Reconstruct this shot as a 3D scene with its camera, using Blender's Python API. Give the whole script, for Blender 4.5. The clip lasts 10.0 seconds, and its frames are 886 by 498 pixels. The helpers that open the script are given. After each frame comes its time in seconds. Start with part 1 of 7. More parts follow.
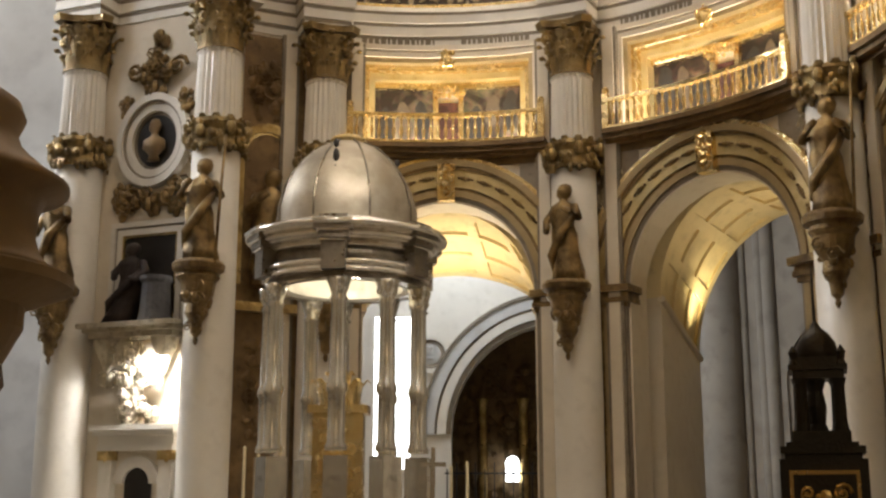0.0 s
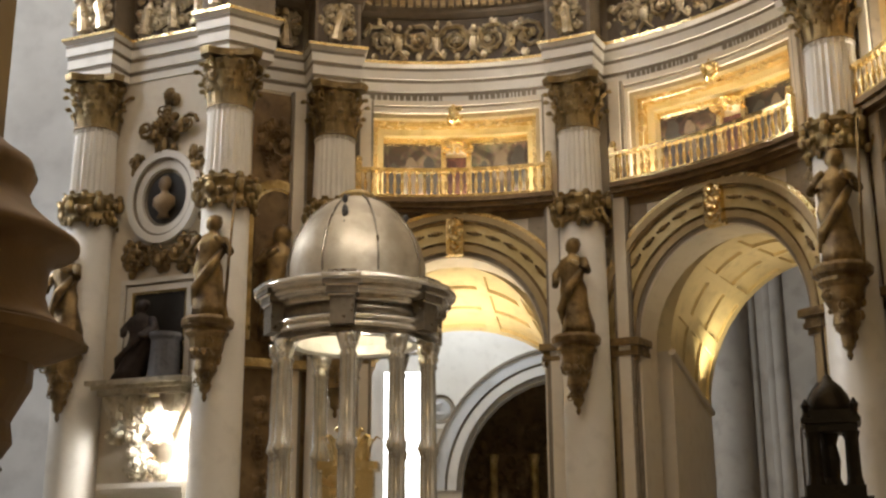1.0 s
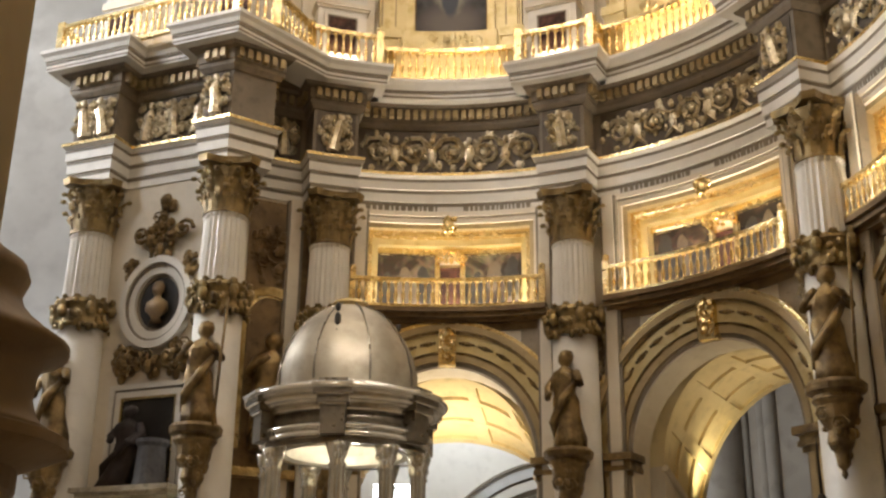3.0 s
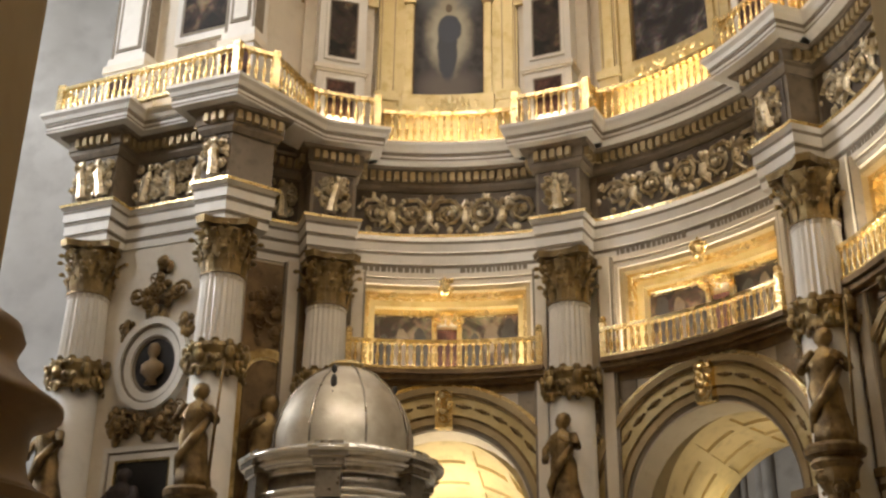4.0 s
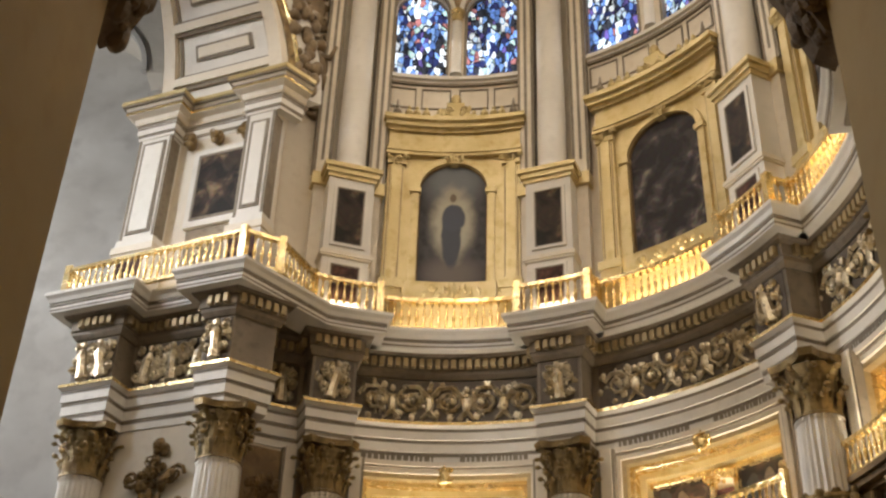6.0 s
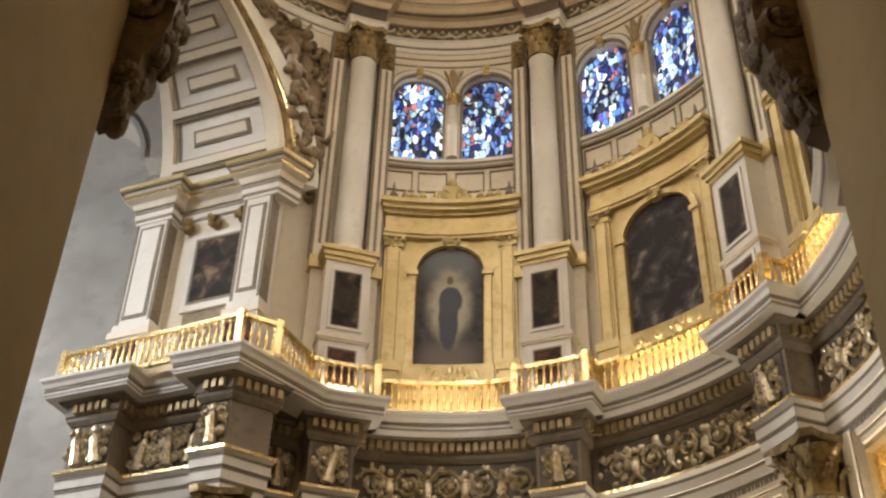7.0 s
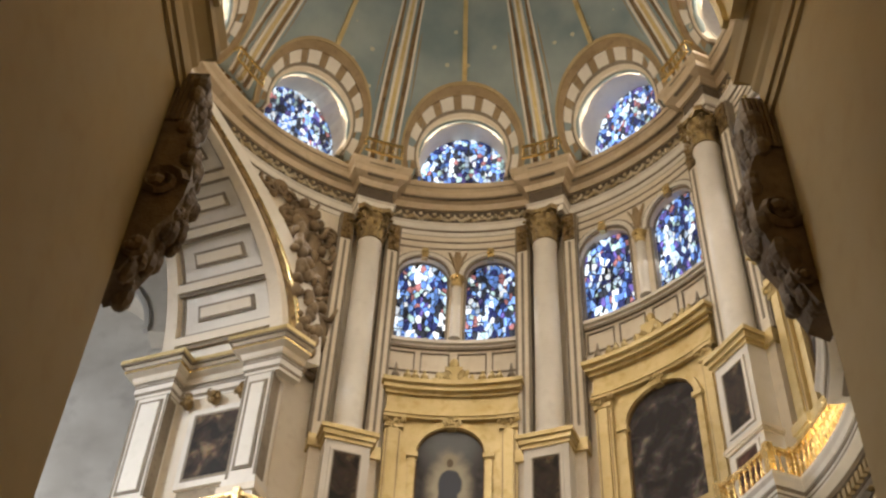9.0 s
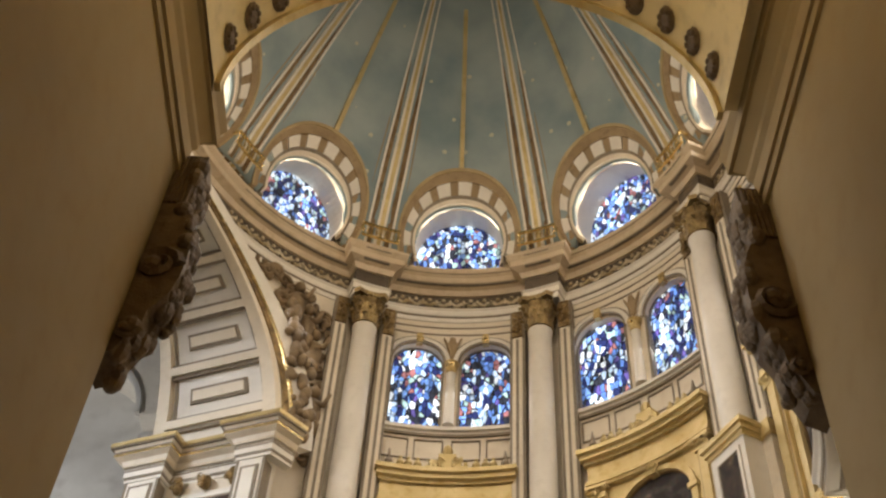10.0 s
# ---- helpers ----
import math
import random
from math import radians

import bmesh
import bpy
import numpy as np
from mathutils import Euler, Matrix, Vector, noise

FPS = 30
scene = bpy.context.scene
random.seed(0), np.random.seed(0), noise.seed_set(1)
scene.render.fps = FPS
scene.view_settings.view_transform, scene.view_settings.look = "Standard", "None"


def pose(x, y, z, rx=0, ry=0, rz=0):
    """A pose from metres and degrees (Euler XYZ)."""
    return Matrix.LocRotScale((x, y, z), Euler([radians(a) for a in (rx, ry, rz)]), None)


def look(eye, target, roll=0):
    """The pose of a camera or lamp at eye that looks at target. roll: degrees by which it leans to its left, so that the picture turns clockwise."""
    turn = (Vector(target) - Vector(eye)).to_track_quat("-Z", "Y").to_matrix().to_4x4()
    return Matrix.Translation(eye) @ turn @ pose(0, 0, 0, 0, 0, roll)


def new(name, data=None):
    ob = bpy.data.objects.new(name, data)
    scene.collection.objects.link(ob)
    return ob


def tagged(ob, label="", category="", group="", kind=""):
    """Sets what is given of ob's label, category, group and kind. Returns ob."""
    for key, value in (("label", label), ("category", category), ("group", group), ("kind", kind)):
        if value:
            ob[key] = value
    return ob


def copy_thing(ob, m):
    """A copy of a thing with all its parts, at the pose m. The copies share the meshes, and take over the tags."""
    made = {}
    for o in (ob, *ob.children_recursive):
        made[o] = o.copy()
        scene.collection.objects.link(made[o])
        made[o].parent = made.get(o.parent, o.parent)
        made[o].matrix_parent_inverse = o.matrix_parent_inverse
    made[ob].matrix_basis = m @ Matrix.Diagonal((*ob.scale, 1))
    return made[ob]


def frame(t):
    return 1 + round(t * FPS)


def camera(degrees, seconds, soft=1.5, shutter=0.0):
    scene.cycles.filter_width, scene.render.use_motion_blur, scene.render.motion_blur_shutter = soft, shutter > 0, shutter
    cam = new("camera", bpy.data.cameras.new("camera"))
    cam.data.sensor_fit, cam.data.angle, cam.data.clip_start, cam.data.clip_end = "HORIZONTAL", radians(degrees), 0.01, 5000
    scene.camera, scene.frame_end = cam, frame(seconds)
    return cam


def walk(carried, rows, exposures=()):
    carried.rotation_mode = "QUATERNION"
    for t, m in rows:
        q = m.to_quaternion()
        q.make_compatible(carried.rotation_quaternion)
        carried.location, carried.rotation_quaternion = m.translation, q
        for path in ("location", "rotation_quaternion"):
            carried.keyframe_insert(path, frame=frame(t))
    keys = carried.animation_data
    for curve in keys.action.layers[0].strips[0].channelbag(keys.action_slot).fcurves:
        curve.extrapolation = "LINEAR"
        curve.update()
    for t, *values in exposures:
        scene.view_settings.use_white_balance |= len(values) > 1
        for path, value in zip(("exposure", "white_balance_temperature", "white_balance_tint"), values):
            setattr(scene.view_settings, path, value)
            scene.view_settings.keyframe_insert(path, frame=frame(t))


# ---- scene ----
# Camera: it stands still under a great arch and tilts up into the rotunda.
cam = camera(42.0, 10.0, soft=2.4)
EYE = (0.0, 0.0, 1.6)
AIM = [  # seconds, azimuth, pitch, lean
    (0.0, -0.00, 12.07, 0.08),
    (0.5, -0.16, 13.34, 0.09),
    (1.0, -0.45, 14.78, -0.23),
    (1.5, -0.39, 16.11, -0.25),
    (2.0, -0.45, 17.44, -0.02),
    (2.5, -0.33, 18.80, 0.47),
    (4.0, 0.01, 23.30, 0.71),
    (4.5, -0.02, 25.11, 0.60),
    (5.0, -0.11, 27.72, 1.30),
    (5.5, -0.36, 30.10, 1.78),
    (6.0, -0.33, 32.55, 1.98),
    (6.2, -0.32, 33.43, 2.21),
    (7.5, -0.28, 38.81, 1.24),
    (8.0, -0.56, 41.31, 2.04),
    (8.5, -0.92, 43.66, 2.74),
    (9.0, -0.98, 45.57, 3.36),
    (9.5, -0.97, 47.43, 3.62),
    (10.0, -1.07, 49.81, 4.20),
]


def aim(az, pitch, lean):
    a, p = radians(az), radians(pitch)
    way = Vector((math.sin(a) * math.cos(p), math.cos(a) * math.cos(p), math.sin(p)))
    return look(EYE, Vector(EYE) + way, lean)


EXPOSURE = [(0.0, 0.0), (2.5, 0.0), (4.0, -0.12), (5.5, -0.33), (8.0, -0.33), (10.0, -0.24)]   # the camera closes down as it tilts up to the windows
walk(cam, [(t, aim(a, p, r)) for t, a, p, r in AIM], EXPOSURE)

# ---- plan: the rotunda's centre, radius, bays ----
CX, CY, R = -0.53, 22.24, 11.0
BAYS = (3.5, 44.2, 85.6)           # arched bays that show
COLS = (-16.5, 23.5, 65.3, 106.0)  # breaks of the entablatures between them
LOW = (3.3, 45.0, 87.4)             # the arches below stand a little off those axes
EDGE = (-16.7, 24.0, 66.6, 108.0)
C1, C2 = Vector((-10.3, 31.5, 0)), Vector((-6.1, 29.8, 0))   # the pair on the great arch's jamb
U = (C2 - C1).normalized()                                   # along the jamb
N = Vector((U.y, -U.x, 0))                                   # out of the jamb, to the room


c1_mid = (C1 + C2) / 2 + N * 0.75


def at_phi(phi, r, z=0.0):
    a = radians(phi)
    return Vector((CX + r * math.sin(a), CY + r * math.cos(a), z))


def turn_to(phi):
    return pose(CX, CY, 0, 0, 0, -phi)


# ---- world, lights ----
world = bpy.data.worlds.new("sky")
scene.world = world
world.use_nodes = True
sky = world.node_tree.nodes.new("ShaderNodeTexSky")
sky.sky_type, sky.sun_disc = "NISHITA", False
sky.sun_elevation, sky.sun_rotation = radians(45), radians(230)
world.node_tree.links.new(sky.outputs[0], world.node_tree.nodes["Background"].inputs[0])
world.node_tree.nodes["Background"].inputs[1].default_value = 0.1


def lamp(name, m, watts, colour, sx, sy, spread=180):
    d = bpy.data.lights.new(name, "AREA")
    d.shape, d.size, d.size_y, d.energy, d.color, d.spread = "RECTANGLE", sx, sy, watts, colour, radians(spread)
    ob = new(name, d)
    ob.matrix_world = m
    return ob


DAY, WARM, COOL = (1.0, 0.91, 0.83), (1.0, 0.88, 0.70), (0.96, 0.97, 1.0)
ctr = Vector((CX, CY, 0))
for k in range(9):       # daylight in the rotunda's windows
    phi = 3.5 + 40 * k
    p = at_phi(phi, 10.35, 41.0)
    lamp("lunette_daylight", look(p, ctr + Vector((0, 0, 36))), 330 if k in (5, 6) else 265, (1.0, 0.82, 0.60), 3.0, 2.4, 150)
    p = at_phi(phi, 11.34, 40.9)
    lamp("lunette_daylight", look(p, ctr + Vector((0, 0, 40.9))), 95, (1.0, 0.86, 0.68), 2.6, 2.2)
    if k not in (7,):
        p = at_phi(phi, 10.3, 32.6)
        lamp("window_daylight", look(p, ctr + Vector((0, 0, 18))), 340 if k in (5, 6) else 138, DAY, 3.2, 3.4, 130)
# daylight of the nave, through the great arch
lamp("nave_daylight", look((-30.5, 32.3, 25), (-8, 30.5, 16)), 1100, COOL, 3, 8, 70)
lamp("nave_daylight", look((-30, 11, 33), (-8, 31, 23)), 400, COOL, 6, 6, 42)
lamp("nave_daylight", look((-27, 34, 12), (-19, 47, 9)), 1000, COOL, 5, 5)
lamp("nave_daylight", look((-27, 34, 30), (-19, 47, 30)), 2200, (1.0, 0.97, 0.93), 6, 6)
for x in (-3.6, 3.9):    # altar spotlights high on the entrance piers
    lamp("altar_spotlight", look((x, 8.9, 15.5), (-1.7, 19.9, 5.0)), 32, (1.0, 0.93, 0.82), 0.3, 0.3, 36)
# Orange fill added behind the camera for the piers; no window stands there.
lamp("rear_pier_fill", look((0, -13.5, 12), (0, 0, 8)), 250, (1.0, 0.74, 0.43), 5, 8)
for x in (-4.35, 4.6):   # unseen fill added on the entrance arch's imposts to brighten its vault
    lamp("vault_fill", look((x, 4.5, 19.95), (x * 0.4, 4.5, 24)), 410, (1.0, 0.80, 0.46), 0.25, 13.0)
for phi in LOW:          # lamps behind the balustrades, and on the passages' imposts
    p = at_phi(phi, 10.75, 11.95)
    lamp("balcony_lamp", look(p, at_phi(phi, 11.5, 14.2)), 250, WARM, 4.6, 0.12)
    p = at_phi(phi, 14.0, 7.4)
    lamp("passage_lamp", look(p, at_phi(phi, 14.0, 10)), 150 if phi < 20 else 45, (1.0, 0.80, 0.50), 1.6, 3.0)
p = at_phi(LOW[1] - 11.0, 15.6, 6.6)
lamp("passage_lamp", look(p, at_phi(LOW[1] - 13.5, 15.9, 9)), 22, (1.0, 0.82, 0.46), 0.3, 0.8, 90)
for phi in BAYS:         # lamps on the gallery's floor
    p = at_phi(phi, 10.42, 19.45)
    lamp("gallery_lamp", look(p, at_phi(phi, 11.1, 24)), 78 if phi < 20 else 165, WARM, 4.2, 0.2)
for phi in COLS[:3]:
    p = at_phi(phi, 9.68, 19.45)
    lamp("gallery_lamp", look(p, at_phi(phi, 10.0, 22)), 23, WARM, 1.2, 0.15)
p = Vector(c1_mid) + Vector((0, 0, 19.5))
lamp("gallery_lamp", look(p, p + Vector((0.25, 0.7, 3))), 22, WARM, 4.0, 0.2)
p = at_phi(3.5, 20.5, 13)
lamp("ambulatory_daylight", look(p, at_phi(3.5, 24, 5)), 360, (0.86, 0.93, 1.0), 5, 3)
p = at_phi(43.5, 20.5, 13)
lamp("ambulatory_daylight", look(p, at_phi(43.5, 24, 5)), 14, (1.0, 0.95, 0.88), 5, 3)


# ---- materials ----
def node_mat(name):
    m = bpy.data.materials.new(name)
    m.use_nodes = True
    nt = m.node_tree
    return m, nt, nt.nodes["Principled BSDF"]


def surface(name, c1, c2, rough=0.6, metal=0.0, grain=6.0, bump=0.15, stain=0.8, dark=None):
    """Two-scale mottled surface: c1 and c2 mix at a broad scale, fine grain in tone and relief, dark stains."""
    m, nt, b = node_mat(name)
    N_, L_ = nt.nodes.new, nt.links.new
    co = N_("ShaderNodeTexCoord")
    n1, n2, n3 = N_("ShaderNodeTexNoise"), N_("ShaderNodeTexNoise"), N_("ShaderNodeTexNoise")
    for n, s, d in ((n1, stain, 4), (n2, grain, 6), (n3, grain * 6, 3)):
        n.inputs["Scale"].default_value, n.inputs["Detail"].default_value = s, d
        L_(co.outputs["Object"], n.inputs["Vector"])
    r1 = N_("ShaderNodeValToRGB")
    r1.color_ramp.elements[0].position, r1.color_ramp.elements[1].position = 0.35, 0.68
    r1.color_ramp.elements[0].color, r1.color_ramp.elements[1].color = (*c1, 1), (*c2, 1)
    L_(n1.outputs["Fac"], r1.inputs["Fac"])
    mx = N_("ShaderNodeMix")
    mx.data_type, mx.blend_type = "RGBA", "MIX"
    r2 = N_("ShaderNodeValToRGB")
    r2.color_ramp.elements[0].position, r2.color_ramp.elements[1].position = 0.52, 0.75
    r2.color_ramp.elements[0].color, r2.color_ramp.elements[1].color = (0, 0, 0, 1), (0.75, 0.75, 0.75, 1)
    L_(n2.outputs["Fac"], r2.inputs["Fac"])
    L_(r2.outputs[0], mx.inputs["Factor"])
    L_(r1.outputs[0], mx.inputs["A"])
    mx.inputs["B"].default_value = (*(dark or [c * 0.72 for c in c1]), 1)
    L_(mx.outputs["Result"], b.inputs["Base Color"])
    mr = N_("ShaderNodeMapRange")
    mr.inputs["To Min"].default_value, mr.inputs["To Max"].default_value = max(0.05, rough - 0.12), min(1, rough + 0.15)
    L_(n2.outputs["Fac"], mr.inputs["Value"])
    L_(mr.outputs[0], b.inputs["Roughness"])
    b.inputs["Metallic"].default_value = metal
    bp = N_("ShaderNodeBump")
    bp.inputs["Strength"].default_value, bp.inputs["Distance"].default_value = bump, 0.05
    ad = N_("ShaderNodeMath")
    L_(n2.outputs["Fac"], ad.inputs[0])
    L_(n3.outputs["Fac"], ad.inputs[1])
    L_(ad.outputs[0], bp.inputs["Height"])
    L_(bp.outputs[0], b.inputs["Normal"])
    return m


CREAM = surface("cream_painted_stone", (0.70, 0.62, 0.50), (0.76, 0.69, 0.57), 0.5, 0, 3.0, 0.12, 0.5, (0.64, 0.56, 0.44))
WHITE = surface("white_stone", (0.70, 0.66, 0.59), (0.78, 0.74, 0.67), 0.4, 0, 2.5, 0.1, 0.6, (0.64, 0.60, 0.53))
TAN = surface("tan_painted_stone", (0.50, 0.40, 0.27), (0.60, 0.49, 0.345), 0.5, 0, 3.0, 0.12, 0.6, (0.42, 0.33, 0.21))
NAVE = surface("pale_grey_stone", (0.50, 0.49, 0.47), (0.66, 0.655, 0.64), 0.75, 0, 0.7, 0.1, 0.3, (0.40, 0.39, 0.38))
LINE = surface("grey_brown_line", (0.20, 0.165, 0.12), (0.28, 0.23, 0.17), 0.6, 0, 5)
GOLD = surface("gilding", (0.82, 0.61, 0.27), (0.95, 0.79, 0.45), 0.24, 0.9, 5.0, 0.05, 1.2, (0.42, 0.25, 0.07))
LEAF = surface("worn_gilded_carving", (0.38, 0.26, 0.09), (0.74, 0.57, 0.27), 0.30, 0.75, 3.5, 0.6, 2.2, (0.17, 0.105, 0.04))
OCHRE = surface("gold_painted_stone", (0.52, 0.405, 0.185), (0.65, 0.53, 0.28), 0.36, 0.45, 2.4, 0.2, 0.7, (0.42, 0.29, 0.09))
RELIEF = surface("relief_grey_and_gold", (0.46, 0.36, 0.20), (0.78, 0.70, 0.53), 0.28, 0.62, 3.0, 0.5, 2.6, (0.16, 0.10, 0.04))
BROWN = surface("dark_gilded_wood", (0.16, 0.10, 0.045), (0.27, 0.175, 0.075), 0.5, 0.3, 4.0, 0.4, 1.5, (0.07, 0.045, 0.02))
# Cream paint, toned to dark tan to hold the entrance passage's shade.
PIER = surface("shaded_cream_pier", (0.34, 0.255, 0.125), (0.38, 0.285, 0.14), 0.8, 0, 2.0, 0.08, 0.2, (0.34, 0.245, 0.12))
VAULT = surface("yellow_cream_vault", (0.74, 0.62, 0.36), (0.80, 0.68, 0.42), 0.7, 0, 2.0, 0.1, 0.3)
SILVER = surface("silver", (0.72, 0.68, 0.60), (0.86, 0.82, 0.74), 0.2, 0.78, 4.0, 0.06, 3.0, (0.35, 0.31, 0.25))
BLACK = surface("black_wood_and_dark_depth", (0.02, 0.017, 0.014), (0.035, 0.03, 0.025), 0.4, 0, 6)
DULL = surface("dull_silver_dome", (0.34, 0.29, 0.22), (0.46, 0.40, 0.31), 0.45, 0.65, 3.0, 0.1, 2.0)
PEARL = surface("polished_pale_silver", (0.66, 0.62, 0.52), (0.76, 0.72, 0.62), 0.4, 0.25, 3.0, 0.05)
TARNISH = surface("tarnished_silver", (0.15, 0.125, 0.095), (0.26, 0.225, 0.175), 0.3, 0.8, 5.0, 0.2, 3.0)
POLISH = surface("polished_silver", (0.84, 0.81, 0.74), (0.92, 0.89, 0.83), 0.16, 0.8, 5.0, 0.03, 3.0)
MIRRORED = surface("bright_turned_silver", (0.66, 0.62, 0.54), (0.82, 0.78, 0.69), 0.2, 0.75, 5.0, 0.04, 3.0, (0.22, 0.19, 0.15))
CAPITAL = surface("dark_gilded_capital", (0.16, 0.11, 0.05), (0.42, 0.31, 0.14), 0.32, 0.75, 4.0, 0.5, 2.2, (0.09, 0.06, 0.025))
IVORY = surface("ivory_and_gilt_carving", (0.50, 0.43, 0.31), (0.72, 0.66, 0.54), 0.35, 0.3, 4.0, 0.4, 2.4, (0.17, 0.125, 0.07))
FILLET = surface("dull_gilt_fillet", (0.37, 0.275, 0.135), (0.47, 0.36, 0.195), 0.38, 0.3, 4.0, 0.15, 1.0, (0.29, 0.21, 0.10))
BRONZE = surface("dark_bronzed_gilding", (0.13, 0.085, 0.04), (0.36, 0.25, 0.11), 0.34, 0.7, 4.0, 0.5, 2.4, (0.07, 0.045, 0.02))
# Brown ground, darkened further to hold the shade below the cornice.
SHADE = surface("shaded_brown_ground", (0.18, 0.14, 0.095), (0.25, 0.20, 0.14), 0.6, 0.0, 4.0, 0.3)
GROUND = surface("brown_grey_ground", (0.25, 0.20, 0.14), (0.34, 0.28, 0.20), 0.6, 0.0, 4.0, 0.3)
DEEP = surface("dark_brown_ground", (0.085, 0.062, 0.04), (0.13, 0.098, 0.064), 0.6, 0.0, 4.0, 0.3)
WOOD = surface("smooth_brown_wood", (0.31, 0.225, 0.135), (0.39, 0.285, 0.175), 0.6, 0, 3.0, 0.08)
WOODEN = surface("tan_brown_moulding", (0.27, 0.19, 0.10), (0.36, 0.26, 0.145), 0.5, 0.15, 3.0, 0.15)
# Pale ambulatory stone with its dimness put into a darker colour.
DIM = surface("dimmed_grey_stone", (0.33, 0.295, 0.25), (0.39, 0.35, 0.30), 0.8, 0, 1.5, 0.1)
FLOOR = surface("marble_floor", (0.32, 0.28, 0.22), (0.45, 0.40, 0.33), 0.35, 0, 2.0, 0.05)


# ---- building helpers ----
def mesh_of(name, bm, mats, smooth=False):
    me = bpy.data.meshes.new(name)
    bmesh.ops.recalc_face_normals(bm, faces=bm.faces)
    bm.to_mesh(me)
    bm.free()
    for m in (mats if isinstance(mats, (list, tuple)) else (mats,)):
        me.materials.append(m)
    if smooth:
        me.polygons.foreach_set("use_smooth", [True] * len(me.polygons))
    return me


def part(name, bm, material, parent=None, label="", smooth=False, m=None):
    ob = new(name, bm if isinstance(bm, bpy.types.Mesh) else mesh_of(name, bm, material, smooth))
    if parent:
        ob.parent = parent
    if m is not None:
        ob.matrix_basis = m
    if label:
        ob["label"] = label
    return ob


def thing(name, label, category, m=None, group="", kind=""):
    ob = new(name)
    if m is not None:
        ob.matrix_basis = m
    return tagged(ob, label, category, group, kind)


def box(bm, x0, x1, y0, y1, z0, z1, nx=1):
    """A box cut nx times along x, so that it can be bent."""
    rings = []
    for i in range(nx + 1):
        x = x0 + (x1 - x0) * i / nx
        rings.append([bm.verts.new(c) for c in ((x, y0, z0), (x, y1, z0), (x, y1, z1), (x, y0, z1))])
    for a_, b_ in zip(rings, rings[1:]):
        for j in range(4):
            bm.faces.new((a_[j], a_[(j + 1) % 4], b_[(j + 1) % 4], b_[j]))
    bm.faces.new(rings[0])
    bm.faces.new(rings[-1][::-1])
    return bm


def lathe(bm, prof, n=24, cx=0.0, cy=0.0, flute=0.0, flutes=0, a0=0.0, a1=360.0, caps=True):
    """Turns (radius, z) pairs round an upright axis."""
    full = a1 - a0 >= 360
    cols = []
    m = n if full else n + 1
    for i in range(m):
        a_ = radians(a0 + (a1 - a0) * i / n)
        k = 1 - (flute if flutes and i % 2 else 0)
        cols.append([bm.verts.new((cx + r * k * math.sin(a_), cy + r * k * math.cos(a_), z)) for r, z in prof])
    for i in range(n):
        a_, b_ = cols[i], cols[(i + 1) % m]
        for j in range(len(prof) - 1):
            bm.faces.new((a_[j], b_[j], b_[j + 1], a_[j + 1]))
    if full and caps:
        for e in (0, -1):
            if prof[e][0] > 1e-4:
                bm.faces.new([c[e] for c in cols])
    return bm


def sweep(bm, path, prof, closed=False):
    """Carries a closed (out, z) outline along plan points; out is to the right of the way."""
    n = len(path)
    cols = []
    for i in range(n):
        p = Vector(path[i])
        a_ = Vector(path[i - 1]) if i else None
        b_ = Vector(path[i + 1]) if i < n - 1 else None
        d1 = (p - a_).normalized() if a_ else None
        d2 = (b_ - p).normalized() if b_ else None
        d1, d2 = d1 or d2, d2 or d1
        n1, n2 = Vector((d1.y, -d1.x)), Vector((d2.y, -d2.x))
        mit = n1 + n2
        mit = mit / max(0.35, mit.dot(n1)) if mit.length > 1e-6 else n1
        cols.append([bm.verts.new((p.x + mit.x * o, p.y + mit.y * o, z)) for o, z in prof])
    k = len(prof)
    for a_, b_ in zip(cols, cols[1:]):
        for j in range(k):
            bm.faces.new((a_[j], b_[j], b_[(j + 1) % k], a_[(j + 1) % k]))
    bm.faces.new(cols[0])
    bm.faces.new(cols[-1][::-1])
    return bm


def tube(bm, pts, rad, n=5):
    """A round bar through points; rad is one radius or one for each point."""
    rad = rad if isinstance(rad, (list, tuple)) else [rad] * len(pts)
    rings = []
    for i, p in enumerate(pts):
        p = Vector(p)
        d = (Vector(pts[min(i + 1, len(pts) - 1)]) - Vector(pts[max(i - 1, 0)])).normalized()
        s = d.cross(Vector((0.03, 1, 0.05))).normalized()
        t = d.cross(s)
        rings.append([bm.verts.new(p + (s * math.cos(6.2832 * j / n) + t * math.sin(6.2832 * j / n)) * rad[i]) for j in range(n)])
    for a_, b_ in zip(rings, rings[1:]):
        for j in range(n):
            bm.faces.new((a_[j], a_[(j + 1) % n], b_[(j + 1) % n], b_[j]))
    bm.faces.new(rings[0])
    bm.faces.new(rings[-1][::-1])
    return bm


def ball(bm, c, rx, ry, rz, seg=8, rings=5):
    vs = bmesh.ops.create_uvsphere(bm, u_segments=seg, v_segments=rings, radius=1)["verts"]
    for v in vs:
        v.co = Vector((c[0] + v.co.x * rx, c[1] + v.co.y * ry, c[2] + v.co.z * rz))
    return bm


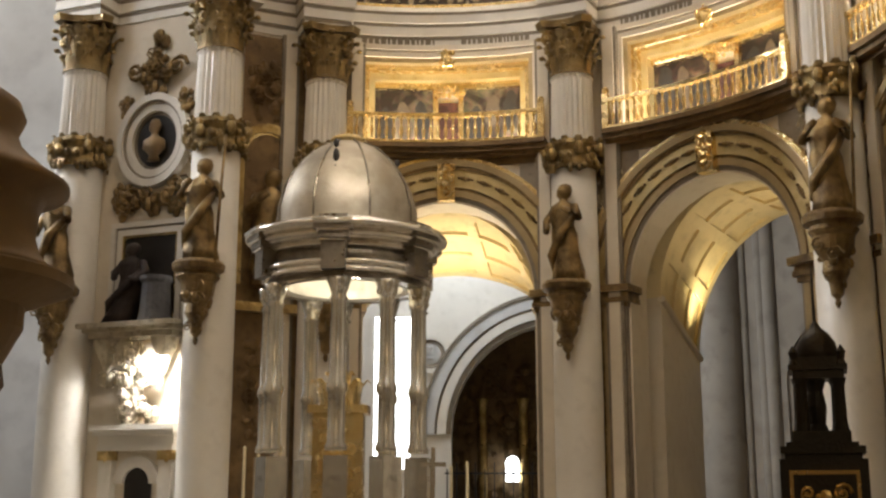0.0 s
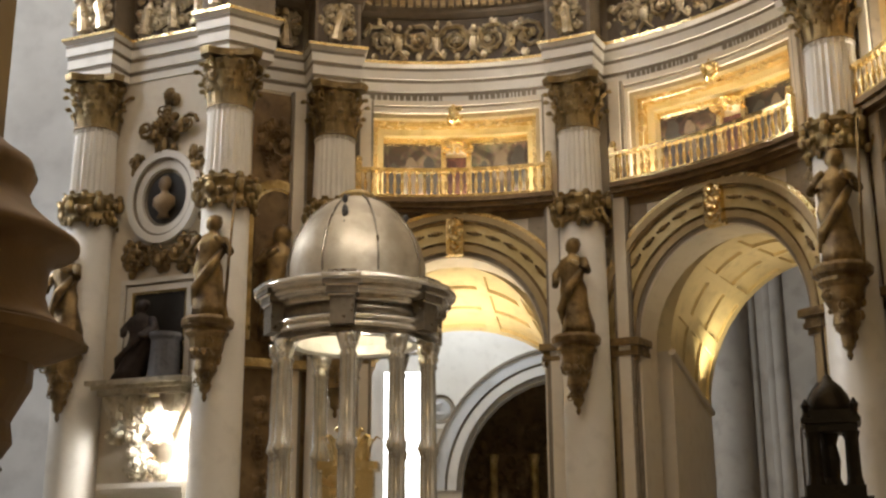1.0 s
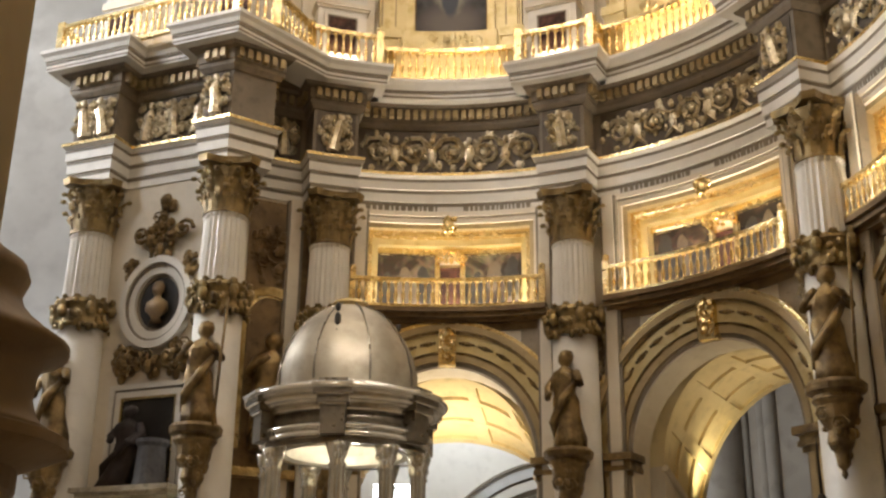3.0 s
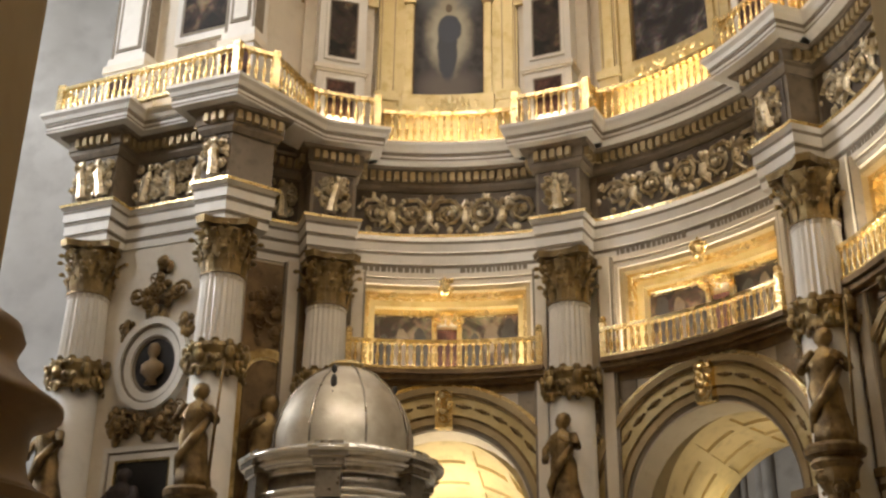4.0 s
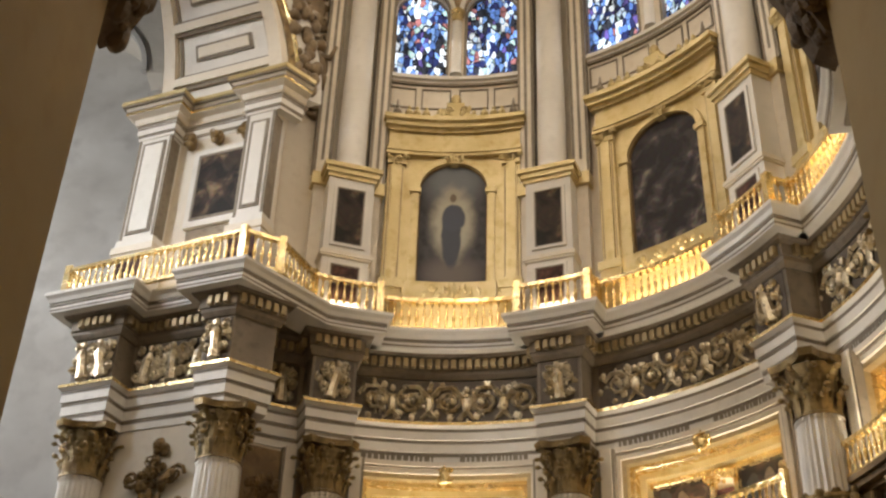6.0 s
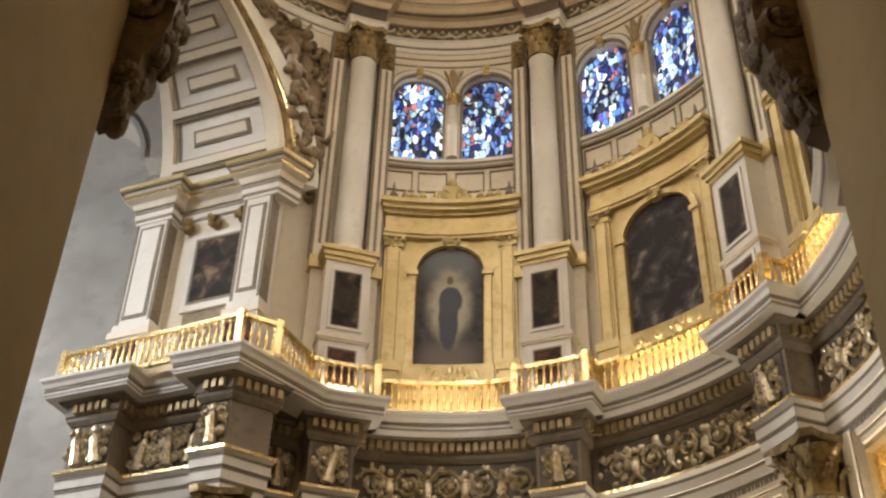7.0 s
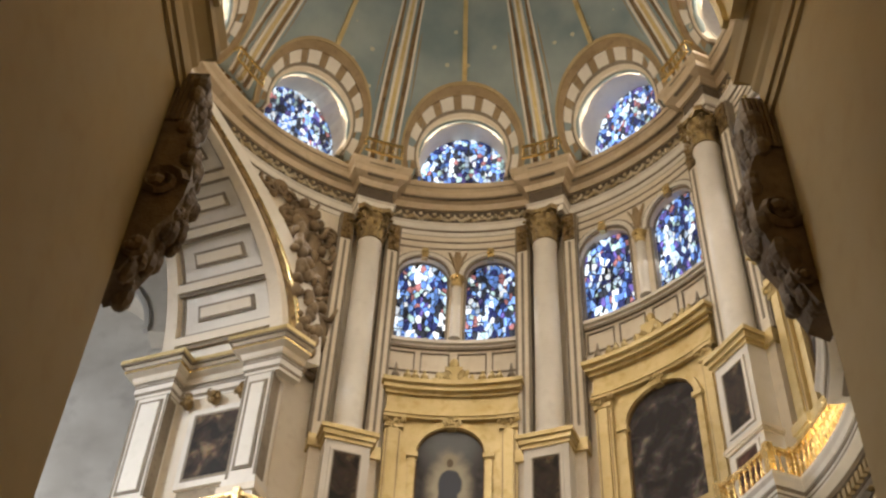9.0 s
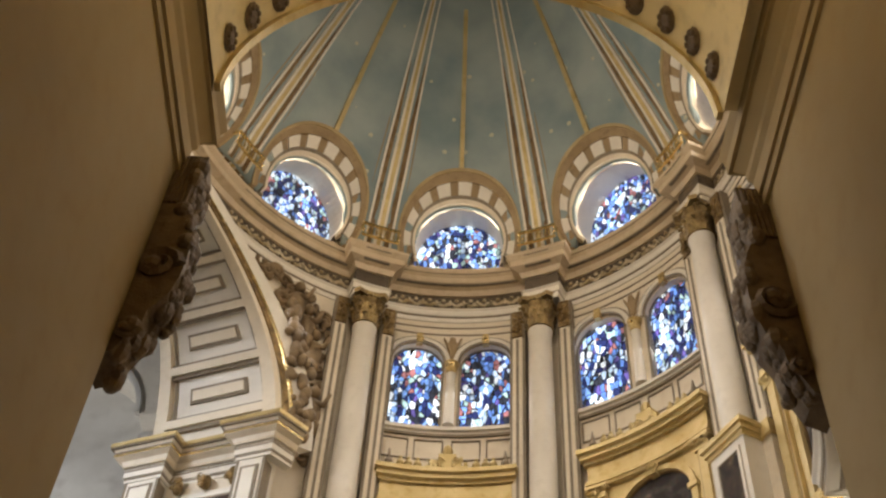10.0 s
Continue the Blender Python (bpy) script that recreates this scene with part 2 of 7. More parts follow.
def arch_band(bm, r0, r1, y0, y1, zc, n=20, a0=0.0, a1=180.0, xc=0.0, rise=1.0):
    """A curved band in the x-z plane, from angle a0 to a1, between two radii and two depths."""
    rings = []
    for i in range(n + 1):
        a_ = radians(a0 + (a1 - a0) * i / n)
        c, s = math.cos(a_), math.sin(a_) * rise
        rings.append([bm.verts.new((xc + r * c, y, zc + r * s)) for r, y in ((r0, y0), (r1, y0), (r1, y1), (r0, y1))])
    for a_, b_ in zip(rings, rings[1:]):
        for j in range(4):
            bm.faces.new((a_[j], a_[(j + 1) % 4], b_[(j + 1) % 4], b_[j]))
    bm.faces.new(rings[0])
    bm.faces.new(rings[-1][::-1])
    return bm


def bend(bm, r=R):
    """Lays a flat piece (x along, y outward from the wall's face) on the rotunda's wall."""
    for v in bm.verts:
        a_ = v.co.x / r
        rr = r + v.co.y
        v.co = Vector((rr * math.sin(a_), rr * math.cos(a_), v.co.z))
    return bm


def wall_piece(bm, x0, x1, z0, z1, holes=(), y0=0.0, y1=1.2, step=0.45):
    """A wall with arched holes (centre, half width, sill, spring, rise) that go right through it."""
    xs = {round(x0 + (x1 - x0) * i / max(1, round((x1 - x0) / step)), 4) for i in range(max(1, round((x1 - x0) / step)) + 1)}
    for c, h, *_ in holes:
        xs = {x for x in xs if not c - h - 0.05 < x < c + h + 0.05}
        xs |= {round(c - h * math.cos(math.pi * i / 18), 4) for i in range(19)}
    xs = sorted(xs)

    def top(x, hole):
        c, h, sill, spring, rise = hole
        return spring + rise * math.sqrt(max(0, 1 - ((x - c) / h) ** 2))

    def prism(a_, b_, lo0, lo1, hi0, hi1):
        v = [bm.verts.new(q) for q in ((a_, y0, lo0), (b_, y0, lo1), (b_, y0, hi1), (a_, y0, hi0), (a_, y1, lo0), (b_, y1, lo1), (b_, y1, hi1), (a_, y1, hi0))]
        for f in ((0, 1, 2, 3), (5, 4, 7, 6), (4, 5, 1, 0), (3, 2, 6, 7), (4, 0, 3, 7), (1, 5, 6, 2)):
            bm.faces.new([v[i] for i in f])

    for a_, b_ in zip(xs, xs[1:]):
        mid = (a_ + b_) / 2
        inside = [h for h in holes if abs(mid - h[0]) < h[1]]
        lo = z0
        if inside:
            h = inside[0]
            if h[2] > z0:
                prism(a_, b_, z0, z0, h[2], h[2])
            prism(a_, b_, top(a_, h), top(b_, h), z1, z1)
        else:
            prism(a_, b_, z0, z0, z1, z1)
    return bm


# ---- the setting ----
def structure(ob, label, cat="wall"):
    return tagged(ob, label, cat, kind="structure")


structure(part("floor", box(bmesh.new(), -45, 45, -16, 65, -0.4, 0.0), FLOOR), "worn marble church floor in warm grey", "floor")


def jamb_pt(a_, b_, z=0.0):
    """Point beside the second jamb column: a_ along the jamb, b_ out of it."""
    p = C2 + U * a_ + N * b_
    return Vector((p.x, p.y, z))


def c1_pt(a_, b_, z=0.0):
    p = C1 + U * a_ + N * b_
    return Vector((p.x, p.y, z))


def prism(bm, pts, z0, z1):
    lo = [bm.verts.new((p[0], p[1], z0)) for p in pts]
    hi = [bm.verts.new((p[0], p[1], z1)) for p in pts]
    n = len(pts)
    for i in range(n):
        bm.faces.new((lo[i], lo[(i + 1) % n], hi[(i + 1) % n], hi[i]))
    bm.faces.new(lo)
    bm.faces.new(hi[::-1])
    return bm


HALF = R * radians(20)
VAULTS = ((4.1, 4.6, 4.5, 8.9), (4.1, 4.0, 5.9, 10.1), (4.1, 4.0, 5.9, 10.1))

WIN = ((3.1, 1.36, 1.02), (43.0, 1.54, 1.07), (84.6, 1.54, 1.07))  # paired windows: axis, half spacing, half width

for i, phi in enumerate(BAYS, 1):
    m = turn_to(phi)
    low = LOW[i - 1]
    x0, x1 = R * radians(EDGE[i - 1] - low), R * radians(EDGE[i] - low)
    w = thing(f"wall_bay_{i}", "curved cream stone wall bay with an arched opening", "wall", m, kind="structure")
    part("arch_wall", bend(wall_piece(bmesh.new(), x0, x1, 0, 11.5, [(0, 2.6, 0, 7.2, 2.9)])), CREAM, w, m=pose(0, 0, 0, 0, 0, phi - low))
    part("balcony_wall", bend(wall_piece(bmesh.new(), x0, x1, 11.5, 15.0, [(0, 2.75, 11.75, 14.95, 0.001)], 0, 1.2)), CREAM, w, m=pose(0, 0, 0, 0, 0, phi - low))
    part("recess_back", bend(box(bmesh.new(), -3.1, 3.1, 1.2, 1.5, 11.2, 15.2, 12)), CREAM, w, m=pose(0, 0, 0, 0, 0, phi - low))
    e0, e1 = R * radians((COLS[i - 1]) - phi), R * radians(COLS[i] - phi)
    part("upper_wall", bend(wall_piece(bmesh.new(), e0, e1, 15.0, 30.0)), CREAM, w)
    part("window_wall", bend(wall_piece(bmesh.new(), R * radians(COLS[i - 1] - WIN[i - 1][0]), R * radians(COLS[i] - WIN[i - 1][0]), 30.0, 36.6, [(q * WIN[i - 1][1], WIN[i - 1][2], 30.5, 33.85, 1.0) for q in (-1, 1)], step=0.3)), CREAM, w, m=pose(0, 0, 0, 0, 0, phi - WIN[i - 1][0]))

plain = [("wall_side_1", 105.6, 141), ("wall_side_2", 208, 236)]
for nm, p0, p1 in plain:
    h = R * radians((p1 - p0) / 2)
    structure(part(nm, bend(wall_piece(bmesh.new(), -h, h, 0, 39.3)), CREAM, m=turn_to((p0 + p1) / 2)), "plain cream curved wall of the rotunda")
h = R * radians(33.5)
structure(part("wall_over_entrance", bend(wall_piece(bmesh.new(), -h, h, 25.2, 39.3)), CREAM, m=turn_to(174.5)), "cream curved wall over the entrance arch")
h = R * radians(51.5)
structure(part("wall_great_arch", bend(wall_piece(bmesh.new(), -h, h, 0, 37.5, [(0, 6.35, 0, 27.4, 7.9)])), CREAM, m=turn_to(-68.0)), "cream curved wall pierced by the great arch")

# drum wall behind the dome's foot
for i in range(9):
    structure(part(f"wall_drum_{i + 1}", bend(wall_piece(bmesh.new(), -HALF, HALF, 36.4, 46.5, [(0, 1.95, 39.4, 41.4, 1.95)], 0.0, 0.9)), CREAM, m=turn_to(3.5 + 40 * i)), "cream drum wall with a round-headed window")

# jamb of the great arch
structure(part("wall_jamb", prism(bmesh.new(), [c1_pt(-0.8, -0.4), jamb_pt(0.2, -0.4), at_phi(-29, 10.85), at_phi(-29, 12.6), c1_pt(-0.8, -3)], 0, 27.0), CREAM), "cream and white jamb wall of the great arch")
near = [p + N * 15.0 for p in (c1_pt(-0.8, -0.4), jamb_pt(0.2, -0.4), jamb_pt(0.6, 2.2), c1_pt(-0.8, 2.2))]
structure(part("wall_jamb_near", prism(bmesh.new(), near, 0, 27.0), CREAM), "plain cream jamb wall")

# the great arch's soffit with its coffers
SPAN, RISE, SPRING = 5.45, 7.4, 27.2
RF = 9.7  # the arch's face lies on a cylinder of this radius


def arch_point(lat, z, r=None, deep=None):
    x = deep if deep is not None else math.sqrt(r * r - lat * lat)
    p = Vector((CX, CY, 0)) + N * lat - U * x
    return Vector((p.x, p.y, z))


def soffit_pt(ang, depth, off):
    """ang from 0 at the far jamb to 180; depth 0 at the rotunda, 1 at the nave; off into the masonry."""
    a_ = radians(ang)
    lat, z = -(SPAN + off) * math.cos(a_), SPRING + (RISE + off) * math.sin(a_)
    return arch_point(lat, z, deep=math.sqrt(RF * RF - lat * lat) * (1 - depth) + 12.9 * depth)


def shell(bm, fn, us, vs, o0, o1):
    """A thick curved sheet: fn(u, v, off)."""
    g = [[[bm.verts.new(fn(u, v, o)) for v in vs] for u in us] for o in (o0, o1)]
    for k in range(2):
        for i in range(len(us) - 1):
            for j in range(len(vs) - 1):
                q = (g[k][i][j], g[k][i + 1][j], g[k][i + 1][j + 1], g[k][i][j + 1])
                bm.faces.new(q if k else q[::-1])
    for i in range(len(us) - 1):
        for j in (0, len(vs) - 1):
            bm.faces.new((g[0][i][j], g[0][i + 1][j], g[1][i + 1][j], g[1][i][j]))
    for j in range(len(vs) - 1):
        for i in (0, len(us) - 1):
            bm.faces.new((g[0][i][j], g[0][i][j + 1], g[1][i][j + 1], g[1][i][j]))
    return bm


def span(a_, b_, n):
    return [a_ + (b_ - a_) * i / n for i in range(n + 1)]


soff = thing("great_arch", "white coffered soffit of a great arch with grey lines", "arch", kind="structure")
part("soffit", shell(bmesh.new(), soffit_pt, span(0, 180, 48), [0, 0.5, 1], 0.25, 1.2), WHITE, soff)
for d0, d1 in ((0.0, 0.1), (0.9, 1.0)):
    part("edge_band", shell(bmesh.new(), soffit_pt, span(0, 180, 48), [d0, d1], 0.0, 0.25), CREAM, soff)
for k in range(10):
    a0 = 11 + 17.5 * k
    part("coffer_rib", shell(bmesh.new(), soffit_pt, span(a0 - 1.3, a0 + 1.3, 2), [0.1, 0.9], 0.0, 0.25), CREAM, soff)
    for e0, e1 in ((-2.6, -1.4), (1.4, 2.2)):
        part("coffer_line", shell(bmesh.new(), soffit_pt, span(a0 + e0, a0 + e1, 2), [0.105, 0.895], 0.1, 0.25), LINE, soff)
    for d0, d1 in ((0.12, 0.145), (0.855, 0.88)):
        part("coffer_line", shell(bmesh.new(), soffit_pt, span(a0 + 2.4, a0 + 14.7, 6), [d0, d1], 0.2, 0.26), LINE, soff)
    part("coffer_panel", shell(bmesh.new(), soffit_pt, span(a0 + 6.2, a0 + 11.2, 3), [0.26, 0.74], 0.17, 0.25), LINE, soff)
    part("coffer_slab", shell(bmesh.new(), soffit_pt, span(a0 + 7.1, a0 + 10.3, 3), [0.285, 0.715], 0.12, 0.17), CREAM, soff)


def archivolt_pt(ang, w, r):
    a_ = radians(ang)
    return arch_point(-(SPAN + w) * math.cos(a_), SPRING + (RISE + w) * math.sin(a_), r=r)


for w0, w1, r0, mt, lb in ((0.0, 0.16, 9.68, CREAM, ""), (0.16, 0.22, 9.72, LINE, ""), (0.22, 0.4, 9.64, BRONZE, "dark leaf band"), (0.4, 0.45, 9.58, GOLD, "gilt fillet"), (0.45, 0.58, 9.66, LEAF, "gilded leaf band"), (0.58, 0.68, 9.75, BRONZE, "")):
    part("archivolt_band", shell(bmesh.new(), lambda a_, b_, c_, r0=r0: archivolt_pt(a_, b_, r0 if c_ == 0 else (11.3 if b_ >= 0.5 and r0 > 9.74 else r0 + 0.3)), span(4, 176, 44), [w0, w1], 0, 1), mt, soff, lb)

# nave beyond the great arch
structure(part("wall_nave", box(bmesh.new(), -45, -9.5, 47, 48, 0, 60), NAVE), "tall pale grey stone nave wall, softly stained")
structure(part("wall_left", box(bmesh.new(), -46, -45, -16, 65, 0, 60), NAVE), "plain pale stone wall")
structure(part("wall_back", box(bmesh.new(), -45, 45, -16, -15, 0, 60), PIER), "plain stone wall")
structure(part("wall_right", box(bmesh.new(), 45, 46, -16, 65, 0, 60), NAVE), "plain pale stone wall")
structure(part("wall_far", box(bmesh.new(), -45, 45, 64, 65, 0, 60), NAVE), "plain pale stone wall")
structure(part("ceiling", box(bmesh.new(), -46, 46, -16, 65, 60, 61), NAVE), "pale stone ceiling", "ceiling")

# the entrance arch under which the camera stands
XL, XR, YE, YV = -5.06, 5.42, 12.25, 11.5
XM, RA, ZS = 0.04, 4.6, 19.3
structure(part("wall_pier_1", box(bmesh.new(), -14, XL, -15, YE, 0, 26), PIER), "pier wall, its shade put into the tan colour")
structure(part("wall_pier_2", box(bmesh.new(), XR, 14, -15, YE, 0, 26), PIER), "pier wall, its shade put into the tan colour")
bm = bmesh.new()
for i in range(32):
    a0, a1 = math.pi * i / 32, math.pi * (i + 1) / 32
    q = []
    for y in (-15, YV):
        q.append([bm.verts.new(c) for c in ((XM + RA * math.cos(a0), y, ZS + RA * math.sin(a0)), (XM + RA * math.cos(a1), y, ZS + RA * math.sin(a1)), (XM + RA * math.cos(a1), y, 26), (XM + RA * math.cos(a0), y, 26))])
    for j in range(4):
        bm.faces.new((q[0][j], q[0][(j + 1) % 4], q[1][(j + 1) % 4], q[1][j]))
    bm.faces.new(q[0])
    bm.faces.new(q[1][::-1])
for x0, x1 in ((XL, XM - RA), (XM + RA, XR)):
    box(bm, x0, x1, -15, YV - 0.004, 19.6, 26)
structure(part("ceiling_vault", bm, VAULT), "smooth yellow-cream barrel vault", "vault")
for s, x in ((1, XL), (-1, XR)):
    imp = thing("impost_cornice", "moulded impost cornice along the pier wall, shade in its tan", "cornice", kind="structure")
    pr = [(0, 17.9), (0.07, 17.9), (0.07, 18.15), (0.13, 18.15), (0.13, 18.6), (0.2, 18.75), (0.2, 18.95), (0.36, 19.25), (0.44, 19.25), (0.44, 19.55), (0.52, 19.84), (0, 19.84)]
    path = [(x, -15), (x, YE), (x - 3.0, YE)] if s > 0 else [(x + 3.0, YE), (x, YE), (x, -15)]
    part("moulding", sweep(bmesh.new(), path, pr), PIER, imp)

# passages behind the arched bays: splayed vaults with coffers
for i, phi in enumerate(LOW, 1):
    L, fh, fs, fc = VAULTS[i - 1]
    m = turn_to(phi)

    def vault_pt(ang, d, off):
        k = d / L
        hw, sp, rise = 2.6 + (fh - 2.6) * k + off, 7.2 + (fs - 7.2) * k, (2.9 + ((fc - fs) - 2.9) * k) + off
        a_ = radians(ang)
        return Vector((hw * math.cos(a_), R + 1.2 + d, sp + rise * math.sin(a_)))

    v = thing(f"passage_vault_{i}", "splayed cream vault with square coffers, lamp-lit", "vault", m, kind="structure")
    part("vault_shell", shell(bmesh.new(), vault_pt, span(0, 180, 28), [0, L], 0.1, 0.7), VAULT, v)
    for k in range(8):
        a0 = 180 * k / 7
        part("coffer_rib", shell(bmesh.new(), vault_pt, span(a0 - 3.2, a0 + 3.2, 2), [0, L], 0.0, 0.1), VAULT, v)
    for d0, d1 in ((0, 0.35), (1.3, 1.52), (2.6, 2.82), (L - 0.3, L)):
        part("coffer_ring", shell(bmesh.new(), vault_pt, span(0, 180, 28), [d0, d1], 0.0, 0.1), VAULT, v)
    for s in (-1, 1):
        bm = bmesh.new()
        q0 = [bm.verts.new(c) for c in ((s * 2.6, R + 1.2, 0), (s * fh, R + 1.2 + L, 0), (s * fh, R + 1.2 + L, fs), (s * 2.6, R + 1.2, 7.2))]
        q1 = [bm.verts.new((c.co.x + s * 0.8, c.co.y, c.co.z)) for c in q0]
        for j in range(4):
            bm.faces.new((q0[j], q0[(j + 1) % 4], q1[(j + 1) % 4], q1[j]))
        bm.faces.new(q0)
        bm.faces.new(q1[::-1])
        part("side_wall", bm, CREAM, v)
        part("side_moulding", tube(bmesh.new(), [(s * 2.58, R + 1.2, 7.14), (s * (fh - 0.02), R + 1.2 + L, fs - 0.06)], 0.11, 8), CREAM, v)
    w = thing(f"wall_ambulatory_{i}", "white ambulatory wall with a chapel arch", "wall", m, kind="structure")
    # Behind the second and third arch the wall is dimmed by its colour.
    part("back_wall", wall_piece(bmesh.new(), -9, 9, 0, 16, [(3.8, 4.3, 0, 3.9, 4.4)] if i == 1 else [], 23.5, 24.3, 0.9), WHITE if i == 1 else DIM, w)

# entablature of the first order, with its breaks over the columns
def ring_path(r_wall, r_front, half, p0, p1):
    pts, phi = [], p0
    while phi <= p1:
        inside = [c for c in COLS if abs(phi - c) <= half]
        pts.append((phi, r_front if inside else r_wall))
        phi += 1.0
    out = []
    for (a_, r0), (b_, r1) in zip(pts, pts[1:]):
        out.append((a_, r0))
        if r0 != r1:
            out.append(((a_ + b_) / 2 - 0.02, r0))
            out.append(((a_ + b_) / 2 + 0.02, r1))
    out.append(pts[-1])
    return [tuple(at_phi(a_, r)[:2]) for a_, r in out]


def order_path(front=0.5, half=0.75, wall_off=-0.35, rf=10.05, hp=4.1, r_wall=10.95):
    p = [c1_pt(-half, -2.8), c1_pt(-half, front), c1_pt(half, front), c1_pt(half, wall_off), jamb_pt(-half, wall_off), jamb_pt(-half, front), jamb_pt(0.2, front)]
    t = Vector((math.cos(radians(34)), math.sin(radians(34)), 0))
    p += [p[-1] + t * 1.35, p[-1] + t * 1.35 + Vector((-t.y, t.x, 0)) * 0.6]
    return [(q.x, q.y) for q in p] + ring_path(r_wall, rf, hp, -28, 112)


PATH1 = order_path()
ent = thing("entablature", "cream and gold entablature running over the columns", "entablature", kind="structure")
ARCHI = [(-0.4, 15.0), (0.0, 15.0), (0.0, 15.32), (0.05, 15.34), (0.05, 15.72), (0.10, 15.74), (0.10, 16.08), (0.2, 16.2), (0.2, 16.3), (-0.4, 16.3)]
FRIEZE = [(-0.4, 16.3), (0.0, 16.3), (0.0, 17.8), (-0.4, 17.8)]
BED = [(-0.4, 17.8), (0.06, 17.8), (0.16, 17.95), (0.16, 18.08), (0.2, 18.08), (0.2, 18.42), (0.36, 18.46), (0.42, 18.55), (-0.4, 18.55)]
CORONA = [(-0.4, 18.55), (0.72, 18.55), (0.72, 18.85), (0.78, 18.87), (0.82, 19.0), (0.9, 19.1), (0.9, 19.2), (-0.4, 19.2)]
part("architrave", sweep(bmesh.new(), PATH1, ARCHI), WHITE, ent)
part("frieze", sweep(bmesh.new(), PATH1, FRIEZE), SHADE, ent, "brown-grey frieze, darkened for the cornice's shade")
part("bed_moulding", sweep(bmesh.new(), PATH1, BED), SHADE, ent, "brown bed moulding, darkened for the cornice's shade")
JOIN = at_phi(-20.6, 10.05)          # where the straight cornice meets the break over the third column
PATH1C = PATH1[:7] + [(JOIN.x, JOIN.y)] + [tuple(at_phi(f0, 10.05)[:2]) for f0 in (-20.0, -18.0)] + ring_path(10.95, 10.05, 4.1, -16, 112)
part("cornice", sweep(bmesh.new(), PATH1C, CORONA), WHITE, ent)
# Closes the corner under the cornice; its shade is in the brown.
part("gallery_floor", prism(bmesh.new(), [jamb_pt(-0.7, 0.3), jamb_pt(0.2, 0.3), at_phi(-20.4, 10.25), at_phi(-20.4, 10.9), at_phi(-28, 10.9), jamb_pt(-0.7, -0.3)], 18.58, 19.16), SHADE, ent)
# Dark strips laid in as the shadow under each fascia and corona edge.
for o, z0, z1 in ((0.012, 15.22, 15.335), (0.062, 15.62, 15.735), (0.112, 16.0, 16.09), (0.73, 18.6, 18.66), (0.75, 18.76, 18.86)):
    part("painted_shadow", sweep(bmesh.new(), PATH1 if z0 < 18 else PATH1C, [(-0.3, z0), (o, z0), (o, z1), (-0.3, z1)]), LINE, ent)
part("gilt_fillet", sweep(bmesh.new(), PATH1, [(-0.3, 16.2), (0.215, 16.2), (0.215, 16.29), (-0.3, 16.29)]), GOLD, ent)

# upper ring entablature under the drum
PATH3 = ring_path(10.95, 10.25, 3.6, -30, 112)
ent3 = thing("drum_entablature", "cream ring entablature with a carved frieze", "entablature", kind="structure")
full = [tuple(at_phi(112 + i * 2.0, 10.95)[:2]) for i in range(110)]
for nm, pr, mt in (("architrave", [(-0.4, 36.2), (0, 36.2), (0, 36.5), (0.06, 36.52), (0.06, 36.8), (0.14, 36.9), (-0.4, 36.9)], WHITE), ("frieze", [(-0.4, 36.9), (0.0, 36.9), (0.0, 37.7), (-0.4, 37.7)], DEEP), ("cornice", [(-0.4, 37.7), (0.1, 37.7), (0.2, 37.95), (0.5, 38.1), (0.5, 38.4), (0.65, 38.6), (0.65, 38.75), (0.2, 38.9), (0.2, 39.35), (-0.4, 39.35)], TAN)):
    part(nm, sweep(bmesh.new(), PATH3, pr), mt, ent3)
    part(nm, sweep(bmesh.new(), full, pr), mt, ent3)

# dome: ribbed vault with round-headed lunettes
PROFILE = [(39.2, 10.5), (40.9, 9.95), (42.2, 9.4), (43.7, 8.7), (46.1, 7.6), (48.8, 6.3), (51.5, 4.8), (53.5, 3.3), (54.8, 1.8), (55.4, 0.5)]


def dome_r(z):
    for (z0, r0), (z1, r1) in zip(PROFILE, PROFILE[1:]):
        if z <= z1:
            return r0 + (r1 - r0) * (z - z0) / (z1 - z0)
    return PROFILE[-1][1]


def lunette(s):
    """Height of the lunette's opening at s metres from its middle."""
    return 39.3 if abs(s) >= 1.95 else 40.3 + 1.9 * math.sqrt(1 - (s / 1.95) ** 2)


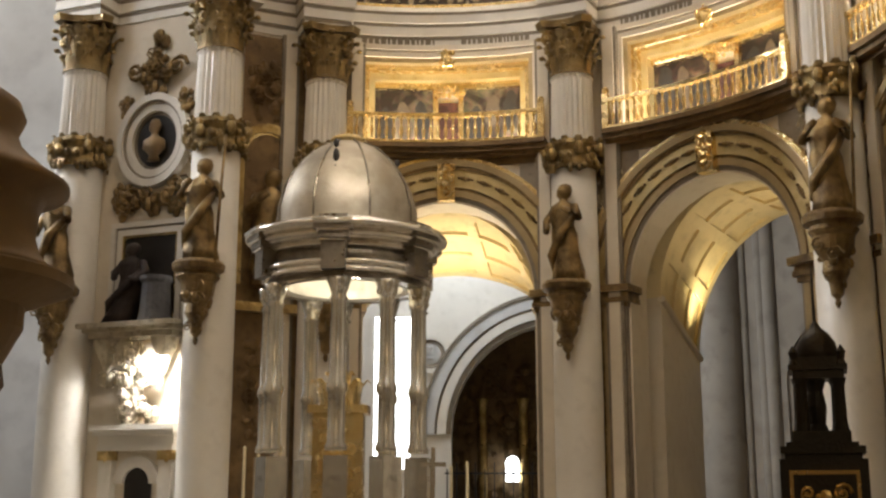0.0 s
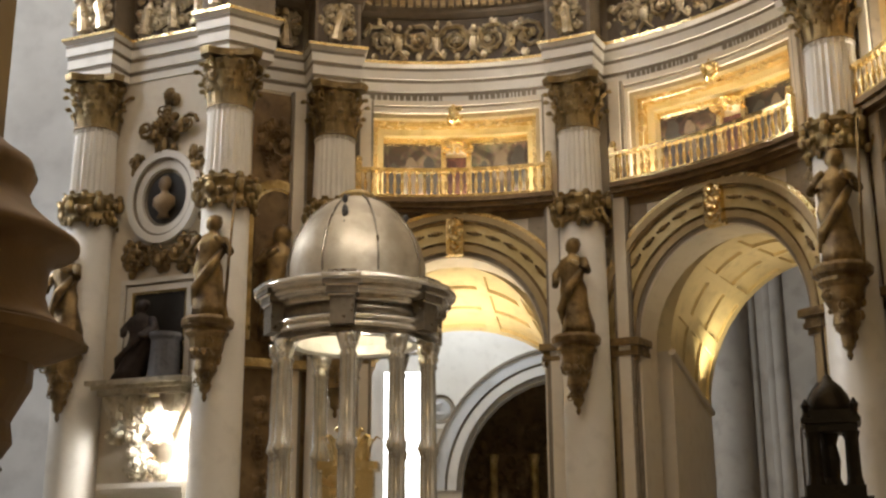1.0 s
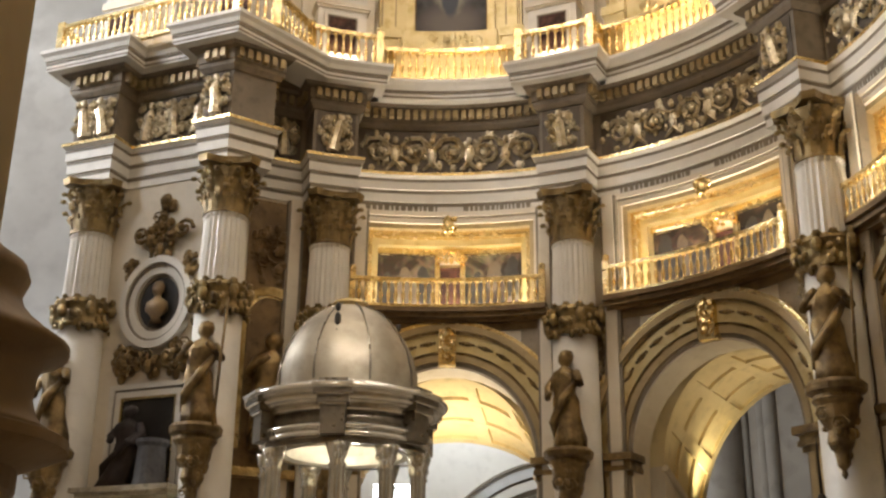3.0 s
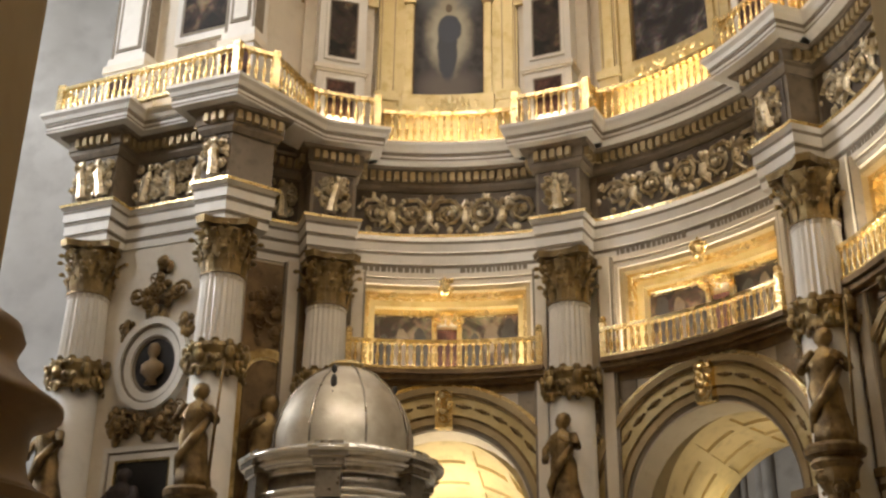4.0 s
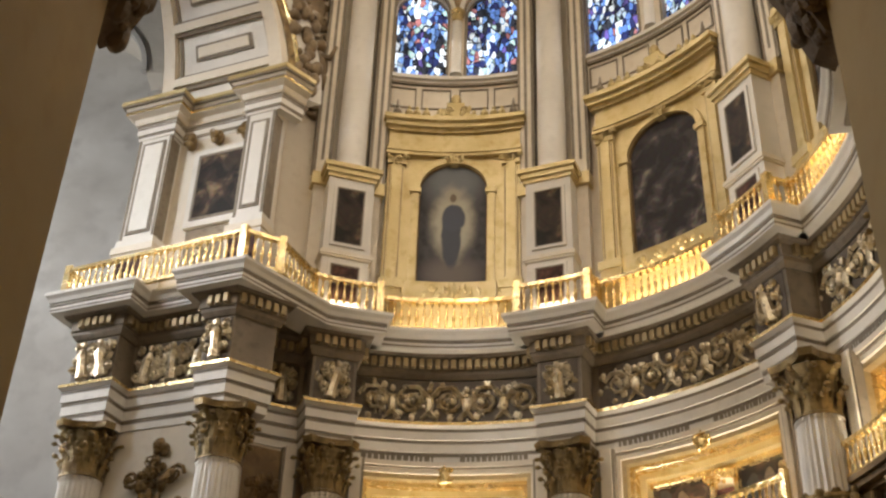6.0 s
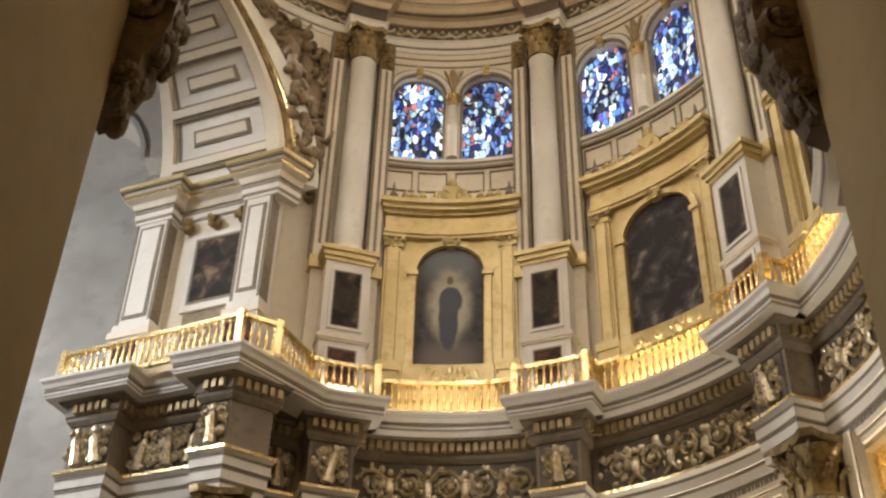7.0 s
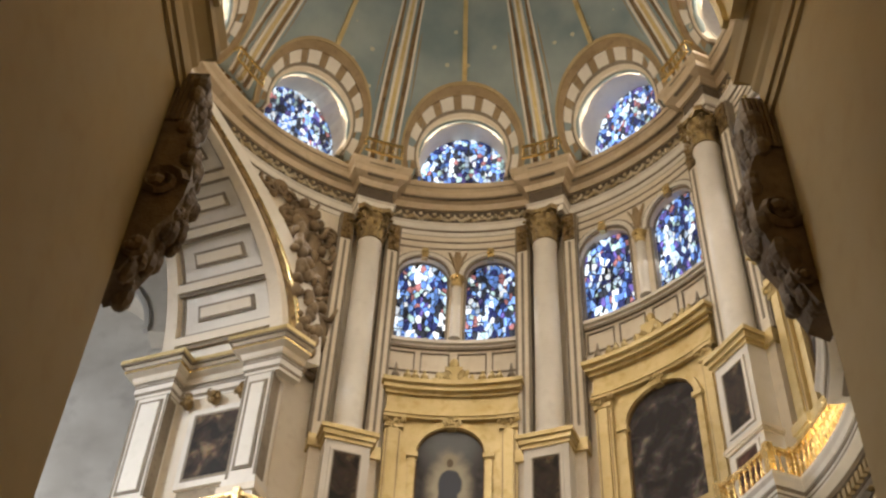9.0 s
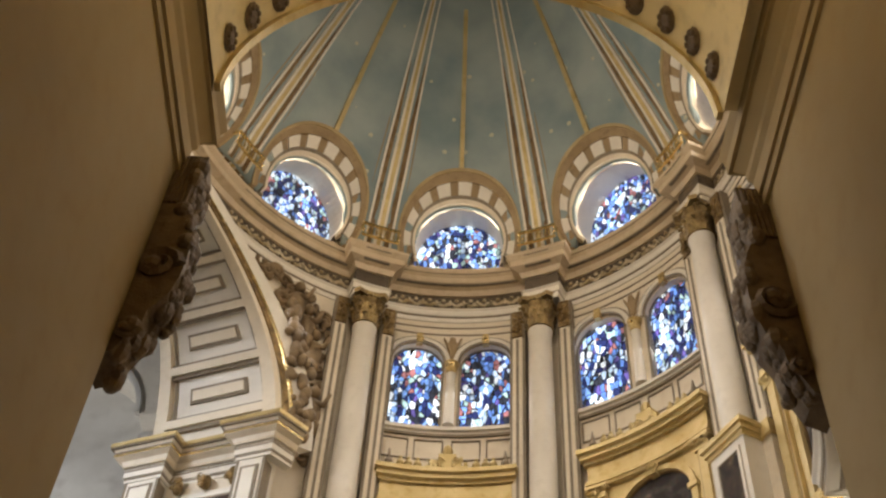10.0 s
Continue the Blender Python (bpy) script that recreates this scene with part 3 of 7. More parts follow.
def blue_mat():
    m, nt, b = node_mat("blue_starred_vault")
    N_, L_ = nt.nodes.new, nt.links.new
    co, vo, no = N_("ShaderNodeTexCoord"), N_("ShaderNodeTexVoronoi"), N_("ShaderNodeTexNoise")
    vo.inputs["Scale"].default_value, no.inputs["Scale"].default_value, no.inputs["Detail"].default_value = 1.15, 0.35, 5
    vo.inputs["Randomness"].default_value = 0.55
    L_(co.outputs["Object"], vo.inputs["Vector"])
    L_(co.outputs["Object"], no.inputs["Vector"])
    r = N_("ShaderNodeValToRGB")
    r.color_ramp.elements[0].position, r.color_ramp.elements[1].position = 0.34, 0.66
    r.color_ramp.elements[0].color, r.color_ramp.elements[1].color = (0.20, 0.27, 0.29, 1), (0.34, 0.40, 0.40, 1)
    L_(no.outputs["Fac"], r.inputs["Fac"])
    st = N_("ShaderNodeMath")
    st.operation = "LESS_THAN"
    st.inputs[1].default_value = 0.12
    L_(vo.outputs["Distance"], st.inputs[0])
    mx = N_("ShaderNodeMix")
    mx.data_type = "RGBA"
    L_(st.outputs[0], mx.inputs["Factor"])
    L_(r.outputs[0], mx.inputs["A"])
    mx.inputs["B"].default_value = (0.52, 0.50, 0.38, 1)
    L_(mx.outputs["Result"], b.inputs["Base Color"])
    b.inputs["Roughness"].default_value = 0.8
    return m


BLUE = blue_mat()
bm = bmesh.new()
sx = span(-1, 1, 24)
for k in range(9):
    grid = []
    for i, u in enumerate(sx):
        a_ = radians(40 * k + 3.5 + 20 * u)
        col = []
        for j in range(31):
            s = 10.0 * radians(20 * u)
            z0 = lunette(s)
            z = z0 + (55.4 - z0) * (j / 30) ** 0.9
            # the severy swells a little between the ribs
            r = dome_r(z) + 0.25 * (1 - u * u) * min(1, (55.4 - z) / 10)
            col.append(bm.verts.new((CX + r * math.sin(a_), CY + r * math.cos(a_), z)))
        grid.append(col)
    for i in range(24):
        for j in range(30):
            bm.faces.new((grid[i][j], grid[i][j + 1], grid[i + 1][j + 1], grid[i + 1][j]))
dome = part("ceiling_dome", bm, BLUE, smooth=True)
mod = dome.modifiers.new("thickness", "SOLIDIFY")
mod.thickness, mod.offset = 0.3, 0
structure(dome, "blue painted vault with small gold stars between ribs", "dome")


def dome_pt(phi, s, z, off):
    r = dome_r(z) - off + 0.06
    return at_phi(phi + math.degrees(s / max(r, 0.8)), r, z)


zs = span(39.3, 54.6, 40)
for k in range(9):
    phi = 23.5 + 40 * k
    rib = thing("vault_rib", "triple-moulded vault rib in brown, gold and cream", "rib", group="ribs of the vault", kind="structure")
    for s0, s1, off, mt in ((-0.8, -0.6, 0.12, WOODEN), (-0.6, -0.5, 0.26, WHITE), (-0.5, -0.2, 0.18, BROWN), (-0.2, -0.09, 0.36, WHITE), (-0.09, 0.09, 0.4, OCHRE), (0.09, 0.2, 0.36, WHITE), (0.2, 0.5, 0.18, BROWN), (0.5, 0.6, 0.26, WHITE), (0.6, 0.8, 0.12, WOODEN)):
        def fn(z, s, o, phi=phi):
            k_ = 0.45 + 0.55 * min(1, (55.4 - z) / 12)
            return dome_pt(phi, s * k_, z, o)
        part("moulding", shell(bmesh.new(), fn, zs, [s0, s1], -0.1, off), mt, rib)
    mid = 3.5 + 40 * k
    r2 = thing("ridge_rib", "thin gilt ridge rib of the vault", "rib", group="ridge ribs of the vault", kind="structure")
    def fm(z, s, o, phi=mid):
        return dome_pt(phi, s, z, o + 0.0)
    part("moulding", shell(bmesh.new(), fm, span(43.75, 54.6, 26), [-0.1, 0.1], -0.1, 0.14), OCHRE, r2)
    lun = thing("lunette_arch", "round arch with alternating cream and brown blocks", "arch", group="lunette arches", kind="structure")
    def fl(ang, w, o, phi=mid):
        a_ = radians(ang)
        s, z = (1.95 + 0.75 * w) * math.cos(a_), 40.3 + (1.9 + 1.5 * w) * math.sin(a_)
        return dome_pt(phi, s, z, o)
    part("inner_moulding", shell(bmesh.new(), fl, span(-20, 200, 34), [0.0, 0.14], -0.3, 0.10), CREAM, lun)
    part("dark_moulding", shell(bmesh.new(), fl, span(-20, 200, 34), [0.14, 0.26], -0.3, 0.08), LINE, lun)
    part("outer_moulding", shell(bmesh.new(), fl, span(-20, 200, 34), [0.66, 0.94], -0.3, 0.16), WOODEN, lun)
    part("edge_moulding", shell(bmesh.new(), fl, span(-20, 200, 34), [0.94, 1.04], -0.3, 0.2), FILLET, lun)
    for j in range(9):
        a0 = -16 + 212 * j / 9
        part("block", shell(bmesh.new(), fl, span(a0, a0 + 14.5, 3), [0.26, 0.66], -0.3, 0.12), WHITE, lun)
        part("block", shell(bmesh.new(), fl, span(a0 + 14.5, a0 + 212 / 9, 2), [0.26, 0.66], -0.3, 0.07), WOODEN, lun, "brown block")
    def ft(ang, y, o, phi=mid):
        a_ = radians(ang)
        hw, z = 1.95 * math.cos(a_), 40.3 + (1.9 + y * 0.95) * math.sin(a_)
        zz = 40.3 + 1.9 * math.sin(a_)
        r = (dome_r(max(39.3, zz)) + 0.2) * (1 - y) + 11.4 * y
        return at_phi(phi, r + o * 0, z + o) + Vector((math.cos(radians(phi)), -math.sin(radians(phi)), 0)) * hw
    part("reveal", shell(bmesh.new(), ft, span(-25, 205, 30), [0, 1], 0.0, 0.15), CREAM, lun)


# ---- ornament helpers ----
def scroll(bm, x, z, size, turn=1, y=-0.05, rad=0.045, n=12, turns=1.4, start=0.0):
    """A volute that winds inwards, in the x-z plane."""
    pts, rr = [], []
    for i in range(n + 1):
        k = i / n
        a_ = start + turn * k * turns * 6.2832
        r = size * (1 - 0.8 * k)
        pts.append((x + r * math.cos(a_), y - 0.03 * k, z + r * math.sin(a_)))
        rr.append(rad * (1.1 - 0.5 * k))
    tube(bm, pts, rr, 4)
    ball(bm, (pts[-1][0], y - 0.05, pts[-1][2]), rad * 1.6, rad * 1.3, rad * 1.6, 6, 4)
    return bm


def leaf(bm, base, up, out, w, lift):
    """A curling acanthus leaf from base: up its height, out its direction, w its width."""
    b_, o = Vector(base), Vector(out).normalized()
    s = o.cross(Vector((0, 0, 1))).normalized()
    rows = []
    for k, ww, oo in ((0, 0.7, 0.0), (0.35, 1.0, 0.12), (0.7, 0.85, 0.3), (0.95, 0.5, 0.75), (0.85, 0.2, 1.05)):
        c = b_ + Vector((0, 0, up * k)) + o * (lift * oo)
        rows.append([bm.verts.new(c - s * w * ww * 0.5), bm.verts.new(c + o * 0.03), bm.verts.new(c + s * w * ww * 0.5)])
    for a_, c_ in zip(rows, rows[1:]):
        for j in range(2):
            bm.faces.new((a_[j], a_[j + 1], c_[j + 1], c_[j]))
    return bm


def carved(bm, x0, x1, z0, z1, rng, y=-0.06, size=None, figures=True):
    """A field of carved scrolls, buds and leaves between x0..x1 and z0..z1."""
    h = z1 - z0
    size = size or h * 0.34
    n = max(1, round((x1 - x0) / (h * 0.95)))
    for i in range(n):
        cx = x0 + (x1 - x0) * (i + 0.5) / n
        t = 1 if i % 2 else -1
        scroll(bm, cx, z0 + h * 0.5, size * rng.uniform(0.9, 1.15), t, y, h * 0.055, 12, 1.5, rng.uniform(-0.4, 0.4) + (0 if t > 0 else 3.14))
        for _ in range(5):
            a_ = rng.uniform(0, 6.28)
            ball(bm, (cx + math.cos(a_) * size * 1.15, y, z0 + h * 0.5 + math.sin(a_) * size * 1.15), h * rng.uniform(0.05, 0.1), 0.05, h * rng.uniform(0.07, 0.13), 6, 4)
        if figures and i < n - 1:
            fx = x0 + (x1 - x0) * (i + 1) / n
            ball(bm, (fx, y, z0 + h * 0.42), h * 0.11, 0.07, h * 0.25, 7, 5)
            ball(bm, (fx, y - 0.03, z0 + h * 0.78), h * 0.075, 0.07, h * 0.09, 6, 4)
            for s in (-1, 1):
                tube(bm, [(fx, y, z0 + h * 0.58), (fx + s * h * 0.17, y, z0 + h * 0.66), (fx + s * h * 0.26, y, z0 + h * 0.86)], [h * 0.05, h * 0.04, h * 0.03], 4)
                tube(bm, [(fx, y, z0 + h * 0.25), (fx + s * h * 0.12, y, z0 + h * 0.12), (fx + s * h * 0.2, y, z0 + h * 0.04)], [h * 0.06, h * 0.045, h * 0.03], 4)
    return bm


def relief(bm, x0, x1, z0, z1, rng, y=-0.08):
    """A panel of draped shapes in high relief among curling leaves."""
    h = z1 - z0
    n = max(1, round((x1 - x0) / (h * 0.62)))
    for i in range(n):
        x = x0 + (x1 - x0) * (i + 0.5) / n
        lean = rng.uniform(-0.1, 0.1) * h
        tube(bm, [(x - lean, y, z0 + h * 0.02), (x - lean * 0.4, y - 0.03, z0 + h * 0.3), (x + lean * 0.4, y - 0.05, z0 + h * 0.6), (x + lean, y - 0.04, z0 + h * 0.78)], [h * 0.15, h * 0.12, h * 0.12, h * 0.05], 7)
        ball(bm, (x + lean, y - 0.06, z0 + h * 0.88), h * 0.08, 0.08, h * 0.1, 8, 6)
        for k in range(3):
            q = rng.uniform(-0.12, 0.12) * h
            tube(bm, [(x + q + lean, y - 0.07, z0 + h * 0.66), (x + q * 0.3, y - 0.12, z0 + h * 0.36), (x - q, y - 0.08, z0 + h * 0.06)], [h * 0.03, h * 0.045, h * 0.03], 5)
        for s in (-1, 1):
            for zq in (0.25, 0.55, 0.82):
                scroll(bm, x + s * h * 0.22, z0 + h * (zq + rng.uniform(-0.06, 0.06)), h * rng.uniform(0.1, 0.15), s, y - 0.02, h * 0.038, 10, 1.3, rng.uniform(0, 6))
            for k in range(2):
                ball(bm, (x + s * h * rng.uniform(0.14, 0.24), y, z0 + h * rng.uniform(0.05, 0.95)), h * rng.uniform(0.04, 0.07), 0.05, h * rng.uniform(0.05, 0.1), 6, 4)
    return bm


def pile(bm, c, rx, ry, rz, n, rng, s0=0.08, s1=0.2):
    """A carved lump: a heap of rounded buds, leaves and small scrolls inside an ellipsoid."""
    for _ in range(n):
        while True:
            p = [rng.uniform(-1, 1) for _ in range(3)]
            if 0.35 < sum(q * q for q in p) < 1:
                break
        s = rng.uniform(s0, s1)
        ball(bm, (c[0] + p[0] * rx, c[1] + p[1] * ry, c[2] + p[2] * rz), s, s * 0.8, s * rng.uniform(0.8, 1.6), 6, 4)
    for _ in range(max(2, n // 8)):
        scroll(bm, c[0] + rng.uniform(-0.6, 0.6) * rx, c[2] + rng.uniform(-0.7, 0.7) * rz, s1 * 1.4, rng.choice((-1, 1)), c[1] - ry * 0.85, s0 * 0.45, 9)
    return bm


def capital_mesh(r, h, n=10):
    """Corinthian: bell, two rows of acanthus, four volutes, hollow-sided abacus."""
    bm = lathe(bmesh.new(), [(r * 1.08, 0), (r * 1.08, h * 0.04), (r * 0.98, h * 0.06), (r * 0.95, h * 0.5), (r * 1.15, h * 0.86)], 20)
    for row, (z, up, w, lift) in enumerate(((h * 0.05, h * 0.40, r * 0.50, r * 0.46), (h * 0.28, h * 0.48, r * 0.46, r * 0.72))):
        for i in range(n):
            a_ = 6.2832 * (i + 0.5 * row) / n
            leaf(bm, (math.sin(a_) * r, math.cos(a_) * r, z), up, (math.sin(a_), math.cos(a_), 0), w, lift)
            d = Vector((math.sin(a_), math.cos(a_), 0)) * (r + lift * 0.85)
            ball(bm, (d.x, d.y, z + up * 0.9), w * 0.34, w * 0.34, w * 0.24, 6, 4)
            for q in (-1, 1):
                e = Vector((math.sin(a_ + q * 0.16), math.cos(a_ + q * 0.16), 0)) * (r + lift * 0.3)
                ball(bm, (e.x, e.y, z + up * 0.6), w * 0.2, w * 0.2, w * 0.3, 6, 4)
    for i in range(4):
        a_ = math.pi / 4 + i * math.pi / 2
        d = Vector((math.sin(a_), math.cos(a_), 0))
        pts = []
        for k in range(12):
            t = k / 11
            an = 1.57 + t * 6.6
            rr = r * 0.36 * (1 - 0.75 * t)
            pts.append(d * (r * 1.32 + rr * math.cos(an)) + Vector((0, 0, h * 0.76 + rr * math.sin(an))))
        tube(bm, pts, r * 0.085, 5)
        tube(bm, [d * (r * 1.0) + Vector((0, 0, h * 0.5)), d * (r * 1.1) + Vector((0, 0, h * 0.75)), pts[0]], r * 0.1, 5)
        e = Vector((math.sin(a_ + 0.785), math.cos(a_ + 0.785), 0)) * r * 1.15
        ball(bm, (e.x, e.y, h * 0.88), r * 0.18, r * 0.18, r * 0.16, 7, 5)
    ab = []
    for i in range(4):
        for o, q in ((-0.9, 1.25), (-0.45, 1.08), (0.0, 1.03), (0.45, 1.08), (0.9, 1.25)):
            a_ = i * math.pi / 2
            ab.append((r * (q * math.sin(a_) + o * math.cos(a_)) * 1.1, r * (q * math.cos(a_) - o * math.sin(a_)) * 1.1))
    lo = [bm.verts.new((x, y, h * 0.88)) for x, y in ab]
    hi = [bm.verts.new((x * 1.05, y * 1.05, h)) for x, y in ab]
    for i in range(len(ab)):
        j = (i + 1) % len(ab)
        bm.faces.new((lo[i], lo[j], hi[j], hi[i]))
    bm.faces.new(lo)
    bm.faces.new(hi)
    return bm


# ---- the columns of the first order, with their garlands, statues and brackets ----
rng = random.Random(4)
col = thing("column", "white stone column, fluted above a gilded garland, Corinthian capital", "column", group="great columns of the rotunda")
part("lower_shaft", lathe(bmesh.new(), [(0.80, 0), (0.80, 0.3), (0.72, 0.4), (0.70, 0.5), (0.66, 0.6), (0.67, 4), (0.64, 10.7)], 40), WHITE, col, smooth=True)
part("upper_shaft", lathe(bmesh.new(), [(0.63, 11.4), (0.585, 13.3), (0.62, 13.34), (0.62, 13.42)], 48, flute=0.075, flutes=24), WHITE, col, "fluted white stone")
part("capital", capital_mesh(0.60, 1.58), CAPITAL, col, "dark gilded Corinthian capital", m=pose(0, 0, 13.42))
bm = lathe(bmesh.new(), [(0.64, 10.6), (0.74, 10.66), (0.70, 10.85), (0.68, 11.1), (0.76, 11.3), (0.72, 11.42), (0.62, 11.45)], 24)
for i in range(12):
    a_ = 6.2832 * i / 12
    d = Vector((math.sin(a_), math.cos(a_), 0))
    c = d * 0.80 + Vector((0, 0, 11.08 + 0.12 * math.sin(i * 2.6)))
    if i % 2:
        ball(bm, c, 0.14, 0.14, 0.2, 8, 6)
        ball(bm, c + Vector((0, 0, 0.24)), 0.1, 0.1, 0.12, 7, 5)
    else:
        for q in range(5):
            ball(bm, c + Vector((rng.uniform(-0.12, 0.12), rng.uniform(-0.12, 0.12), rng.uniform(-0.26, 0.2))), 0.09, 0.09, 0.1, 6, 4)
    leaf(bm, d * 0.68 + Vector((0, 0, 11.15)), 0.36, d, 0.3, 0.12)
    for q in range(3):
        e = Vector((math.sin(a_ + 0.17 * q), math.cos(a_ + 0.17 * q), 0)) * rng.uniform(0.7, 0.8)
        ball(bm, (e.x, e.y, rng.uniform(10.5, 10.85)), 0.085, 0.085, rng.uniform(0.08, 0.16), 6, 4)
part("garland", bm, CAPITAL, col, "gilded carved garland of heads and fruit")


def robe_mesh(seed, h=2.75):
    """A standing robed figure as one plain shape."""
    rg = random.Random(seed)
    bm = lathe(bmesh.new(), [(0.10, 0), (0.46, 0.02), (0.44, 0.3), (0.34, 0.9), (0.36, 1.3), (0.30, 1.55), (0.38, 1.95), (0.34, 2.15), (0.13, 2.3), (0.12, 2.36), (0.2, 2.45), (0.22, 2.6), (0.17, 2.74), (0.05, 2.8)], 22)
    for v in bm.verts:
        a_ = math.atan2(v.co.x, v.co.y)
        if v.co.z < 2.2:
            k = 1 + 0.11 * math.sin(a_ * 7 + v.co.z * 2.2 + seed) + 0.06 * math.sin(a_ * 3 - v.co.z * 3)
            v.co.x, v.co.y = v.co.x * k, v.co.y * k * 0.8
        v.co.x += 0.07 * math.sin(v.co.z * 2.0 + seed)
    for s in (-1, 1):
        b_ = rg.uniform(-0.2, 0.5)
        tube(bm, [(s * 0.3, 0, 2.1), (s * 0.52, -0.15, 1.75), (s * 0.36, -0.42, 1.5 + b_), (s * 0.2, -0.55, 1.6 + b_)], [0.14, 0.12, 0.1, 0.07], 7)
    tube(bm, [(0.36, 0.0, 1.9), (0.1, -0.4, 1.3), (-0.34, -0.2, 0.75), (-0.4, 0.05, 0.35)], [0.1, 0.14, 0.13, 0.08], 6)
    if seed == 2:
        tube(bm, [(0.5, -0.42, -0.15), (0.56, -0.4, 1.6), (0.64, -0.36, 3.35)], 0.04, 6)
    for v in bm.verts:
        v.co *= h / 2.8
    return bm


def bracket_mesh(seed):
    """A carved bracket under a statue, tapering to a drop."""
    rg = random.Random(seed)
    bm = lathe(bmesh.new(), [(0.02, -2.15), (0.07, -2.05), (0.05, -1.95), (0.14, -1.85), (0.16, -1.6), (0.30, -1.35), (0.27, -1.1), (0.42, -0.85), (0.46, -0.55), (0.56, -0.42), (0.52, -0.32), (0.66, -0.24), (0.68, -0.1), (0.60, 0.0), (0.1, 0.0)], 18)
    pile(bm, (0, -0.08, -0.85), 0.42, 0.36, 0.55, 22, rg, 0.07, 0.15)
    pile(bm, (0, -0.05, -1.5), 0.22, 0.2, 0.35, 10, rg, 0.05, 0.1)
    return bm


BRACKETS = [mesh_of("bracket", bracket_mesh(s), BRONZE) for s in (1, 2)]
ROBES = [mesh_of("statue", robe_mesh(s), BRONZE, True) for s in (1, 2, 3)]
spots = [(C1.x, C1.y, -2, 7.15, 14), (C2.x, C2.y, -8, 7.45, 10)]
for phi, z, face in ((-16.3, 7.3, -16.3), (24.2, 7.3, 24.2), (69.6, 7.8, 32), (111, 7.8, 111)):
    p = at_phi(phi, 10.35)
    spots.append((p.x, p.y, phi, z, face))
for i, (x, y, phi, z, face) in enumerate(spots):
    ob = col if i == 0 else copy_thing(col, Matrix())
    ob.matrix_basis = pose(x, y, 0, 0, 0, -phi)
    f = pose(x, y, 0, 0, 0, -face) @ pose(0, -0.86, z)
    st = part("statue", ROBES[i % 3], None, m=f @ pose(0, 0.0, 0, 0, 0, (-14, 10, 22)[i % 3]))
    tagged(st, "robed figure as a gilded wooden statue on a bracket", "statue", "statues on the columns")
    br = part("bracket", BRACKETS[i % 2], None, m=f)
    tagged(br, "carved gilded bracket tapering to a drop, below a statue", "bracket", "brackets on the columns")

# grey-lined strips on the wall on both sides of each column
strip = thing("pilaster", "cream wall pilaster edged with grey-brown lines", "pilaster", group="pilasters behind the columns", kind="structure")
bm, b2 = bmesh.new(), bmesh.new()
for s in (-1, 1):
    box(bm, s * 1.02 - 0.17, s * 1.02 + 0.17, -0.28, 0.05, 0, 15.0)
    for q in (0.80, 1.22):
        box(b2, s * q - 0.05, s * q + 0.05, -0.22, 0.05, 0, 14.98)
part("strip", bend(bm), CREAM, strip)
part("grey_line", bend(b2), LINE, strip)
for i, phi in enumerate((-16.3, 24.2, 68.6)):
    ob = strip if i == 0 else copy_thing(strip, Matrix())
    ob.matrix_basis = turn_to(phi)

# ---- arches of the bays ----
arch = thing("arch_surround", "gilded archivolt with a carved keystone over moulded pilasters", "archway", group="arch surrounds", kind="structure")
for r0, r1, y, mt, lb in ((2.6, 2.72, -0.03, LINE, ""), (2.72, 2.9, -0.10, FILLET, "dull gilt fillet"), (2.9, 3.0, -0.07, BRONZE, ""), (3.0, 3.55, -0.13, OCHRE, "gold-painted band"), (3.55, 3.64, -0.2, BRONZE, ""), (3.64, 3.82, -0.26, FILLET, "dull gilt fillet"), (3.82, 3.95, -0.2, GOLD, "gilt edge")):
    bm = arch_band(bmesh.new(), r0, r1, y, 0.05, 7.3, 36, rise=1.0)
    for v in bm.verts:
        v.co.z = 7.3 + (v.co.z - 7.3) * (1.10 - 0.03 * (r0 - 2.6))
    part("archivolt", bend(bm), mt, arch, lb)
bm = bmesh.new()
for i in range(17):
    a_ = radians(8 + 164 * i / 16)
    x, z = 3.28 * math.cos(a_), 7.3 + 3.28 * 1.08 * math.sin(a_)
    if abs(i - 8) > 0:
        for o in (-0.2, -0.1, 0.0, 0.1, 0.2):
            w_ = 0.085 - 0.2 * abs(o)
            ball(bm, (x + o * math.sin(a_), -0.15, z - o * math.cos(a_)), w_, 0.06, w_, 6, 4)
part("rosettes", bend(bm), BRONZE, arch, "dark carved leaves on the band")
bm = box(bmesh.new(), -0.26, 0.26, -0.35, 0.0, 10.1, 11.2)
scroll(bm, 0, 11.0, 0.22, 1, -0.38, 0.06)
scroll(bm, 0, 10.35, 0.17, -1, -0.38, 0.05)
pile(bm, (0, -0.35, 10.7), 0.22, 0.12, 0.3, 14, rng, 0.06, 0.12)
part("keystone", bend(bm), GOLD, arch, "gilded carved keystone")
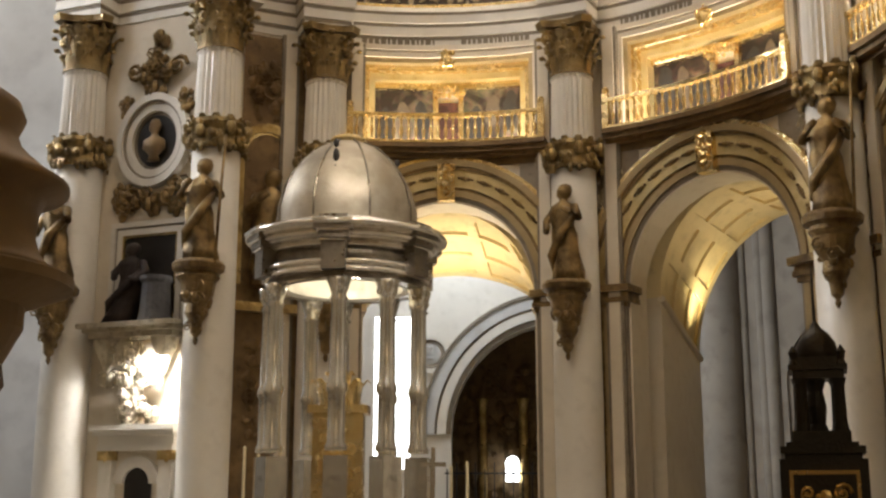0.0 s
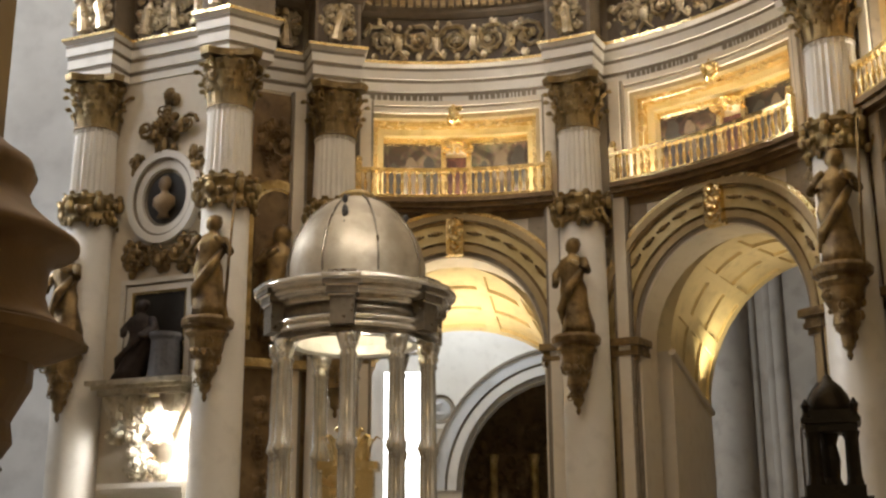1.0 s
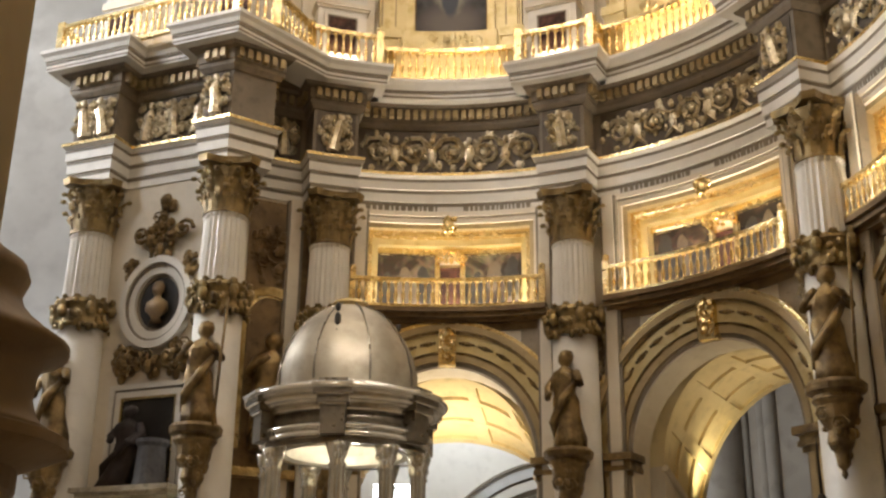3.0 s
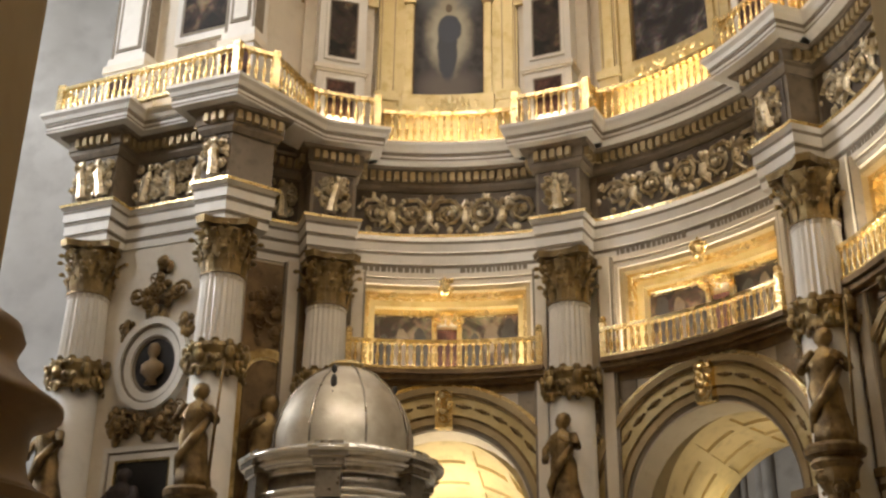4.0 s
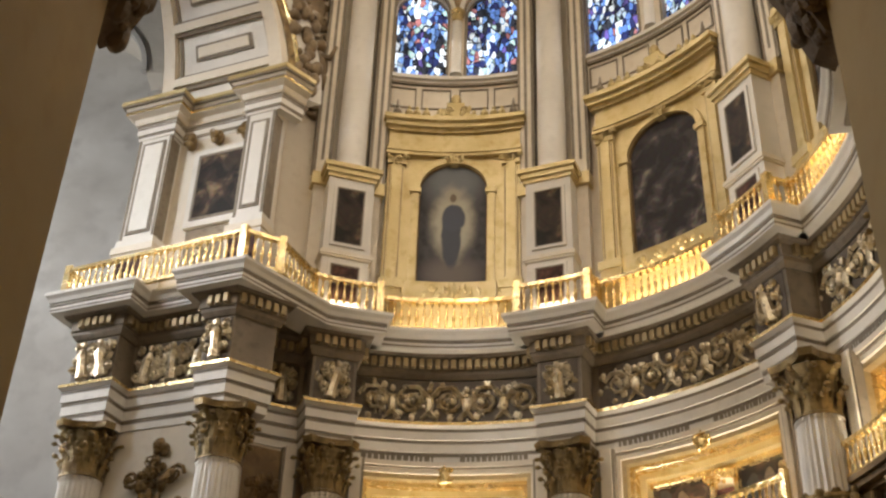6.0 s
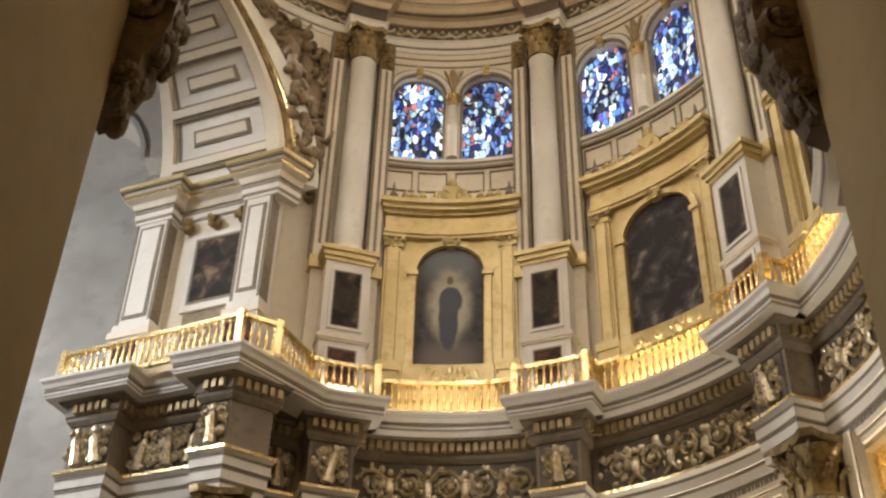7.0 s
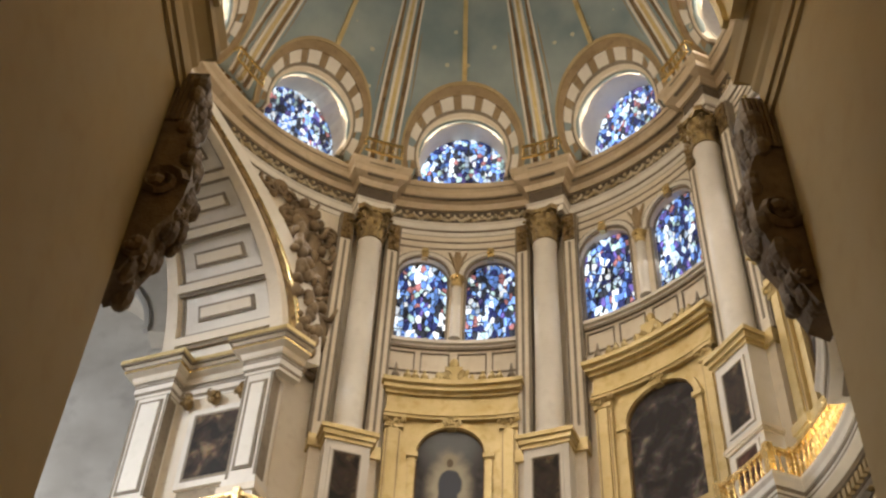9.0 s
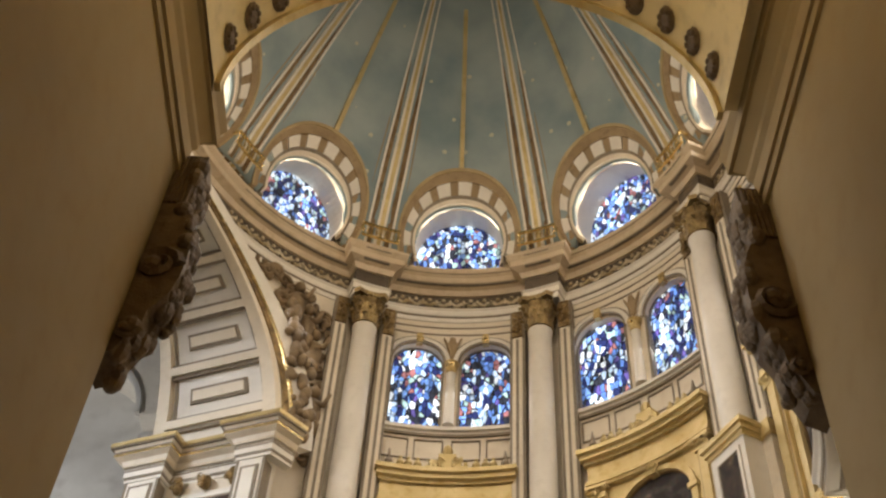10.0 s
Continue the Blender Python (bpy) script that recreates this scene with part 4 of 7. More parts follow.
for s in (-1, 1):
    bm = bmesh.new()
    carved(bm, min(s * 2.75, s * 3.55), max(s * 2.75, s * 3.55), 10.1, 11.2, rng, -0.05, 0.32)
    pile(bm, (s * 3.25, -0.04, 9.75), 0.3, 0.06, 0.5, 16, rng, 0.06, 0.13)
    part("spandrel_carving", bend(bm), RELIEF, arch)
    for x, w, y, mt in ((2.72, 0.12, -0.08, LINE), (2.88, 0.2, -0.16, FILLET), (3.04, 0.1, -0.1, LEAF), (3.22, 0.24, -0.2, FILLET), (3.4, 0.12, -0.12, BRONZE)):
        part("pilaster_moulding", bend(box(bmesh.new(), s * x - w / 2, s * x + w / 2, y, 0.05, 0, 6.75)), mt, arch)
    bm = bmesh.new()
    for z0, z1, y, o in ((6.72, 6.86, -0.2, 0.0), (6.86, 7.0, -0.3, 0.06), (7.0, 7.14, -0.24, 0.03), (7.14, 7.34, -0.4, 0.12)):
        box(bm, s * 3.08 - 0.46 - o, s * 3.08 + 0.46 + o, y, 0.6, z0, z1, 2)
    part("impost", bend(bm), BRONZE, arch, "gilded moulded impost")
bm = bmesh.new()
box(bm, -3.35, 3.35, -0.06, 0.04, 11.2, 11.5, 14)
part("dark_band", bend(bm), BROWN, arch)
for s in (-1, 1):
    part("spandrel_ground", bend(box(bmesh.new(), min(s * 2.2, s * 3.7), max(s * 2.2, s * 3.7), -0.04, 0.02, 9.3, 11.2, 4)), GROUND, arch)

# ---- balconies before the pictures ----
def baluster_mesh(h, r):
    return mesh_of("baluster", lathe(bmesh.new(), [(r * 0.9, 0), (r * 0.9, h * 0.06), (r * 0.45, h * 0.12), (r * 0.8, h * 0.3), (r, h * 0.42), (r * 0.5, h * 0.62), (r * 0.4, h * 0.85), (r * 0.85, h * 0.92), (r * 0.85, h)], 8), GOLD, True)


BAL = baluster_mesh(0.72, 0.065)
bal = thing("balcony", "gilded balustrade on a dark moulded balcony slab", "balcony", group="balconies over the arches")
bm = bmesh.new()
for z0, z1, y in ((11.42, 11.52, -0.3), (11.52, 11.66, -0.5), (11.66, 11.8, -0.62)):
    box(bm, -3.1, 3.1, y, 0.3, z0, z1, 14)
part("slab", bend(bm), BROWN, bal, "dark brown moulded slab")
part("bottom_rail", bend(box(bmesh.new(), -3.05, 3.05, -0.58, -0.42, 11.8, 11.88, 14)), GOLD, bal)
part("top_rail", bend(box(bmesh.new(), -3.05, 3.05, -0.6, -0.4, 12.6, 12.7, 14)), GOLD, bal)
for s in (-1, 1):
    a_ = s * 2.98 / R
    post = part("post", box(bmesh.new(), -0.09, 0.09, -0.09, 0.09, 11.8, 12.85), GOLD, bal, m=pose(10.5 * math.sin(a_), 10.5 * math.cos(a_), 0, 0, 0, -math.degrees(a_)))
    part("knob", ball(bmesh.new(), (0, 0, 12.95), 0.11, 0.11, 0.12, 10, 7), GOLD, post)
for i in range(25):
    a_ = (-2.76 + 5.52 * i / 24) / R
    part("baluster", BAL, None, bal, m=pose(10.5 * math.sin(a_), 10.5 * math.cos(a_), 11.88))


# ---- pictures behind the balconies ----
def picture_mat(name, c0, c1, c2, scale=1.2, seed=0.0):
    """A dark varnished oil painting: soft shapes out of gloom."""
    m, nt, b = node_mat(name)
    N_, L_ = nt.nodes.new, nt.links.new
    co, mp, no, n2 = N_("ShaderNodeTexCoord"), N_("ShaderNodeMapping"), N_("ShaderNodeTexNoise"), N_("ShaderNodeTexNoise")
    mp.inputs["Location"].default_value = (seed, seed * 1.7, seed * 0.6)
    no.inputs["Scale"].default_value, no.inputs["Detail"].default_value, no.inputs["Distortion"].default_value = scale, 3, 0.8
    n2.inputs["Scale"].default_value, n2.inputs["Detail"].default_value = scale * 5, 4
    L_(co.outputs["Object"], mp.inputs[0])
    for n in (no, n2):
        L_(mp.outputs[0], n.inputs["Vector"])
    r = N_("ShaderNodeValToRGB")
    e = r.color_ramp.elements
    e[0].position, e[1].position = 0.42, 0.74
    e[0].color, e[1].color = (*c0, 1), (*c2, 1)
    k = e.new(0.58)
    k.color = (*c1, 1)
    L_(no.outputs["Fac"], r.inputs["Fac"])
    mx = N_("ShaderNodeMix")
    mx.data_type, mx.blend_type = "RGBA", "MULTIPLY"
    mx.inputs["Factor"].default_value = 0.6
    L_(r.outputs[0], mx.inputs["A"])
    L_(n2.outputs["Color"], mx.inputs["B"])
    L_(mx.outputs["Result"], b.inputs["Base Color"])
    b.inputs["Roughness"].default_value = 0.62
    b.inputs["Specular IOR Level"].default_value = 0.25
    return m


OIL = picture_mat("dark_oil_painting", (0.02, 0.015, 0.012), (0.07, 0.045, 0.03), (0.32, 0.22, 0.13), 1.3, 3.0)
OIL2 = picture_mat("oil_painting_on_light_ground", (0.04, 0.028, 0.02), (0.20, 0.155, 0.105), (0.36, 0.29, 0.21), 1.1, 4.0)
SKYOIL = picture_mat("grey_violet_oil_painting", (0.045, 0.04, 0.045), (0.11, 0.095, 0.10), (0.42, 0.37, 0.33), 1.25, 1.0)
REDOIL = picture_mat("red_oil_painting", (0.05, 0.02, 0.015), (0.14, 0.06, 0.04), (0.28, 0.17, 0.10), 2.0, 5.0)


def frame_bars(bm, x0, x1, z0, z1, w, y0, y1, nx=8, bottom=True):
    box(bm, x0, x1, y0, y1, z1 - w, z1, nx)
    if bottom:
        box(bm, x0, x1, y0, y1, z0, z0 + w, nx)
    lo = z0 + w if bottom else z0
    for a_ in (x0, x1 - w):
        box(bm, a_, a_ + w, y0, y1, lo, z1 - w, 1)
    return bm


for i, phi in enumerate(LOW):
    if i:
        copy_thing(arch, turn_to(phi))
        copy_thing(bal, turn_to(phi))
    else:
        arch.matrix_basis, bal.matrix_basis = turn_to(phi), turn_to(phi)
    fr = thing("framed_picture", "gilt-framed pair of dark paintings in a lamp-lit recess", "painting", turn_to(phi), "pictures over the balconies")
    part("outer_frame", bend(frame_bars(bmesh.new(), -2.98, 2.98, 11.8, 15.05, 0.16, -0.1, 0.02, 12, False)), CREAM, fr, "cream stepped moulding")
    part("grey_line", bend(frame_bars(bmesh.new(), -2.82, 2.82, 11.8, 14.89, 0.06, -0.05, 0.05, 12, False)), LINE, fr)
    part("cream_fillet", bend(frame_bars(bmesh.new(), -2.76, 2.76, 11.8, 14.83, 0.14, 0.0, 0.2, 12, False)), CREAM, fr)
    part("ivory_step", bend(frame_bars(bmesh.new(), -2.62, 2.62, 11.8, 14.69, 0.14, 0.1, 0.4, 12, False)), FILLET, fr, "dull gilt step")
    part("gilt_step", bend(frame_bars(bmesh.new(), -2.48, 2.48, 11.8, 14.55, 0.16, 0.35, 0.7, 12, False)), GOLD, fr, "gilded step")
    part("gilt_reveal", bend(frame_bars(bmesh.new(), -2.32, 2.32, 11.8, 14.39, 0.2, 0.65, 1.15, 12, False)), OCHRE, fr, "gold-painted reveal")
    for s in (-1, 1):
        part("canvas", bend(box(bmesh.new(), min(s * 0.42, s * 2.12), max(s * 0.42, s * 2.12), 1.08, 1.14, 11.8, 14.0, 5)), OIL2 if i == 0 else OIL, fr, "dark oil painting of standing figures")
        part("gilt_bar", bend(box(bmesh.new(), s * 0.36 - 0.07, s * 0.36 + 0.07, 0.95, 1.17, 11.8, 14.05)), GOLD, fr)
    rp = random.Random(50 + i)
    for s in (-1, 1):      # painted figures as plain shapes
        for k in range(3):
            bm = bmesh.new()
            xc, zc, w_, h_ = s * (0.75 + 0.5 * k), rp.uniform(12.7, 13.3), rp.uniform(0.16, 0.3), rp.uniform(0.45, 0.8)
            vs = [bm.verts.new((xc + w_ * math.cos(6.2832 * j / 18) * (1 + 0.18 * math.sin(3 * j + k)) + 0.25 * s * w_ * math.sin(6.2832 * j / 18), 1.072 - 0.002 * k, min(13.95, zc + h_ * math.sin(6.2832 * j / 18)))) for j in range(18)]
            bm.faces.new(vs)
            part("painted_shape", bend(bm), BLACK if k != 1 else DEEP, fr)
    part("middle_panel", bend(box(bmesh.new(), -0.29, 0.29, 1.07, 1.16, 11.8, 13.6)), REDOIL, fr, "small red painting")
    part("gilt_header", bend(box(bmesh.new(), -2.14, 2.14, 0.9, 1.17, 14.0, 14.2, 10)), GOLD, fr)
    bm = bmesh.new()
    pile(bm, (0, 0.05, 14.75), 0.22, 0.12, 0.32, 18, rng, 0.06, 0.13)
    ball(bm, (0, -0.02, 14.6), 0.17, 0.12, 0.2, 8, 6)
    part("crest", bend(bm), GOLD, fr, "gilded carved crest")
    part("lower_crest", bend(pile(bmesh.new(), (0, 0.8, 13.85), 0.5, 0.12, 0.16, 20, rng, 0.05, 0.11)), GOLD, fr)["kind"] = "stuff"
    ins = bmesh.new()
    rg = random.Random(20 + i)
    x = -2.6
    while x < 2.6:
        w = rg.uniform(0.05, 0.17)
        if abs(x) > 0.35:
            box(ins, x, x + w, -0.07, -0.01, 15.06, 15.30)
        x += w + 0.05
    inscr = part("inscription", bend(ins), LINE, m=turn_to(phi))
    tagged(inscr, "band of carved dark letters too small to read", "inscription", "inscriptions", "structure")

# ---- carved friezes and dentils of the entablature ----
def on_line(bm, p, q, y_out=0.0):
    """Lays a flat piece (x along, -y out) on the line from p to q."""
    p, q = Vector((*p[:2], 0)), Vector((*q[:2], 0))
    d = (q - p).normalized()
    n = Vector((d.y, -d.x, 0))
    for v in bm.verts:
        c = p + d * v.co.x + n * (y_out - v.co.y)
        v.co = Vector((c.x, c.y, v.co.z))
    return bm


for i, phi in enumerate(BAYS):
    rg = random.Random(30 + i)
    bm = carved(bmesh.new(), -2.95, 2.95, 16.38, 17.74, rg, -0.12, 0.5)
    bm = carved(bm, -2.7, 2.7, 16.5, 17.6, rg, -0.08, 0.3, False)
    for _ in range(36):
        ball(bm, (rg.uniform(-2.95, 2.95), -0.03, rg.uniform(16.42, 17.7)), rg.uniform(0.05, 0.13), rg.uniform(0.06, 0.12), rg.uniform(0.06, 0.16), 6, 4)
    fz = thing("frieze_carving", "carved frieze of figures and scrolls in grey and gold", "frieze", turn_to(phi), "carved friezes")
    part("carving", bend(bm), RELIEF, fz)["kind"] = "stuff"
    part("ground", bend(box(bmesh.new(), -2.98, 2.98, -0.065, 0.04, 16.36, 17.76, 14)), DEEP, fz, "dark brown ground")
panels = [(at_phi(c - 3.6, 10.03), at_phi(c + 3.6, 10.03)) for c in COLS[:3]]
panels += [(c1_pt(-0.7, 0.51), c1_pt(0.7, 0.51)), (c1_pt(0.85, -0.34), jamb_pt(-0.85, -0.34)), (jamb_pt(-0.7, 0.51), jamb_pt(0.15, 0.51))]
panels += [(at_phi(-27.5, 10.93), at_phi(-21.2, 10.93))]
for i, (p, q) in enumerate(panels):
    ln = (q - p).length
    bm = relief(bmesh.new(), 0.06, ln - 0.06, 16.4, 17.72, random.Random(70 + i))
    pile(bm, (ln / 2, -0.02, 17.05), ln * 0.46, 0.06, 0.62, int(30 * ln), random.Random(i), 0.05, 0.11)
    back = on_line(box(bmesh.new(), 0.03, ln - 0.03, -0.012, 0.004, 16.36, 17.76), p, q)
    fz = thing("frieze_carving", "carved frieze panel of a figure in grey and gold", "frieze", None, "carved friezes")
    part("carving", on_line(bm, p, q), RELIEF, fz)["kind"] = "stuff"
    part("ground", back, DEEP, fz, "dark brown ground")


def along(path, step, off):
    """Points every step metres along a plan path, moved off to its right: x, y, angle."""
    out, carry = [], step / 2
    for a_, b_ in zip(path, path[1:]):
        p, q = Vector(a_), Vector(b_)
        ln = (q - p).length
        if ln < 1e-6:
            continue
        d = (q - p) / ln
        while carry < ln:
            c = p + d * carry + Vector((d.y, -d.x)) * off
            out.append((c.x, c.y, math.degrees(math.atan2(d.y, d.x))))
            carry += step
        carry -= ln
    return out


bm = bmesh.new()
for x, y, an in along(PATH1, 0.26, 0.27):
    q = box(bmesh.new(), -0.075, 0.075, -0.08, 0.08, 18.12, 18.4)
    mm = pose(x, y, 0, 0, 0, an)
    vs = [bm.verts.new(mm @ v.co) for v in q.verts]
    q.verts.index_update()
    for f in q.faces:
        bm.faces.new([vs[v.index] for v in f.verts])
    q.free()
dn = part("dentils", bm, FILLET, ent, "row of gilded dentils")
dn["kind"] = "stuff"

# ---- gallery balustrade above the entablature ----
RAIL = ring_path(10.3, 9.6, 6.6, -15, 112)
RAIL = [(q.x, q.y) for q in (c1_pt(-1.5, -1.4), c1_pt(-1.5, 0.75), c1_pt(5.0, 1.0), c1_pt(5.75, 0.1), at_phi(-22.5, 9.55), at_phi(-18, 9.6))] + RAIL
rail = thing("gallery_balustrade", "gilded balustrade along the gallery on the cornice", "balustrade")
part("bottom_rail", sweep(bmesh.new(), RAIL, [(-0.07, 19.22), (0.07, 19.22), (0.07, 19.34), (-0.07, 19.34)]), GOLD, rail)
part("top_rail", sweep(bmesh.new(), RAIL, [(-0.09, 20.28), (0.09, 20.28), (0.09, 20.4), (-0.09, 20.4)]), GOLD, rail)
BAL2 = baluster_mesh(0.94, 0.07)
for x, y, an in along(RAIL, 0.24, 0):
    part("baluster", BAL2, None, rail, m=pose(x, y, 19.34))
POST = mesh_of("post", box(bmesh.new(), -0.11, 0.11, -0.11, 0.11, 19.2, 20.5), GOLD)
prev = None
for a_, b_, c_ in zip(RAIL, RAIL[1:], RAIL[2:]):
    d1, d2 = (Vector(b_) - Vector(a_)), (Vector(c_) - Vector(b_))
    if d1.length > 1e-6 and d2.length > 1e-6 and d1.angle(d2) > 0.5 and (prev is None or (Vector(b_) - prev).length > 0.3):
        prev = Vector(b_)
        part("post", POST, None, rail, m=pose(b_[0], b_[1], 0, 0, 0, math.degrees(math.atan2(d1.y, d1.x))))


# ---- second order: gilt aedicules with paintings, pedestals, columns, windows ----
def stained(name, seed, bright=2.5):
    """Backlit leaded glass: small panes of white, blue, red and dark."""
    m, nt, b = node_mat(name)
    N_, L_ = nt.nodes.new, nt.links.new
    co, mp, vo, v2, no = N_("ShaderNodeTexCoord"), N_("ShaderNodeMapping"), N_("ShaderNodeTexVoronoi"), N_("ShaderNodeTexVoronoi"), N_("ShaderNodeTexNoise")
    mp.inputs["Location"].default_value = (seed * 3.1, seed, seed * 2.3)
    mp.inputs["Scale"].default_value = (1.2, 1.2, 0.62)
    L_(co.outputs["Object"], mp.inputs[0])
    for v in (vo, v2):
        v.inputs["Scale"].default_value = 4.8
        L_(mp.outputs[0], v.inputs["Vector"])
    v2.feature = "DISTANCE_TO_EDGE"
    no.inputs["Scale"].default_value, no.inputs["Detail"].default_value = 1.1, 3
    L_(mp.outputs[0], no.inputs["Vector"])
    sep = N_("ShaderNodeSeparateColor")
    L_(vo.outputs["Color"], sep.inputs[0])
    r = N_("ShaderNodeValToRGB")
    e = r.color_ramp.elements
    r.color_ramp.interpolation = "CONSTANT"
    e[0].position, e[0].color = 0.0, (0.02, 0.03, 0.12, 1)
    e[1].position, e[1].color = 0.16, (0.12, 0.24, 0.60, 1)
    for p, c in ((0.30, (0.60, 0.74, 0.92)), (0.46, (0.22, 0.40, 0.80)), (0.58, (0.88, 0.93, 0.97)), (0.68, (0.03, 0.035, 0.05)), (0.82, (0.45, 0.62, 0.60)), (0.88, (0.34, 0.14, 0.14)), (0.94, (0.12, 0.09, 0.32))):
        k = e.new(p)
        k.color = (*c, 1)
    L_(sep.outputs[0], r.inputs["Fac"])
    gt = N_("ShaderNodeMath")
    gt.operation = "GREATER_THAN"
    gt.inputs[1].default_value = 0.055
    L_(v2.outputs["Distance"], gt.inputs[0])
    mr = N_("ShaderNodeMapRange")
    mr.inputs["From Min"].default_value, mr.inputs["From Max"].default_value = 0.3, 0.7
    mr.inputs["To Min"].default_value, mr.inputs["To Max"].default_value = 0.12 * bright, 1.45 * bright
    L_(no.outputs["Fac"], mr.inputs["Value"])
    ml = N_("ShaderNodeMath")
    ml.operation = "MULTIPLY"
    L_(gt.outputs[0], ml.inputs[0])
    L_(mr.outputs[0], ml.inputs[1])
    b.inputs["Base Color"].default_value = (0.02, 0.02, 0.025, 1)
    b.inputs["Roughness"].default_value = 0.15
    L_(r.outputs[0], b.inputs["Emission Color"])
    L_(ml.outputs[0], b.inputs["Emission Strength"])
    return m


GLASS = [stained("stained_glass_pale", 1.0), stained("stained_glass_blue", 5.0), stained("stained_glass_deep", 9.0, 2.0)]


def arched_plate(bm, xc, hw, z0, zs, rise, y0, y1, n=16):
    """A flat plate with a round head."""
    pts = [(xc + hw, z0)] + [(xc + hw * math.cos(math.pi * i / n), zs + rise * math.sin(math.pi * i / n)) for i in range(n + 1)] + [(xc - hw, z0)]
    f = [bm.verts.new((x, y0, z)) for x, z in pts]
    k = [bm.verts.new((x, y1, z)) for x, z in pts]
    bm.faces.new(f)
    bm.faces.new(k[::-1])
    for i in range(len(pts)):
        j = (i + 1) % len(pts)
        bm.faces.new((f[i], f[j], k[j], k[i]))
    return bm


rng = random.Random(11)
up = thing("upper_column", "white stone column with gilded capital on a tall pedestal", "column", group="upper columns of the rotunda")
part("shaft", lathe(bmesh.new(), [(0.60, 25.05), (0.60, 25.2), (0.53, 25.3), (0.51, 25.5), (0.455, 34.4), (0.5, 34.45), (0.5, 34.55)], 36), WHITE, up, smooth=True)
part("capital", capital_mesh(0.52, 1.6), CAPITAL, up, "dark gilded Corinthian capital", m=pose(0, 0, 34.55))
ped = part("pedestal", box(bmesh.new(), -0.78, 0.78, -0.62, 0.7, 19.2, 24.45), WHITE, up)
bm = bmesh.new()
for z0, z1, o in ((24.45, 24.6, 0.06), (24.6, 24.8, 0.14), (24.8, 24.97, 0.22), (24.97, 25.05, 0.12)):
    box(bm, -0.78 - o, 0.78 + o, -0.62 - o, 0.7, z0, z1)
part("pedestal_cornice", bm, OCHRE, ped, "gold-painted moulding")
bm = bmesh.new()
for z0, z1, o in ((21.3, 21.38, 0.05), (21.38, 21.5, 0.1), (21.5, 21.57, 0.05)):
    box(bm, -0.78 - o, 0.78 + o, -0.62 - o, 0.7, z0, z1)
part("pedestal_band", bm, CREAM, ped)
for z0, z1, mt in ((21.75, 24.15, OIL), (19.6, 21.15, REDOIL)):
    part("picture_frame", frame_bars(bmesh.new(), -0.58, 0.58, z0, z1, 0.1, -0.68, -0.61, 1), WHITE, ped)
    part("picture_line", frame_bars(bmesh.new(), -0.48, 0.48, z0 + 0.1, z1 - 0.1, 0.05, -0.66, -0.61, 1), LINE, ped)
    part("picture", box(bmesh.new(), -0.43, 0.43, -0.645, -0.61, z0 + 0.15, z1 - 0.15), mt, ped, "small dark oil painting")
for s in (-1, 1):
    part("back_pilaster", box(bmesh.new(), s * 0.98 - 0.2, s * 0.98 + 0.2, 0.1, 0.9, 19.2, 36.2), CREAM, up)
    for q in (0.74, 1.22):
        part("grey_line", box(bmesh.new(), s * q - 0.07, s * q + 0.07, 0.14, 0.9, 25.1, 36.2), LINE, up)
    part("grey_line", box(bmesh.new(), s * 0.98 - 0.05, s * 0.98 + 0.05, 0.085, 0.12, 25.6, 34.6), LINE, up)
    part("side_capital", pile(box(bmesh.new(), s * 0.98 - 0.22, s * 0.98 + 0.22, 0.04, 0.9, 34.7, 36.15), (s * 0.98, 0.05, 35.4), 0.22, 0.1, 0.6, 16, rng, 0.06, 0.12), BRONZE, up)
    part("side_cornice", box(bmesh.new(), s * 0.98 - 0.3, s * 0.98 + 0.3, -0.02, 0.9, 24.5, 25.0), OCHRE, up)
for i, phi in enumerate((-16.5, 22.6, 64.9, 106)):
    ob = up if i == 0 else copy_thing(up, Matrix())
    p = at_phi(phi, 10.45)
    ob.matrix_basis = pose(p.x, p.y, 0, 0, 0, -phi)

